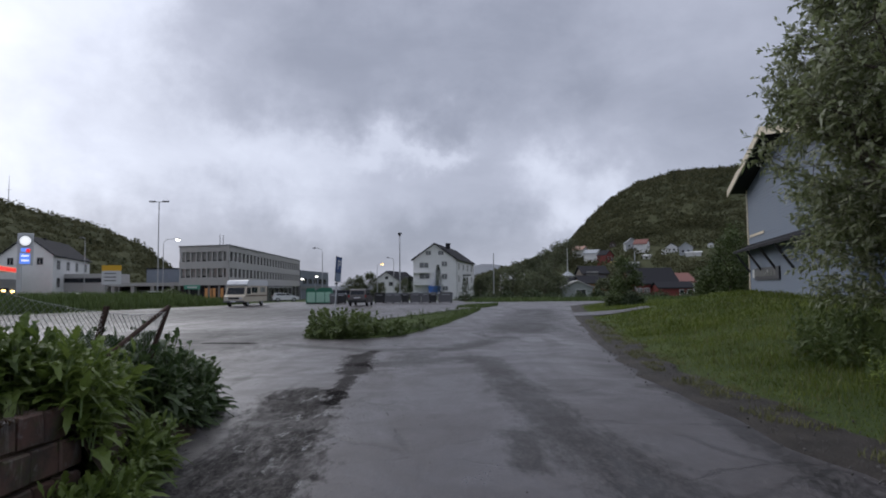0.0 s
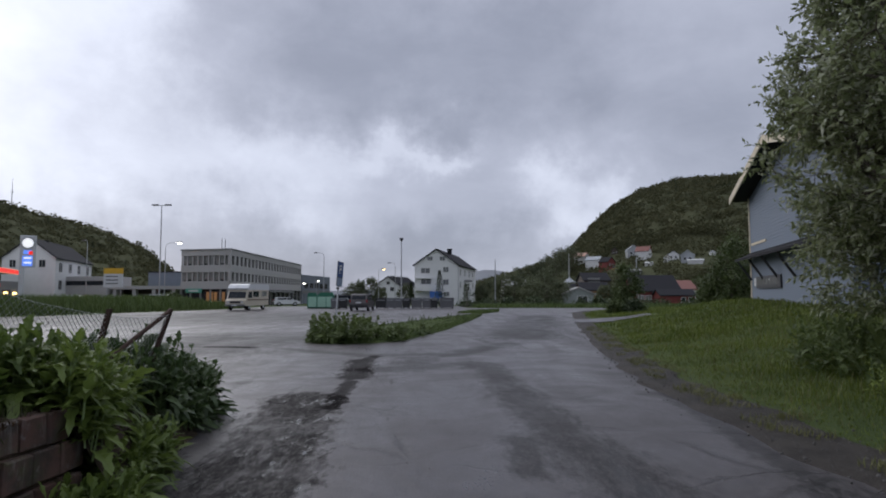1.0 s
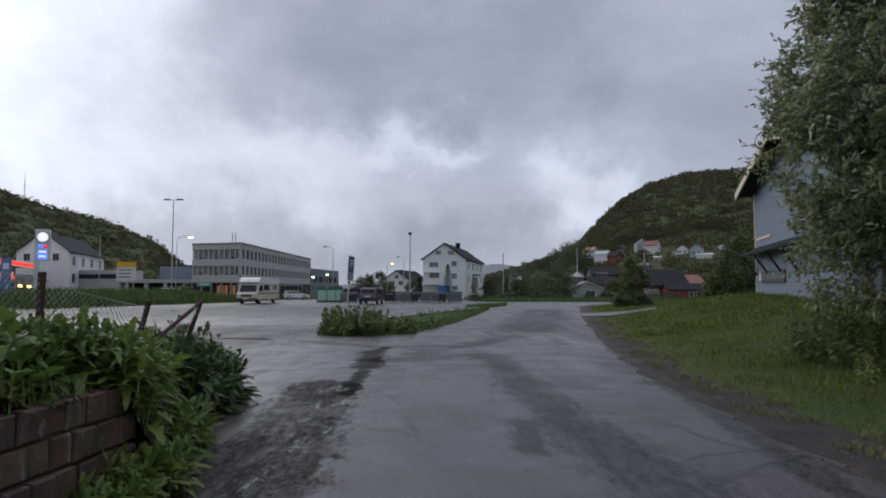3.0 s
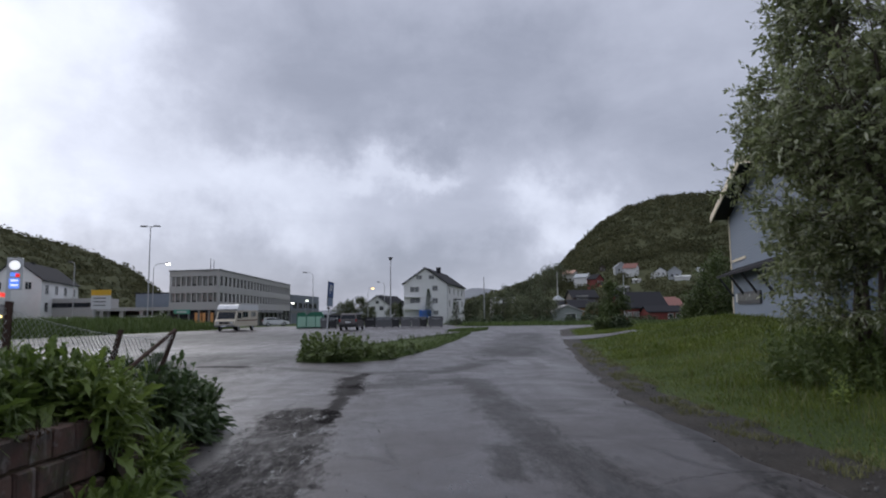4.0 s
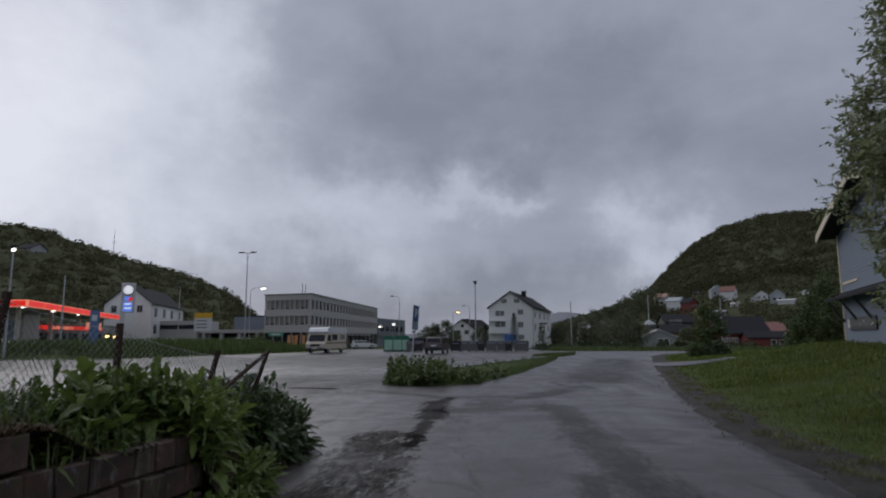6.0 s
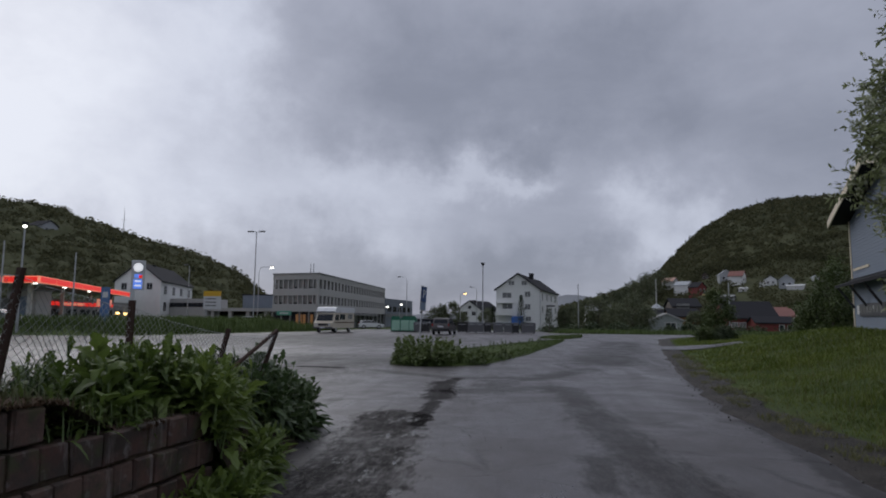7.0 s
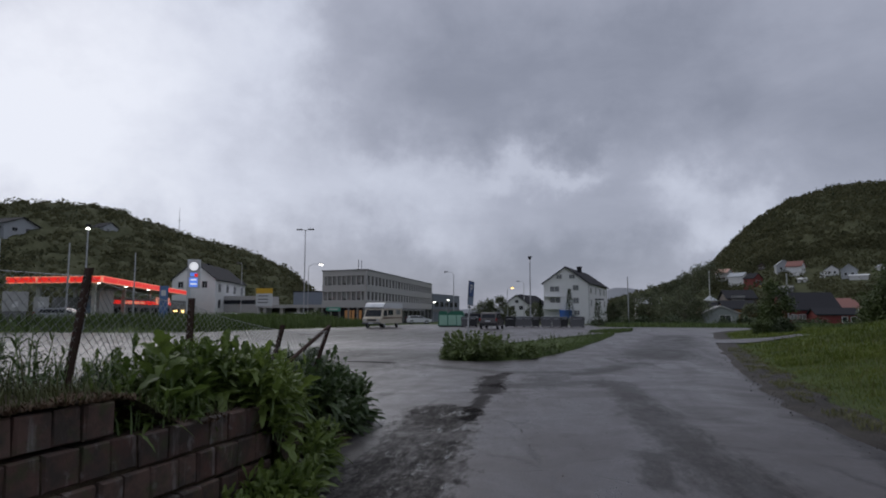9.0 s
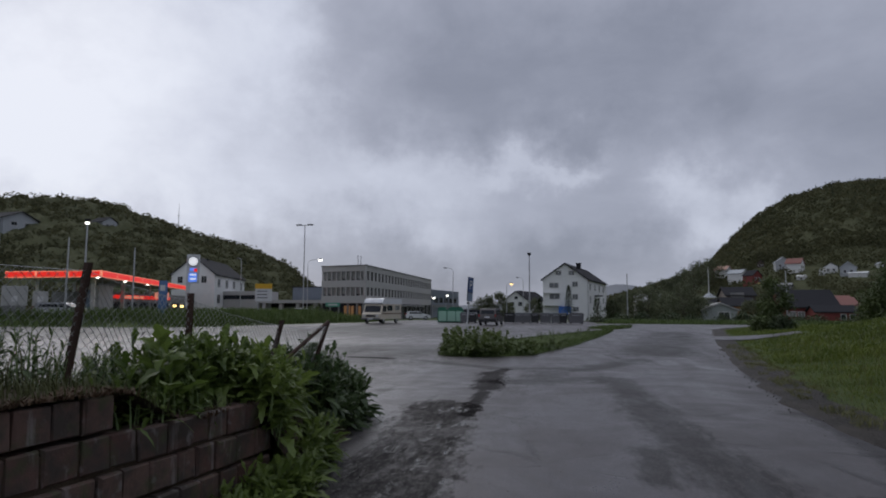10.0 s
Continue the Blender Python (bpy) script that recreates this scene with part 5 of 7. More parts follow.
# ---- the blue house on the bank ----
def blue_house():
    K0, K1 = Vector((17.0, 34.0)), Vector((13.1, 20.0))
    u = (K1 - K0).normalized()
    n = Vector((-u.y, u.x))          # into the house
    if n.x < 0:
        n = -n
    t = thing("blue_house", "blue-grey clapboard house with cream trim on a grass bank", "house", Matrix.Translation((K0.x, K0.y, 0)))
    m = frame_of(u, n)
    W, L, z0, eave, apex = 14.5, 9.0, 0.7, 6.7, 8.2
    part("wall", Shape().prism([(0.03, z0), (W, z0), (W, eave), (W / 2, apex), (0.03, eave)], 0.03, L, m), BLUE, t)
    z = 1.0
    while z < 7.9:
        lim = 0.0 if z < eave - 0.1 else (z - eave + 0.15) / (apex - eave) * W / 2
        part("clapboard", Shape().add([(lim + .02, 0.028, z), (W - lim, 0.028, z), (W - lim, 0.0, z), (lim + .02, 0.0, z), (lim + .02, 0.028, z + 0.15), (W - lim, 0.028, z + 0.15), (W - lim, 0.018, z + 0.15), (lim + .02, 0.018, z + 0.15)],
                                      [(0, 1, 2, 3), (7, 6, 5, 4), (3, 2, 6, 7), (0, 4, 5, 1), (0, 3, 7, 4), (1, 5, 6, 2)], m), BLUE, t)
        z += 0.15
    part("corner_board", Shape().box(-0.03, 0.13, -0.03, 0.16, z0, eave, m), TRIM, t, "cream corner board")
    run = (apex - eave) / (W / 2)
    roof = Shape()
    for s in (-1, 1):
        x1 = W / 2 + s * (W / 2 + 0.6)
        z1 = eave - run * 0.6 + 0.05
        roof.prism([(W / 2, apex + 0.05), (x1, z1), (x1, z1 + 0.2), (W / 2, apex + 0.25)], -0.8, L + 0.6, m)
    part("roof", roof, ROOF_DARK, t)
    barge = Shape()
    for s in (-1, 1):
        x1 = W / 2 + s * (W / 2 + 0.62)
        z1 = eave - run * 0.62
        barge.prism([(W / 2, apex - 0.1), (x1, z1 - 0.1), (x1, z1 + 0.27), (W / 2, apex + 0.27)], -0.86, -0.802, m)
    part("bargeboard", barge, TRIM, t, "cream bargeboard")
    # pent roof with its braces
    pent = part("pent_roof", Shape().prism([(-0.25, 3.62), (W, 3.62), (W, 3.74), (-0.25, 3.74)], -0.08, 0.0, m).add(
        [(-0.2, 0, 3.7), (W, 0, 3.7), (W, -0.75, 3.42), (-0.2, -0.75, 3.42), (-0.2, 0, 3.6), (W, 0, 3.6), (W, -0.75, 3.30), (-0.2, -0.75, 3.30)],
        [(0, 1, 2, 3), (7, 6, 5, 4), (3, 2, 6, 7), (0, 4, 5, 1), (0, 3, 7, 4), (1, 5, 6, 2)], m), ROOF_DARK, t)
    for x in (0.25, 2.9, 5.6, 8.3):
        part("brace", Shape().tube([m @ Vector((x, -0.02, 2.3)), m @ Vector((x, -0.68, 3.3))], 0.06, 6), DARK_METAL, pent)
    part("lintel_board", Shape().box(0.5, 3.6, -0.04, 0.0, 4.12, 4.24, m), TRIM, t)
    win = part("window", Shape().box(1.5, 6.2, -0.07, 0.0, 1.86, 2.45, m), DARK_METAL, t, "low dark window with small panes")
    for i in range(7):
        part("pane", Shape().box(1.7 + i * 0.6, 2.1 + i * 0.6, -0.08, -0.068, 2.04, 2.34, m), PALE_PANE, win)
    part("shutter", Shape().box(0.95, 1.35, -0.05, 0, 1.98, 2.4, m), FRAME, t)


blue_house()


# ---- growing things ----
def leaf_mesh(name, base, az, el, length, width, droop, mat, roll=None, small=False):
    """Many bent leaves as one mesh. Arrays, one entry a leaf."""
    n = len(base)
    st = np.array([0.0, 0.45, 1.0] if small else [0.0, 0.25, 0.55, 0.8, 1.0])
    wd = np.array([0.2, 1.0, 0.08] if small else [0.25, 0.85, 1.0, 0.6, 0.03])
    k = len(st)
    d0 = np.stack([np.cos(az) * np.cos(el), np.sin(az) * np.cos(el), np.sin(el)], -1)
    side = np.stack([-np.sin(az), np.cos(az), np.zeros(n)], -1)
    if roll is not None:
        upv = np.cross(side, d0)
        side = side * np.cos(roll)[:, None] + upv * np.sin(roll)[:, None]
    vs = np.empty((n, 2 * k, 3))
    for i, (s, w) in enumerate(zip(st, wd)):
        c = base + d0 * (length * s)[:, None]
        c[:, 2] -= droop * length * s * s
        half = side * (width * w * 0.5)[:, None]
        vs[:, 2 * i] = c - half
        vs[:, 2 * i + 1] = c + half
    o = (np.arange(n) * 2 * k)[:, None, None]
    q = np.array([(2 * i, 2 * i + 1, 2 * i + 3, 2 * i + 2) for i in range(k - 1)])[None]
    me = bpy.data.meshes.new(name)
    me.from_pydata(vs.reshape(-1, 3).tolist(), [], (o + q).reshape(-1, 4).tolist())
    me.materials.append(mat)
    return new(name, me)


def broad_leaf_mesh(name, base, az, el, length, width, droop, mat, roll):
    """Broad toothed leaves, folded along the midrib, as one mesh. Arrays, one entry a leaf."""
    n = len(base)
    st = np.array([0.0, 0.14, 0.30, 0.42, 0.58, 0.72, 0.86, 1.0])
    wd = np.array([0.12, 0.26, 1.0, 0.62, 1.0, 0.50, 0.52, 0.02])
    k = len(st)
    d0 = np.stack([np.cos(az) * np.cos(el), np.sin(az) * np.cos(el), np.sin(el)], -1)
    side = np.stack([-np.sin(az), np.cos(az), np.zeros(n)], -1)
    upv = np.cross(d0, side)
    side, upv = side * np.cos(roll)[:, None] + upv * np.sin(roll)[:, None], upv * np.cos(roll)[:, None] - side * np.sin(roll)[:, None]
    wave = np.random.default_rng(n).uniform(-0.16, 0.16, (n, k, 2))
    vs = np.empty((n, 3 * k, 3))
    for i, (s, w) in enumerate(zip(st, wd)):
        c = base + d0 * (length * s)[:, None]
        c[:, 2] -= droop * length * s * s
        half = side * (width * w * 0.5)[:, None]
        lift = upv * (width * w)[:, None]
        vs[:, 3 * i] = c - half + lift * (0.16 + wave[:, i, 0])[:, None]
        vs[:, 3 * i + 1] = c
        vs[:, 3 * i + 2] = c + half + lift * (0.16 + wave[:, i, 1])[:, None]
    o = (np.arange(n) * 3 * k)[:, None, None]
    q = np.array([(3 * i + e, 3 * i + e + 1, 3 * i + e + 4, 3 * i + e + 3) for i in range(k - 1) for e in (0, 1)])[None]
    me = bpy.data.meshes.new(name)
    me.from_pydata(vs.reshape(-1, 3).tolist(), [], (o + q).reshape(-1, 4).tolist())
    me.materials.append(mat)
    return new(name, me)


def blades(name, spots, height, mat, seed, label, lean=0.5, wide=0.012, category="grass"):
    """Grass: narrow bent blades at the spots."""
    rng = np.random.default_rng(seed)
    p = np.array(spots)
    n = len(p)
    h = height * rng.uniform(0.45, 1.25, n) if np.isscalar(height) else np.array(height) * rng.uniform(0.5, 1.25, n)
    a = rng.uniform(0, 6.283, n)
    l = rng.uniform(0.05, lean, n) * h
    w = (wide if np.isscalar(wide) else np.array(wide)) * rng.uniform(0.6, 1.4, n)
    sd = np.stack([-np.sin(a), np.cos(a), np.zeros(n)], -1) * w[:, None]
    fw = np.stack([np.cos(a), np.sin(a), np.zeros(n)], -1)
    up = np.array([0, 0, 1.0])
    v = np.empty((n, 5, 3))
    v[:, 0], v[:, 1] = p - sd, p + sd
    mid = p + fw * (l * 0.35)[:, None] + up * (h * 0.6)[:, None]
    v[:, 2], v[:, 3] = mid - sd * 0.7, mid + sd * 0.7
    v[:, 4] = p + fw * l[:, None] + up * h[:, None]
    o = (np.arange(n) * 5)[:, None]
    f4 = (o + np.array([[0, 1, 3, 2]])).tolist()
    f3 = (o + np.array([[2, 3, 4]])).tolist()
    me = bpy.data.meshes.new(name)
    me.from_pydata(v.reshape(-1, 3).tolist(), [], f4 + f3)
    me.materials.append(mat)
    return tagged(new(name, me), label, category, kind="stuff")


def scatter(count, x_range, y_range, keep, seed, near_power=1.0):
    rng = np.random.default_rng(seed)
    out = []
    while len(out) < count:
        y = y_range[0] + (y_range[1] - y_range[0]) * rng.uniform() ** near_power
        x = rng.uniform(*x_range)
        if keep(x, y, rng.uniform()):
            out.append((x, y))
    return out


def right_of_road(x, y):
    return x - line(RIGHT_EDGE, min(y, 72.4))


def patchy(x, y, k=0.6):
    return noise.noise((x * k, y * k, 0.3))


# bank by the road: short worn grass at the verge, taller further up
def bank_keep(x, y, c):
    d = right_of_road(x, y)
    if 34.3 < y < 39.5 and d < 4.3:
        return False
    return d > 0.28 + 0.6 * patchy(x, y, 0.9) and c < 0.30 + smooth((d - 0.3) / 1.2)


def bank_grass():
    for name, n, yr, pw, hh, seed, mat, wide in (("grass", 100000, (4.5, 23), 1.5, 0.115, 21, GRASS, 0.006), ("grass", 45000, (20, 62), 1.3, 0.15, 22, GRASS, 0.02),
                                                  ("grass", 9000, (5, 30), 1.3, 0.17, 23, GRASS_DRY, 0.008)):
        sp = scatter(n, (3.8, 26 if yr[0] > 10 else 17), yr, bank_keep, seed, pw)
        hs = [hh * (0.45 + 0.75 * smooth(right_of_road(x, y) / 3.0)) * (1 + 0.7 * max(-0.4, patchy(x, y, 0.8))) for x, y in sp]
        blades(name, [(x, y, land(x, y) - 0.02) for x, y in sp], hs, mat, seed, "wet green grass on a roadside bank" if mat is GRASS else "faded grass blades on a roadside bank", 0.8, wide)



bank_grass()
sp = scatter(4500, (3.4, 9), (4, 30), lambda x, y, c: -0.1 < right_of_road(x, y) < 0.75 and patchy(x, y, 1.6) > 0.05, 24, 1.4)
blades("grass", [(x, y, max(0.0, land(x, y)) + 0.02) for x, y in sp], 0.09, GRASS_DRY, 24, "thin faded grass growing through the gravel verge", 1.2, 0.006)


def verge():
    """The gravel edge between tarmac and grass."""
    ys = [*np.arange(-6, 34, 0.25), *np.arange(34, 60, 1.0)]
    vs, k = [], 9
    for y in ys:
        e = line(RIGHT_EDGE, y)
        a, b = e - 0.36 + 0.34 * noise.noise((y * 0.8, 1, 1)), e + 0.66 + 0.40 * noise.noise((y * 0.6, 9, 1))
        for i in range(k):
            x = a + (b - a) * i / (k - 1)
            z = max(land(x, y), 0.0) + (0.035 + 0.025 * noise.noise((x * 4, y * 4, 4)) if 0 < i < k - 1 else -0.03)
            vs.append((x, y, z))
    fs = [(j * k + i, j * k + i + 1, (j + 1) * k + i + 1, (j + 1) * k + i) for j in range(len(ys) - 1) for i in range(k - 1)]
    tagged(sheet("verge", vs, fs, GRAVEL), "dark wet gravel verge between road and grass", "verge", kind="structure")
    rng = np.random.default_rng(31)
    spots = []
    for _ in range(1500):
        y = 3 + 26 * rng.uniform() ** 1.6
        e = line(RIGHT_EDGE, y) + rng.normal(0.15, 0.35)
        spots.append((Vector((e, y, max(land(e, y), 0) + 0.03)), rng.uniform(0.012, 0.035), 0.01))
    for _ in range(1100):
        y = 3.5 + 11 * rng.uniform() ** 1.3
        x = -2.3 + 0.12 * (y - 5) + abs(rng.normal(0, 0.9))
        spots.append((Vector((x, y, 0.012)), rng.uniform(0.005, 0.014), 0.005))
    tufts("gravel", spots, painted("wet_pebble", (0.07, 0.066, 0.062), 0.6), "loose wet pebbles strewn along the road's edges", "gravel", 32, 1)


verge()

# the paved way off to the side
vs = []
for j, y in enumerate(np.linspace(34.6, 39.2, 8)):
    for i in range(14):
        x = line(RIGHT_EDGE, y) - 0.4 + i * 0.33
        vs.append((x, y, land(x, y) + 0.06))
fs = [(j * 14 + i, j * 14 + i + 1, (j + 1) * 14 + i + 1, (j + 1) * 14 + i) for j in range(7) for i in range(13)]
tagged(sheet("driveway", vs, fs, ASPHALT), "short wet paved driveway off the road", "driveway", kind="structure")


def far_grass():
    sp = scatter(12000, (-70, -22), (40, 80), lambda x, y, c: x < line(LEFT_BANK, y) + 0.2 and x > line(LEFT_BANK, y) - 12, 41)
    blades("grass", [(x, y, land(x, y) - 0.05) for x, y in sp], 0.85, GRASS_FAR, 41, "tall rough grass on the bank beyond the parking area", 0.6, 0.05)
    sp = scatter(6000, (5, 45), (73, 84), lambda x, y, c: True, 42)
    blades("grass", [(x, y, land(x, y) - 0.05) for x, y in sp], 0.5, GRASS_FAR, 42, "rough grass along the far side of the bend", 0.6, 0.06)


GRASS_FAR = leafy("rough_grass", (0.055, 0.088, 0.024), (0.11, 0.15, 0.045), 0.7)
far_grass()


# ---- the willow on the bank ----
def willow_leaf():
    """Dull green leaves, some of them turned to show a pale felted side."""
    m, n, b = material("willow_leaves", 0.5, 0.0, 0.4)
    g = n.add("ShaderNodeNewGeometry")
    col = n.ramp(g.outputs["Random Per Island"], (0.0, (0.125, 0.152, 0.072)), (0.40, (0.205, 0.235, 0.118)), (0.72, (0.300, 0.325, 0.19)), (0.92, (0.50, 0.52, 0.42)))
    col = n.mix(n.ramp(n.noise(g.outputs["Position"], 0.9, 3.0), (0.35, 0.0), (0.65, 0.45)), col, (0.150, 0.185, 0.065))
    n.put(b.inputs["Base Color"], col)
    tr = n.add("ShaderNodeBsdfTranslucent", {"Color": col})
    mixed = n.add("ShaderNodeMixShader", {0: 0.52, 1: b, 2: tr})
    n.t.links.new(mixed.outputs[0], [k for k in n.t.nodes if k.type == "OUTPUT_MATERIAL"][0].inputs[0])
    return m


LEAF_WILLOW = willow_leaf()
BARK = painted("grey_brown_bark", (0.075, 0.06, 0.048), 0.95, dirt=0.7, scale=5, bumps=0.6)


def willow(x, y, height, spread, seed, leaves, skirt=1.0, label="many-stemmed willow with grey-green leaves on a grass bank"):
    rng = np.random.default_rng(seed)
    z0 = land(x, y)
    t = thing("willow_tree", label, "tree", Matrix.Translation((x, y, z0)))
    trunk, tips = Shape(), []

    def reach(z):
        z *= 9.0 / height
        return spread * line([(0.0, 0.36 * skirt), (1.0, 0.48 * skirt), (2.2, 0.64 * (1 + skirt) / 2), (3.2, 0.88), (3.9, 1.0), (4.7, 0.82), (5.6, 0.68), (6.5, 0.58), (7.4, 0.44), (9.0, 0.18)], z)


    def limb(p, d, r, left, depth):
        pts, rad = [p.copy()], [r]
        steps = 5
        for i in range(steps):
            d = (d + Vector(rng.normal(0, 0.16, 3)) + Vector((0, 0, 0.05))).normalized()
            p = p + d * left / steps
            if math.hypot(p.x, p.y) > reach(p.z) * 0.95 and i > 0:
                rad[-1] = 0.006
                break
            pts.append(p.copy())
            rad.append(max(0.006, r * (1 - 0.75 * (i + 1) / steps)))
            if depth < 3 and i >= 1:
                for _ in range(2 if depth < 2 else 3):
                    e = (d + Vector(rng.normal(0, 0.75, 3)) * Vector((1, 1, 0.6))).normalized()
                    limb(p, e, rad[-1] * 0.6, left * rng.uniform(0.32, 0.5), depth + 1)
            if depth >= 1:
                tips.append(p.copy())
        trunk.tube(pts, rad, 7 if depth == 0 else 3, False)

    for i in range(6):
        a = i * 1.05 + rng.uniform(-0.3, 0.3)
        lean = rng.uniform(0.22, 0.5)
        limb(Vector((0.22 * math.cos(a), 0.22 * math.sin(a), -0.1)), Vector((lean * math.cos(a), lean * math.sin(a), 1)).normalized(), rng.uniform(0.08, 0.13), height * rng.uniform(0.55, 0.8), 0)
    tip = np.array([tuple(p) for p in tips])
    # the crown: leaves set alternately along short twigs, in clumps with gaps between
    tip = tip[tip[:, 2] > 0.9]
    extra = []
    while len(extra) < leaves // 24:
        z = rng.uniform(0.7 if skirt > 1 else 0.95, height * 0.97)
        a, q = rng.uniform(0, 6.283), rng.uniform(0.25, 1.0) ** 0.5
        lump = noise.noise((math.cos(a) * 2.1, math.sin(a) * 2.1, z * 0.9))
        r = reach(z) * q * (0.90 + 0.28 * lump)
        x1, y1 = r * math.cos(a), r * math.sin(a)
        if noise.noise((x1 * 1.1, y1 * 1.1, z * 1.1)) > 0.07:
            extra.append((x1, y1, z))
    cen = np.concatenate([tip[rng.integers(0, len(tip), leaves // 70)], np.array(extra)])
    k, n = 14, len(cen)
    ta = np.arctan2(cen[:, 1], cen[:, 0]) + rng.normal(0, 0.8, n)
    te = rng.normal(0.25, 0.5, n)
    td = np.stack([np.cos(ta) * np.cos(te), np.sin(ta) * np.cos(te), np.sin(te)], -1)
    tl = rng.uniform(0.28, 0.62, n)
    for c0, d0, l0 in zip(cen, td, tl):
        trunk.tube([c0 - d0 * 0.2, c0 + d0 * l0], [0.005, 0.002], 3, False)
    part("trunk", trunk, BARK, t, smooth=True)
    u = np.tile((np.arange(k) + 0.5) / k, n)
    base = np.repeat(cen, k, 0) + np.repeat(td * tl[:, None], k, 0) * u[:, None] + rng.normal(0, 0.018, (n * k, 3))
    az = np.repeat(ta, k) + np.tile(np.where(np.arange(k) % 2, 0.9, -0.9), n) + rng.normal(0, 0.5, n * k)
    m = n * k
    ob = leaf_mesh("crown", base, az, np.repeat(te, k) + rng.normal(0, 0.5, m), rng.uniform(0.075, 0.150, m), rng.uniform(0.038, 0.066, m), rng.uniform(0, 0.5, m), LEAF_WILLOW, rng.uniform(-1.2, 1.2, m), True)
    ob.parent = t
    return t


willow(7.9, 9.7, 9.0, 3.0, 5, 96000)
willow(8.85, 12.1, 6.8, 2.0, 6, 38000, 1.6, "bushy young willow with grey-green leaves behind another")


# ---- undergrowth on the bank ----
UNDER = leafy("undergrowth_leaves", (0.060, 0.088, 0.026), (0.14, 0.18, 0.062), 0.55, 0.35)


def undergrowth():
    rng = np.random.default_rng(91)
    spots, bright = [], []
    while len(spots) < 300:
        a, r = rng.uniform(0, 6.283), rng.uniform(0, 1) ** 0.6
        x, y = 8.9 + 2.4 * r * math.cos(a), 11.0 + 3.0 * r * math.sin(a)
        if right_of_road(x, y) > 2.4:
            spots.append((x, y, land(x, y), rng.uniform(0.3, 1.05)))
    weeds("weeds", spots, UNDER, 92, "dark undergrowth beneath a willow", 11, 0.26, 0.08)
    while len(bright) < 150:
        y = rng.uniform(7, 34)
        x = line(RIGHT_EDGE, y) + rng.uniform(1.2, 6)
        if patchy(x, y, 0.7) > 0.12:
            bright.append((x, y, land(x, y), rng.uniform(0.12, 0.3)))
    weeds("weeds", bright, WEED, 93, "scattered green weeds in the bank's grass", 9, 0.16, 0.05)
    x, y = 6.35, 9.5
    weeds("weeds", [(x + rng.normal(0, 0.06), y + rng.normal(0, 0.06), land(x, y), rng.uniform(0.3, 0.55)) for _ in range(7)], PALE, 94, "pale yellow-green seedling in grass", 12, 0.17, 0.06)


# ---- shrubs and trees further off ----
LEAF_TREE = leafy("broad_leaves", (0.045, 0.068, 0.020), (0.105, 0.135, 0.045), 0.6, 0.2)
LEAF_DARK = leafy("dark_leaves", (0.028, 0.046, 0.017), (0.062, 0.084, 0.034), 0.6, 0.15)


def tree(x, y, z, r, h, seed, mat=None, name="tree", label="leafy green tree", leaves=2600, low=0.12, size=0.16, flat=0.5):
    """A trunk with limbs and a ragged crown of leaf clumps."""
    rng = np.random.default_rng(seed)
    t = thing(name, label, "tree" if name == "tree" else name, Matrix.Translation((x, y, z)))
    s = Shape().tube([(0, 0, -0.3), (0.05, 0, h * 0.3), (0, 0.06, h * 0.75)], [max(0.05, h * 0.022), h * 0.016, h * 0.004], 7, False)
    for i in range(7):
        a, k = i * 2.4, 0.2 + 0.08 * i
        s.tube([(0, 0, h * k), (r * 0.4 * math.cos(a), r * 0.4 * math.sin(a), h * (k + 0.16)), (r * 0.75 * math.cos(a), r * 0.75 * math.sin(a), h * (k + 0.24))], [h * 0.010, h * 0.006, h * 0.002], 5, False)
    part("trunk", s, BARK, t)
    cl = []
    while len(cl) < 70:
        u = rng.uniform(low, 1.0)
        wide = r * (1 - ((u - 0.45) / 0.58) ** 2 * 0.85) if u > 0.45 else r * (0.75 + 0.25 * u / 0.45)
        a, q = rng.uniform(0, 6.283), rng.uniform(0.35, 1.0)
        cl.append((wide * q * math.cos(a), wide * q * math.sin(a), h * u * rng.uniform(0.94, 1.05)))
    cl = np.array(cl)
    b = cl[rng.integers(0, len(cl), leaves)] + rng.normal(0, r * 0.14, (leaves, 3))
    b[:, 2] = np.maximum(b[:, 2], 0.05)
    ob = leaf_mesh("crown", b, rng.uniform(0, 6.283, leaves), rng.uniform(-0.8, 0.9, leaves), rng.uniform(0.7, 1.4, leaves) * size, rng.uniform(0.4, 0.8, leaves) * size, rng.uniform(0, 0.5, leaves), mat or LEAF_TREE, rng.uniform(-1.2, 1.2, leaves), True)
    ob.parent = t
    return t


def spruce(x, y, z, h, r, seed, label="dark young spruce in front of a white house"):
    rng = np.random.default_rng(seed)
    t = thing("spruce_tree", label, "tree", Matrix.Translation((x, y, z)))
    part("trunk", Shape().tube([(0, 0, -0.3), (0, 0, h)], [0.12, 0.02], 6), BARK, t)
    n = 2400
    u = rng.uniform(0.05, 1, n)
    tier = (u * 14) % 1
    rad = r * (1.02 - u) * (0.55 + 0.5 * (1 - tier)) * rng.uniform(0.2, 1, n) ** 0.5
    a = rng.uniform(0, 6.283, n)
    b = np.stack([rad * np.cos(a), rad * np.sin(a), h * u], -1)
    ob = leaf_mesh("crown", b, a, rng.uniform(-0.4, 0.3, n), np.full(n, 0.35), np.full(n, 0.10), np.full(n, 0.2), LEAF_DARK, None, True)
    ob.parent = t


spruce(by_depth(794, 112), 112, -0.6, 6.4, 1.7, 61)
spruce(by_depth(744, 130), 130, -0.7, 4.8, 1.3, 62, "small dark spruce beside a white house")


def on_land(sx, y):
    x = by_depth(sx, y)
    return x, y, land(x, y)


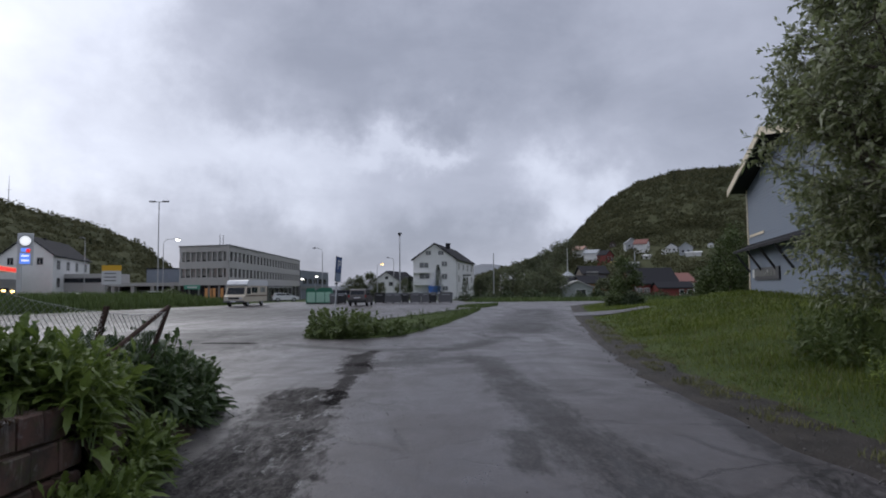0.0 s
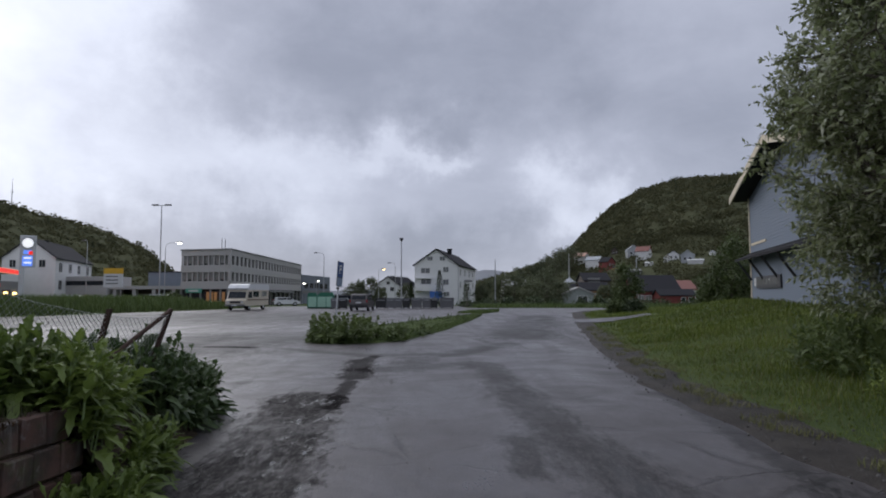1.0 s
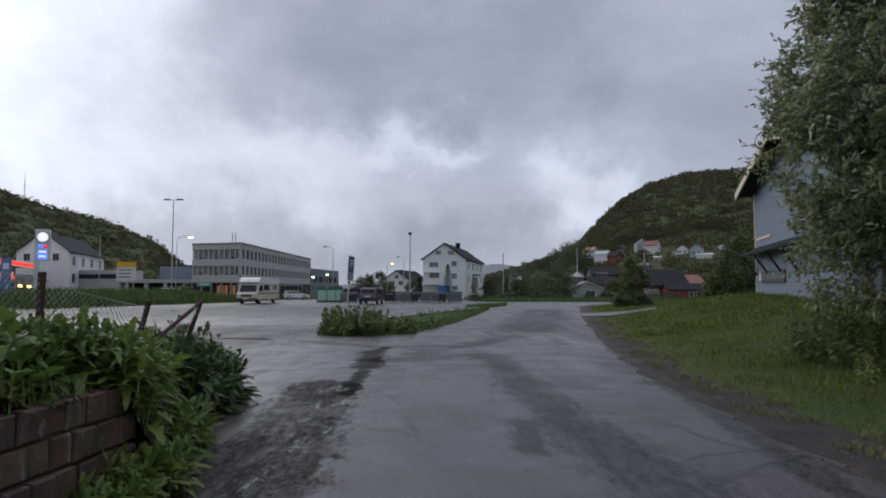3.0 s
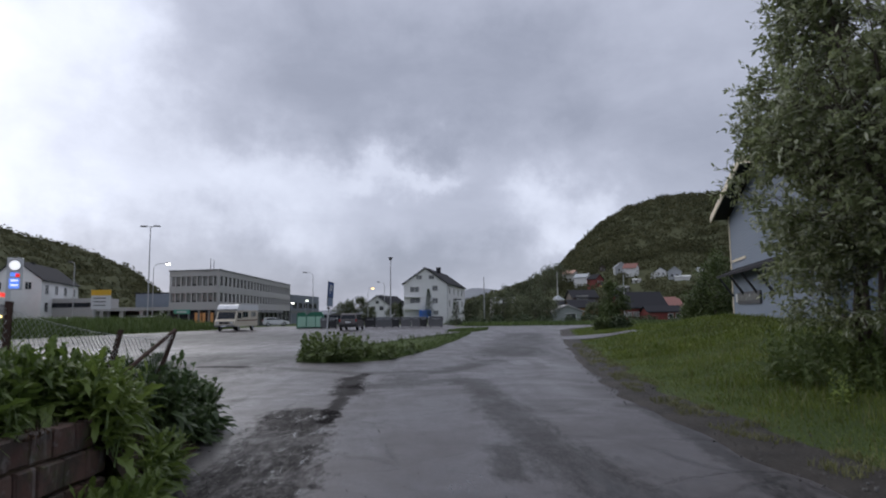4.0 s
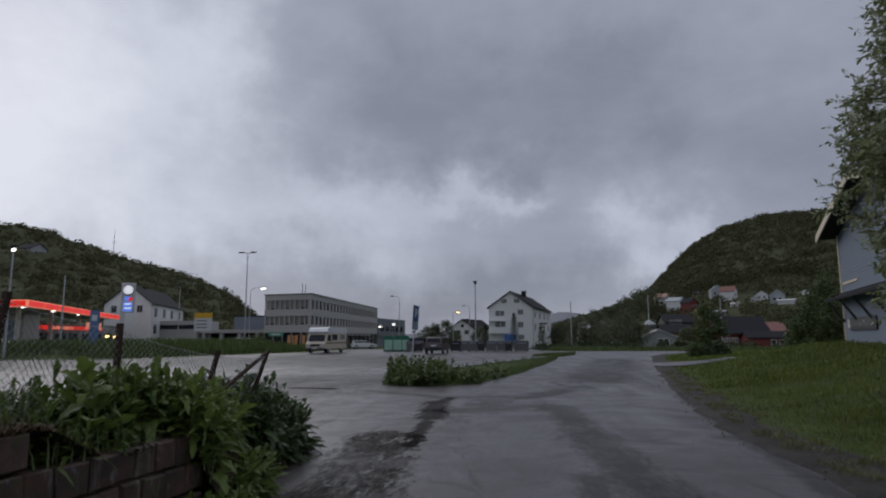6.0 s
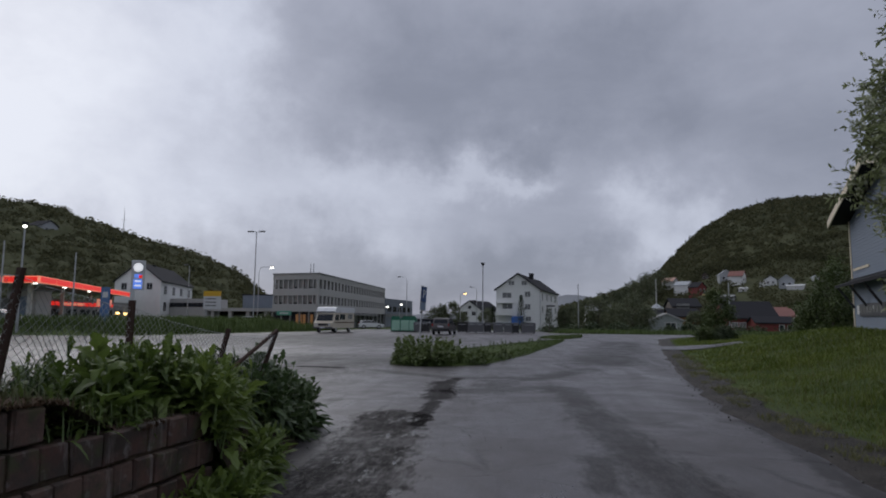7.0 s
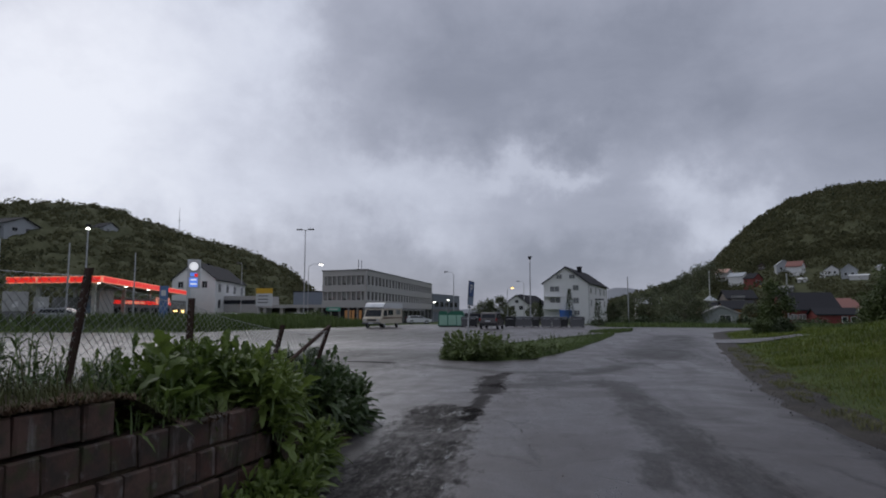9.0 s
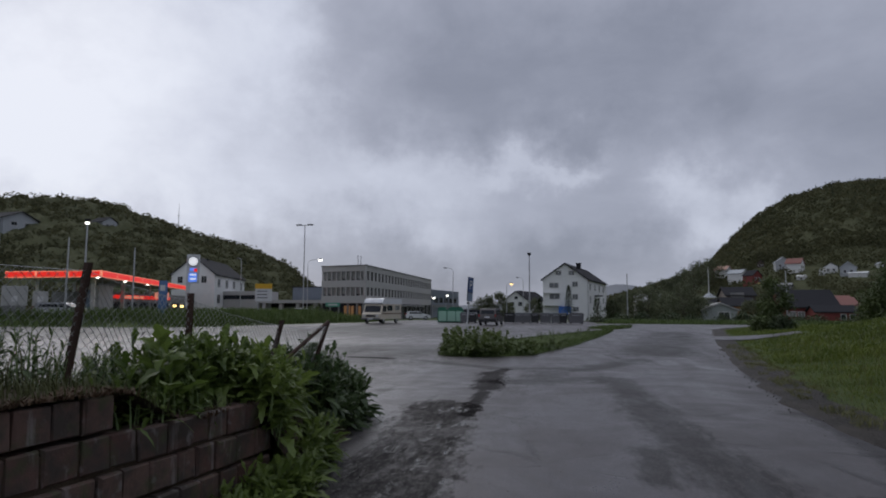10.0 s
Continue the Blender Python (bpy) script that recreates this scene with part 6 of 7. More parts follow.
# the bush and shrubs at the bend
tree(*on_land(1121, 52), 1.3, 3.7, 71, LEAF_TREE, label="dense green bushy tree at the bend of the road", leaves=5200, low=0.05, size=0.17)
tree(*on_land(1103, 50), 0.9, 0.95, 72, LEAF_TREE, "shrub", "low green shrub in rough grass", 1500, 0.05, 0.15)
tree(*on_land(1132, 49), 0.9, 1.0, 73, LEAF_DARK, "shrub", "low dark shrub in rough grass", 1500, 0.05, 0.15)
for i, (sx, y, r, h, mat) in enumerate(((1262, 44, 0.9, 1.5, LEAF_TREE), (1280, 43, 1.4, 2.6, LEAF_TREE), (1305, 42, 1.5, 4.2, LEAF_TREE), (1318, 46, 1.4, 5.6, LEAF_TREE), (1292, 47, 1.6, 3.4, LEAF_DARK), (1335, 43, 1.2, 3.0, LEAF_DARK))):
    tree(*on_land(sx, y), r, h, 80 + i, mat, "shrub", "tall green shrub beside a blue house", 2600, 0.04, 0.17)
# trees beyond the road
# paler copies of the near leaf colours, with distance haze mixed in
LEAF_HAZED = leafy("hazed_tree_leaves", (0.090, 0.105, 0.058), (0.180, 0.195, 0.110), 0.7, 0.4)
LEAF_HAZED_DARK = leafy("hazed_dark_leaves", (0.068, 0.082, 0.047), (0.140, 0.155, 0.088), 0.7, 0.4)
for i, (sx, y, r, h, mat) in enumerate(((958, 118, 2.6, 4.6, LEAF_TREE), (982, 112, 4.0, 5.6, LEAF_DARK), (1003, 115, 2.4, 4.4, LEAF_TREE), (905, 125, 2.2, 5.6, LEAF_TREE), (925, 122, 2.4, 6.0, LEAF_TREE),
                                       (938, 140, 2.4, 5.5, LEAF_DARK), (880, 150, 3.0, 5.2, LEAF_DARK), (868, 135, 1.8, 4.0, LEAF_DARK), (640, 150, 2.4, 4.6, LEAF_DARK), (655, 150, 2.2, 5.2, LEAF_DARK),
                                       (674, 152, 2.4, 6.2, LEAF_DARK), (690, 160, 1.8, 3.8, LEAF_TREE), (735, 150, 2.2, 4.5, LEAF_DARK), (1085, 118, 1.6, 3.4, LEAF_TREE),
                                       (1045, 190, 4.5, 8.0, LEAF_DARK), (1015, 190, 4.0, 8.5, LEAF_TREE), (1075, 185, 3.2, 7.0, LEAF_TREE), (1185, 165, 4.6, 7.0, LEAF_TREE), (1205, 170, 4.0, 6.5, LEAF_TREE),
                                       (1235, 165, 3.6, 5.0, LEAF_DARK), (1160, 180, 4.0, 6.0, LEAF_DARK), (960, 210, 4.5, 8.0, LEAF_DARK), (930, 230, 4.0, 7.5, LEAF_TREE), (1115, 175, 4.5, 8.5, LEAF_TREE))):
    x, y, z = on_land(sx, y)
    tree(x, y, min(z, -0.2), r, h, 100 + i, LEAF_HAZED if mat is LEAF_TREE else LEAF_HAZED_DARK, label="leafy green tree among the houses", leaves=2300, low=0.08, size=0.32)
tree(*on_land(842, 80), 0.5, 3.2, 165, LEAF_DARK, label="thin sapling on a small island", leaves=260, low=0.35, size=0.2)
# single trees that stand out on the hill's shoulder
for i, (a, e) in enumerate(((-7.6, 2.7), (-8.6, 3.0), (-9.2, 2.9), (-10.2, 3.7), (-11.0, 4.1), (-11.6, 4.3), (-12.4, 4.9), (-6.6, 2.1), (-5.6, 1.9), (-9.7, 3.3))):
    r = 285 + 9 * (i % 4)
    g = hill_height(RIDGE_RIGHT, a, r, NEAR_R, FAR_R)
    h = min(13.0, max(5.0, 1.6 + r * math.tan(radians(e - 0.35)) - g))
    q = at(a, r, g - 0.3)
    tree(q.x, q.y, q.z, h * 0.42, h, 170 + i, LEAF_HAZED_DARK, label="dark leafy tree on the hill's shoulder", leaves=1300, low=0.1, size=0.7)
# hedge along the far verge
for i in range(14):
    x = 4.5 + i * 3.0
    tree(x, 84 + (i * 37 % 5), -0.3, 1.6, 0.9 + 0.5 * ((i * 13) % 4) / 3, 140 + i, LEAF_DARK, "shrub", "low dark hedge shrub beyond the bend", 700, 0.03, 0.25)
tree(by_depth(330, 75), 75, 0.55, 1.6, 1.1, 160, LEAF_TREE, "shrub", "low shrub on the bank beyond the parking area", 900, 0.03, 0.22)


# ---- the planted bed with its block wall and fence ----
def wall_x(y):
    return -2.69 + 0.12 * (y - 3.1)


def front_x(y):
    """Where the planting ends towards the road."""
    return wall_x(y) if y < 5 else line([(5.0, -2.46), (7.0, -2.95), (9.0, -3.1), (12.0, -3.2)], y)


def bed_height(x, y):
    back = front_x(y) - x
    top = 1.14 if y < 3.5 else 1.14 - 0.28 * smooth((y - 3.45) / 0.7)
    top *= 1 - 0.75 * smooth((y - 5.1) / 3.6)
    side = 1 - smooth((back - 1.5) / 1.3)
    end = 1 - smooth((y - 7.6) / 1.6)
    front = smooth((back + 0.5 - 0.1) / 0.5) if y > 5.0 else 1.0
    return max(-0.25, top * side * end * front - 0.05 + 0.04 * noise.noise((x * 2, y * 2, 1)))


def make_bed():
    ys = np.arange(-3, 9.6, 0.15)
    bs = np.arange(0.06, 3.2, 0.14)
    vs, fs = [], []
    for y in ys:
        for j, b in enumerate(bs):
            x = front_x(y) - b + (0.45 * smooth((y - 4.95) / 0.3) if y > 4.9 else 0)
            vs.append((x, y, bed_height(x, y)))
    k = len(bs)
    fs = [(j * k + i, (j + 1) * k + i, (j + 1) * k + i + 1, j * k + i + 1) for j in range(len(ys) - 1) for i in range(k - 1)]
    tagged(sheet("planting_bed", vs, fs, SOIL), "raised bed of dark soil behind a block wall", "bed", kind="structure")


make_bed()


def block_material():
    m, n, b = material("weathered_block", 0.75)
    g = n.add("ShaderNodeNewGeometry")
    p = g.outputs["Position"]
    rnd = n.add("ShaderNodeObjectInfo").outputs["Random"]
    big, fine = n.noise(p, 4.0, 6.0, 0.65), n.noise(p, 45.0, 4.0, 0.7)
    base = n.mix(rnd, (0.074, 0.034, 0.026), (0.118, 0.072, 0.056))
    base = n.mix(n.ramp(big, (0.40, 0.0), (0.58, 0.9)), base, (0.040, 0.032, 0.026))
    moss = n.ramp(n.noise(p, 7.0, 5.0, 0.6), (0.52, 0.0), (0.68, 0.65))
    base = n.mix(moss, base, (0.05, 0.06, 0.022))
    base = n.mix(n.ramp(n.noise(p, 11.0, 3.0), (0.62, 0.0), (0.75, 0.5)), base, (0.20, 0.19, 0.18))
    runs = n.noise(n.add("ShaderNodeMapping", {"Vector": p, "Scale": (9.0, 9.0, 1.6)}).outputs[0], 1.0, 5.0, 0.65)
    base = n.mix(n.ramp(runs, (0.55, 0.0), (0.70, 0.6)), base, (0.27, 0.26, 0.25))
    n.put(b.inputs["Base Color"], base)
    bump(n, b, n.math("ADD", n.math("MULTIPLY", fine, 0.5), big), 0.6, 0.012)
    return m


def block_wall():
    rng = random.Random(7)
    w = tagged(new("retaining_wall", Shape().add([(wall_x(-3) - 0.22, -3, -0.1), (wall_x(5.0) - 0.22, 5.0, -0.1), (wall_x(5.0) - 0.22, 5.0, 0.80), (wall_x(-3) - 0.22, -3, 0.80),
                                                   (wall_x(-3) - 0.06, -3, -0.1), (wall_x(5.0) - 0.06, 5.0, -0.1), (wall_x(5.0) - 0.06, 5.0, 0.80), (wall_x(-3) - 0.06, -3, 0.80)],
                                                  [(0, 1, 2, 3), (7, 6, 5, 4), (3, 2, 6, 7), (1, 5, 6, 2), (0, 3, 7, 4)]).data("retaining_wall", SOIL)),
               "dark weathered concrete block retaining wall", "wall", kind="structure")
    mat = block_material()
    meshes = []
    for i in range(5):
        s = Shape()
        ring = [(-0.5, 0), (0.5, 0), (0.5, 1), (-0.5, 1)]
        j = lambda: rng.uniform(-0.012, 0.012)
        outer = [(-0.0 + j(), a + j() * 2, b + j() * 2) for a, b in ring]
        inner = [(0.016 + j() * 0.6, a * 0.90, 0.5 + (b - 0.5) * 0.88) for a, b in ring]
        backs = [(-0.2, a, b) for a, b in ring]
        s.add(backs + outer + inner, [(8, 9, 10, 11)] + [(4 + k, 4 + (k + 1) % 4, 8 + (k + 1) % 4, 8 + k) for k in range(4)] + [(k, (k + 1) % 4, 4 + (k + 1) % 4, 4 + k) for k in range(4)])
        meshes.append(s.data("block", mat))
    for course in range(5):
        z = -0.06 + course * 0.23
        y = -2.8 + (0.16 if course % 2 else 0.0)
        lim = 3.5 if course == 4 else 5.03
        while y < lim - 0.1:
            wd = rng.uniform(0.185, 0.26)
            ob = new("block", rng.choice(meshes))
            ob.parent = w
            slump = 0.0 if y < 3.3 or course < 3 else rng.uniform(-0.015, 0.0)
            ob.matrix_basis = Matrix.Translation((wall_x(y + wd / 2) + rng.uniform(-0.012, 0.018) - 0.018 * course, y + wd / 2, z + slump)) @ pose(0, 0, 0, 0, rng.uniform(-1.5, 2), -6.8 + rng.uniform(-2.5, 2.5)) @ Matrix.Diagonal((1, wd - 0.012, 0.205, 1))
            y += wd


def chain_fence():
    t = thing("fence", "sagging rusty chain-link fence on leaning posts", "fence", Matrix.Identity(4))
    posts = [((-3.75, 1.6, 1.0), (-3.70, 1.6, 2.02)), ((-3.62, 4.05, 0.75), (-3.46, 4.08, 1.93)), ((-3.37, 5.22, 0.55), (-3.34, 5.22, 1.73)), ((-3.36, 6.72, 0.6), (-3.17, 6.78, 1.46)), ((-3.36, 7.75, 0.3), (-3.04, 7.9, 1.43))]
    for a, b in posts:
        a, b = Vector(a), Vector(b)
        s = Shape()
        d = (b - a).normalized()
        side = Vector((0.019, 0, 0))
        fwd = Vector((0, 0.019, 0))
        s.add([a + side + fwd, a + side - fwd, a - side - fwd, a - side + fwd, b + side + fwd, b + side - fwd, b - side - fwd, b - side + fwd],
              [(3, 2, 1, 0), (4, 5, 6, 7), (0, 1, 5, 4), (1, 2, 6, 5), (2, 3, 7, 6), (3, 0, 4, 7)])
        s.add([a + side * 0.2 + fwd * 1.3, a + side * 1.3 + fwd * 1.3, b + side * 1.3 + fwd * 1.3, b + side * 0.2 + fwd * 1.3], [(0, 1, 2, 3)])
        part("post", s, RUST, t)
    part("brace", Shape().tube([(-3.04, 7.9, 1.42), (-3.22, 6.75, 0.92)], 0.024, 6), RUST, t)
    for (a0, b0), (a1, b1) in zip(posts, posts[1:]):
        a0, b0, a1, b1 = (Vector(q) for q in (a0, b0, a1, b1))
        lift = Vector((0, 0, 0.12))
        top0, top1, bot0, bot1 = b0 - lift * 0.5, b1 - lift * 0.5, a0 + lift, a1 + lift
        n = max(6, round((a1 - a0).length / 0.066))
        rows = 14
        def at_grid(u, w):
            p = (top0.lerp(top1, u)).lerp(bot0.lerp(bot1, u), w)
            sag = -0.03 * 4 * u * (1 - u) * (1 - w)
            return p + Vector((0.05 * noise.noise((u * 3, w * 2, a0.y)), 0, sag))
        s = Shape()
        for k in range(-rows, n):
            for dirn in (1, -1):
                pts = []
                for r in range(rows + 1):
                    c = (k + r) if dirn == 1 else (k + rows - r)
                    if 0 <= c <= n:
                        pts.append(at_grid(c / n, r / rows))
                if len(pts) > 1:
                    s.tube(pts, 0.0022, 3, False)
        part("wire_mesh", s, METAL, t, "thin grey chain-link wire")
        part("top_wire", Shape().tube([at_grid(i / 8, 0) for i in range(9)], 0.0025, 4), METAL, t)


chain_fence()

WEED = leafy("weed_leaves", (0.066, 0.108, 0.021), (0.178, 0.236, 0.058), 0.42, 0.42)
WEED_DARK = leafy("dark_weed_leaves", (0.034, 0.062, 0.022), (0.080, 0.118, 0.044), 0.42, 0.35)
WEED_BED = leafy("bed_weed_leaves", (0.048, 0.083, 0.017), (0.150, 0.202, 0.050), 0.42, 0.42)
STALK = painted("pale_green_stalk", (0.11, 0.16, 0.05), 0.6)
PALE = leafy("pale_leaves", (0.16, 0.22, 0.04), (0.28, 0.34, 0.09), 0.5, 0.3)


def weeds(name, spots, mat, seed, label, per=15, leaf=0.22, wide=0.055):
    """Upright leafy stems. Spots: x, y, z, height."""
    rng = np.random.default_rng(seed)
    base, az, el, ln, wd, dr = [], [], [], [], [], []
    stalks = Shape()
    for x, y, z, h in spots:
        lean = rng.normal(0, 0.14, 2)
        top = Vector((x + lean[0] * h, y + lean[1] * h, z + h))
        stalks.tube([(x, y, z - 0.05), (x + lean[0] * h * 0.4, y + lean[1] * h * 0.4, z + h * 0.5), top], [0.008, 0.006, 0.003], 4, False)
        turn = rng.uniform(0, 6.28)
        for k in range(per):
            u = (k + 0.6) / per
            base.append((x + lean[0] * h * u, y + lean[1] * h * u, z + h * u * 0.98))
            az.append(turn + k * 2.4 + rng.normal(0, 0.3))
            el.append(0.45 + 0.75 * u + rng.normal(0, 0.25))
            s = leaf * (1.2 - 0.65 * u) * rng.uniform(0.7, 1.25) * min(1.15, 0.45 + h)
            ln.append(s)
            wd.append(s * wide / 0.22 * rng.uniform(0.8, 1.3))
            dr.append(rng.uniform(0.15, 0.95))
    ob = broad_leaf_mesh(name, np.array(base), np.array(az), np.array(el), np.array(ln), np.array(wd), np.array(dr), mat, rng.normal(0, 0.35, len(base)))
    tagged(ob, label, "plants", kind="stuff")
    st = new("plant_stalks", stalks.data("plant_stalks", STALK))
    tagged(st, "thin pale stalks of " + label, "plants", kind="stuff")


GRASS_BED = leafy("withered_grass", (0.040, 0.040, 0.020), (0.085, 0.095, 0.036), 0.7)


def plant_bed():
    rng = np.random.default_rng(51)
    spots = []
    while len(spots) < 330:                       # on the bed
        y = rng.uniform(3.3, 7.2)
        x = front_x(y) - rng.uniform(0.30, 1.25) + (0.2 if y > 4.9 else 0.0)
        dense = smooth((y - 3.8) / 0.9)
        if rng.uniform() < dense:
            spots.append((x, y, bed_height(x, y), rng.uniform(0.18, 0.50) * (0.55 + 0.45 * dense) * (1 - 0.5 * smooth((y - 5.3) / 1.4)) * (1 + 0.35 * noise.noise((x * 2.2, y * 2.2, 5)))))
    weeds("weeds", spots, WEED_BED, 52, "broad-leaved green weeds crowding a raised bed", 10, 0.36, 0.060)
    spots = []
    while len(spots) < 14:                        # tall plants standing out of the rest
        y = rng.uniform(4.35, 5.8)
        x = front_x(y) - rng.uniform(0.25, 0.95)
        spots.append((x, y, bed_height(x, y), rng.uniform(0.40, 0.60)))
    weeds("weeds", spots, WEED, 65, "tall pale green weeds standing out of a raised bed", 9, 0.44, 0.070)
    spots = []
    while len(spots) < 90:                        # dark weeds by the fence
        y = rng.uniform(2.2, 4.6)
        x = wall_x(y) - rng.uniform(0.7, 1.5)
        spots.append((x, y, bed_height(x, y), rng.uniform(0.25, 0.5)))
    weeds("weeds", spots, WEED_DARK, 62, "dark weeds along a chain-link fence", 14, 0.20, 0.03)
    spots = []
    while len(spots) < 110:                       # over the broken end of the wall
        y = rng.uniform(4.9, 6.1)
        x = front_x(y) + rng.uniform(-0.55, 0.12)
        spots.append((x, y, max(0.0, bed_height(x, y)), rng.uniform(0.25, 0.5)))
    weeds("weeds", spots, WEED, 64, "green weeds hanging over the end of a block wall", 10, 0.34, 0.058)
    spots = []
    while len(spots) < 300:                       # at the foot of the wall
        y = rng.uniform(4.1, 6.7)
        x = front_x(y) + rng.uniform(0.05, 0.40) * smooth((y - 3.3) / 1.2) + (rng.uniform(-0.25, 0.05) if y > 5.1 else 0)
        spots.append((x, y, 0.0 if x > front_x(y) + 0.02 else max(0, bed_height(x, y)), rng.uniform(0.18, 0.46) * (0.5 + 0.5 * smooth((y - 4.1) / 1.2))))
    weeds("weeds", spots, WEED, 53, "lush green weeds at the foot of a block wall", 9, 0.36, 0.056)
    spots = []
    while len(spots) < 210:                       # the dark clump at the end
        a, r = rng.uniform(0, 6.283), rng.uniform(0, 1) ** 0.5
        x, y = -3.42 + 0.64 * r * math.cos(a), 8.2 + 1.5 * r * math.sin(a)
        spots.append((x, y, max(0, bed_height(x, y)), (0.93 - 0.42 * r * r) * rng.uniform(0.75, 1.12)))
    weeds("weeds", spots, WEED_DARK, 54, "tall dark leafy clump at the end of a fence", 12, 0.32, 0.072)
    sp = scatter(5200, (-4.4, -2.6), (1.5, 7.5), lambda x, y, c: 0.05 < wall_x(y) - x < 1.7, 55)
    blades("grass", [(x, y, bed_height(x, y) - 0.02) for x, y in sp], 0.13, GRASS_BED, 55, "short grass and moss on a raised bed", 1.1, 0.005)
    sp = scatter(800, (-4.6, -3.2), (2.0, 5.2), lambda x, y, c: 0.5 < wall_x(y) - x < 1.9, 56)
    blades("grass", [(x, y, bed_height(x, y) - 0.02) for x, y in sp], 0.34, GRASS_BED, 56, "tall grass along a chain-link fence", 0.9, 0.006)


plant_bed()
spots = [(wall_x(y) - random.Random(int(y * 1000)).uniform(0.08, 0.35), y, 0.80, 0.16 + 0.1 * (i % 3) / 2) for i, y in enumerate(np.arange(3.55, 4.5, 0.045))]
weeds("weeds", spots, WEED_BED, 67, "small weeds over the step of a block wall", 7, 0.26, 0.05)
DEAD = leafy("withered_brown_grass", (0.045, 0.026, 0.018), (0.11, 0.070, 0.038), 0.8, 0.1)
sp = scatter(3000, (-3.6, -2.3), (1.2, 5.0), lambda x, y, c: 0.03 < wall_x(y) - x < 0.40 and patchy(x, y, 3.0) > 0.0, 66)
blades("grass", [(x, y, bed_height(x, y) - 0.01) for x, y in sp], 0.038, DEAD, 66, "withered brown moss and grass along the top of a block wall", 2.2, 0.006)
undergrowth()


# ---- the island in the parking area ----
ISLAND = [(-4.3, 21.5), (-3.6, 20.9), (-2.3, 21.0), (-1.1, 22.0), (0.4, 28), (2.2, 38), (3.7, 48.5), (2.9, 48.0), (-0.6, 37.5), (-2.9, 30.5), (-4.7, 25.2)]


def in_poly(poly, x, y):
    c = False
    for (x0, y0), (x1, y1) in zip(poly, poly[1:] + poly[:1]):
        if (y0 > y) != (y1 > y) and x < (x1 - x0) * (y - y0) / (y1 - y0) + x0:
            c = not c
    return c


def mound(name, poly, h, label):
    cx, cy = sum(p[0] for p in poly) / len(poly), sum(p[1] for p in poly) / len(poly)
    fine = []
    for (x0, y0), (x1, y1) in zip(poly, poly[1:] + poly[:1]):
        for i in range(6):
            fine.append((x0 + (x1 - x0) * i / 6, y0 + (y1 - y0) * i / 6))
    vs, k = [], len(fine)
    for s, z in ((1.0, -0.03), (0.97, 0.06), (0.8, h * 0.7), (0.45, h)):
        vs += [(cx + (x - cx) * s + 0.05 * noise.noise((x * 2, y * 2, s)), cy + (y - cy) * s, z + 0.03 * noise.noise((x, y, 2))) for x, y in fine]
    vs.append((cx, cy, h))
    fs = [(r * k + i, r * k + (i + 1) % k, (r + 1) * k + (i + 1) % k, (r + 1) * k + i) for r in range(3) for i in range(k)] + [(3 * k + i, 3 * k + (i + 1) % k, 4 * k) for i in range(k)]
    tagged(sheet(name, vs, fs, GROUND), label, "island", kind="structure")


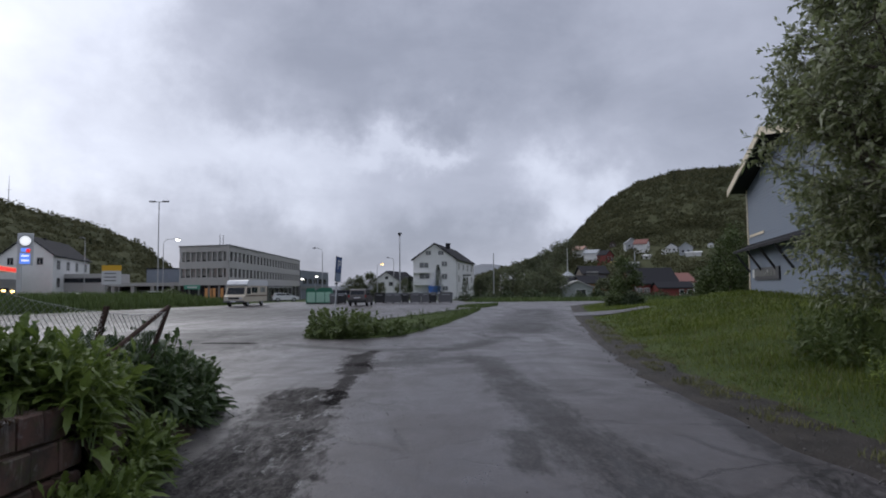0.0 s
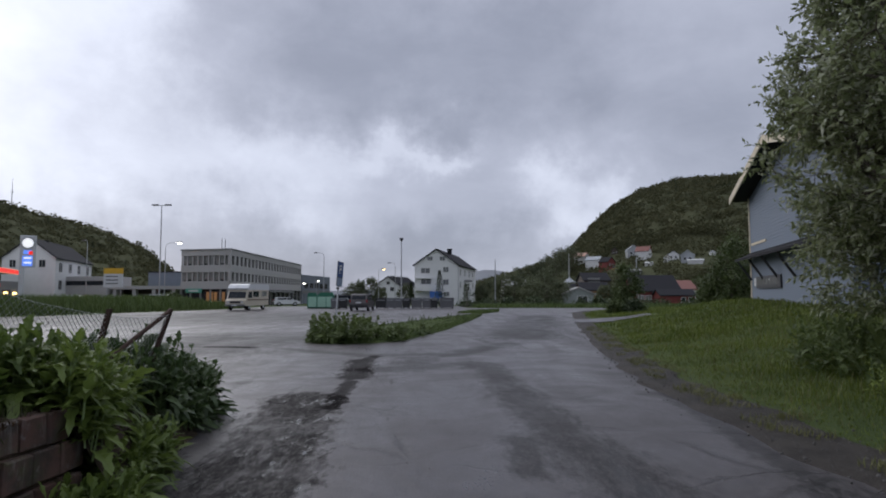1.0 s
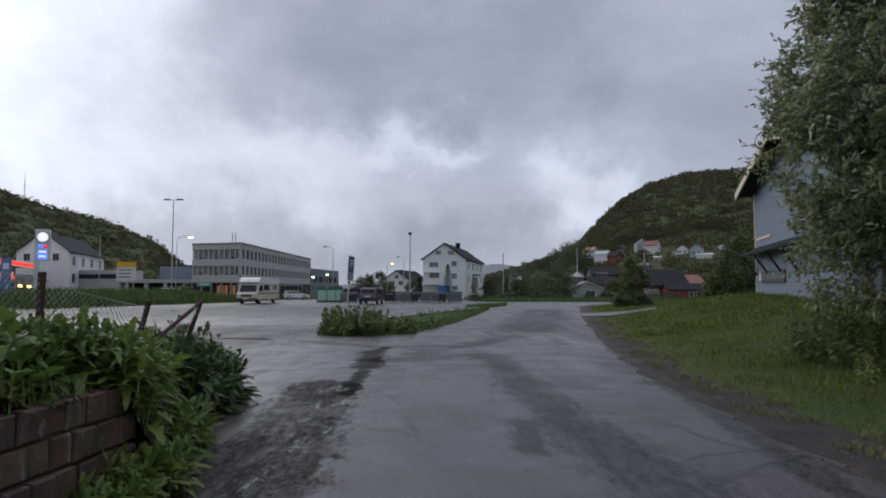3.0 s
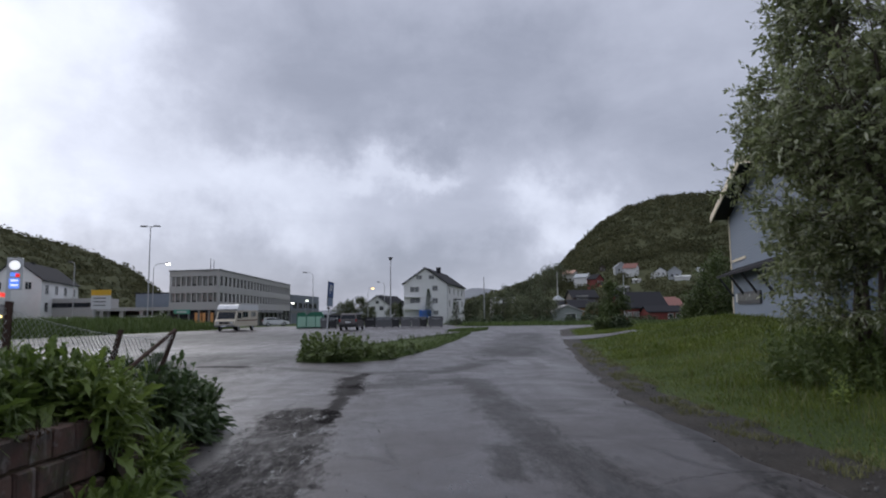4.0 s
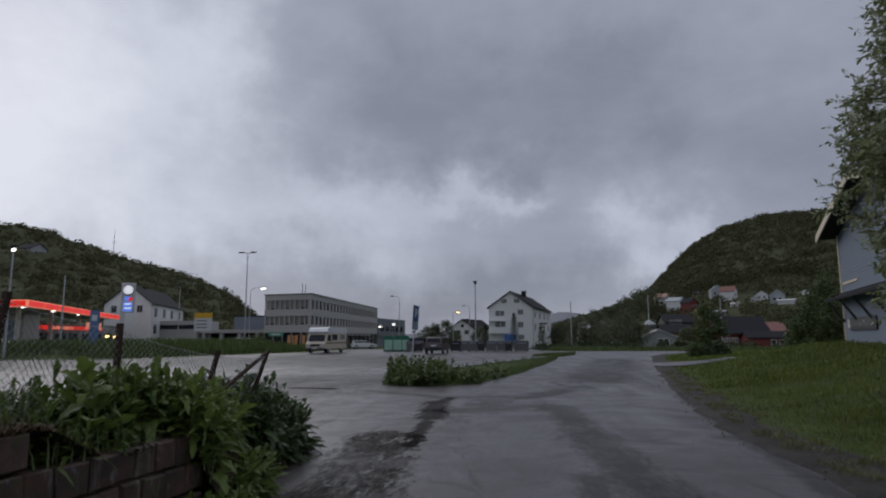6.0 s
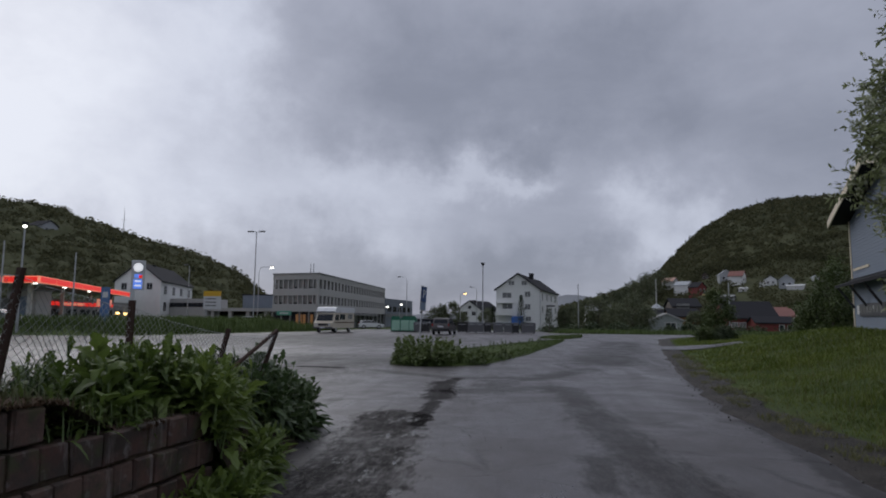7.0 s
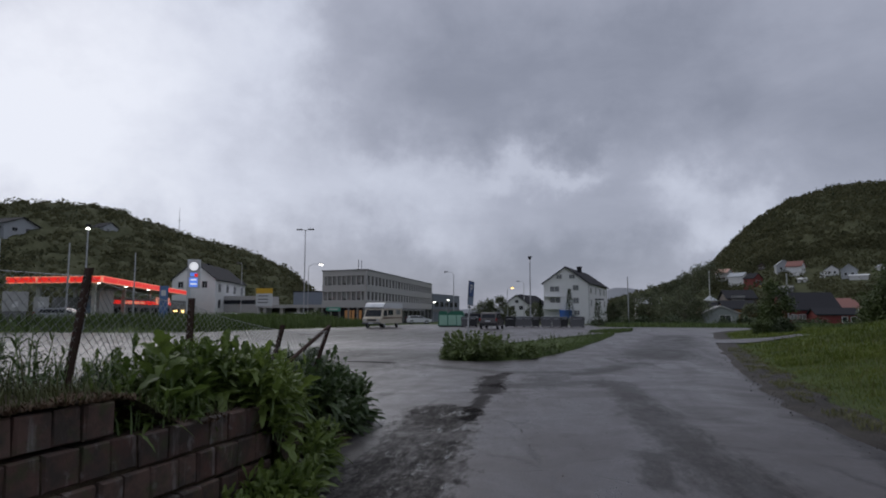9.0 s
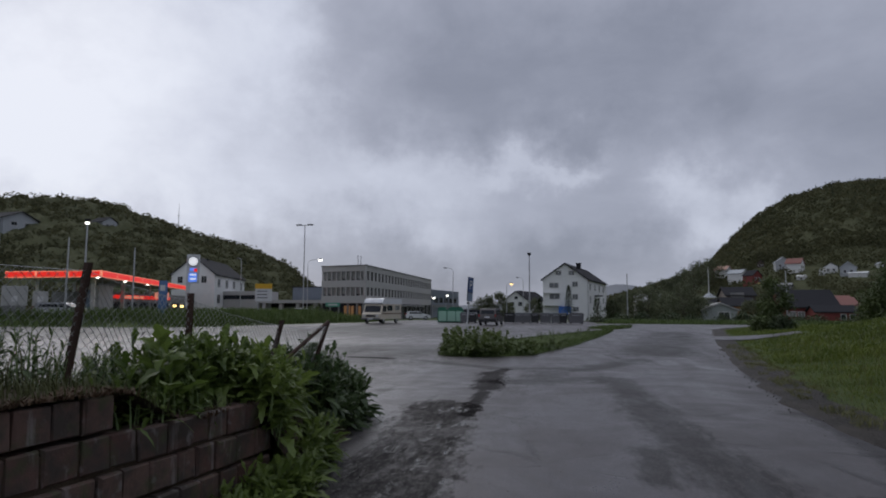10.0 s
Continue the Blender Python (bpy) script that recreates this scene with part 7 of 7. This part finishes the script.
def island():
    mound("traffic_island", ISLAND, 0.14, "low grassy island in the parking area")
    sp = scatter(13000, (-4.8, 3.8), (20.8, 48.6), lambda x, y, c: in_poly(ISLAND, x, y), 57, 1.2)
    blades("grass", [(x, y, 0.05) for x, y in sp], 0.13, GRASS_FAR, 57, "short rough grass on a traffic island", 0.8, 0.014)
    rng = np.random.default_rng(58)
    spots = []
    while len(spots) < 190:
        y = 21.0 + 5.0 * rng.uniform() ** 1.2
        x = rng.uniform(-4.7, 0.2)
        if in_poly(ISLAND, x, y):
            big = noise.noise((x * 1.1, y * 0.5, 8)) > -0.1
            spots.append((x, y, 0.05, rng.uniform(0.45, 0.85) * (1.0 if x < -2.2 and y < 25 else 0.55) * (1 if big else 0.5)))
    weeds("weeds", spots, UNDER, 59, "bushy broad-leaved weeds on a traffic island", 13, 0.30, 0.13)
    spots = []
    while len(spots) < 60:
        y = rng.uniform(26, 44)
        x = rng.uniform(-3, 3)
        if in_poly(ISLAND, x, y):
            spots.append((x, y, 0.05, rng.uniform(0.15, 0.36)))
    weeds("weeds", spots, LEAF_TREE, 60, "low weeds in island grass", 9, 0.26, 0.10)
    patch = [(2.0, 53), (4.2, 52), (5.8, 57), (6.4, 62), (3.4, 58)]
    mound("traffic_island", patch, 0.12, "small grassy island beside the road")
    sp = scatter(2500, (2, 6.5), (52, 62), lambda x, y, c: in_poly(patch, x, y), 63)
    blades("grass", [(x, y, 0.03) for x, y in sp], 0.18, GRASS_FAR, 63, "rough grass on a small island", 0.8, 0.03)


island()


def parking_sign():
    t = thing("parking_sign", "leaning blue parking sign on a steel post", "sign", Matrix.Translation((-3.72, 24.3, 0.0)) @ pose(0, 0, 0, 0, 6.5, 66))
    part("post", Shape().tube([(0, 0, -0.3), (0, 0, 2.75)], 0.03, 10), METAL, t)
    blue = painted("blue_sign_face", (0.035, 0.075, 0.20), 0.4)
    s = part("plate", Shape().box(-0.2, 0.2, -0.05, -0.03, 1.9, 2.85, c=0.0), GREY_PLASTIC, t)
    part("sign_face", Shape().box(-0.185, 0.185, -0.056, -0.051, 2.25, 2.83), blue, s, "blue sign face")
    part("lettering", Shape().box(-0.08, -0.03, -0.06, -0.0565, 2.38, 2.72).box(-0.03, 0.07, -0.06, -0.0565, 2.67, 2.72).box(-0.03, 0.07, -0.06, -0.0565, 2.52, 2.57).box(0.05, 0.09, -0.06, -0.0565, 2.55, 2.69), FRAME, s)
    part("sub_plate", Shape().box(-0.185, 0.185, -0.056, -0.051, 1.92, 2.22), painted("pale_blue_plate", (0.20, 0.25, 0.33), 0.4), s, "pale lower plate")
    part("clamp", Shape().box(-0.05, 0.05, -0.035, 0.05, 1.8, 1.86), DARK_METAL, t)


parking_sign()


def utility_cabinets():
    for az, d, w, h in ((45.0, 66, 1.9, 1.7), (43.35, 67.5, 1.2, 1.3)):
        p = at(az, d, 0)
        t = thing("utility_cabinet", "grey metal utility cabinet on a concrete foot", "cabinet", Matrix.Translation((p.x, p.y, 0.6)) @ pose(0, 0, 0, 0, 0, az))
        part("body", Shape().box(-w / 2, w / 2, -0.3, 0.3, 1.1, 1.1 + h, c=0.03), painted("grey_cabinet_paint", (0.40, 0.40, 0.38), 0.7, spec=0.2), t)
        part("foot", Shape().box(-w / 2 + 0.1, w / 2 - 0.1, -0.25, 0.25, -0.4, 1.1), CONCRETE_DARK, t)
        part("notice", Shape().box(-0.22, 0.22, -0.31, -0.3, 1.45, 1.95), FRAME, t)


utility_cabinets()
block_wall()
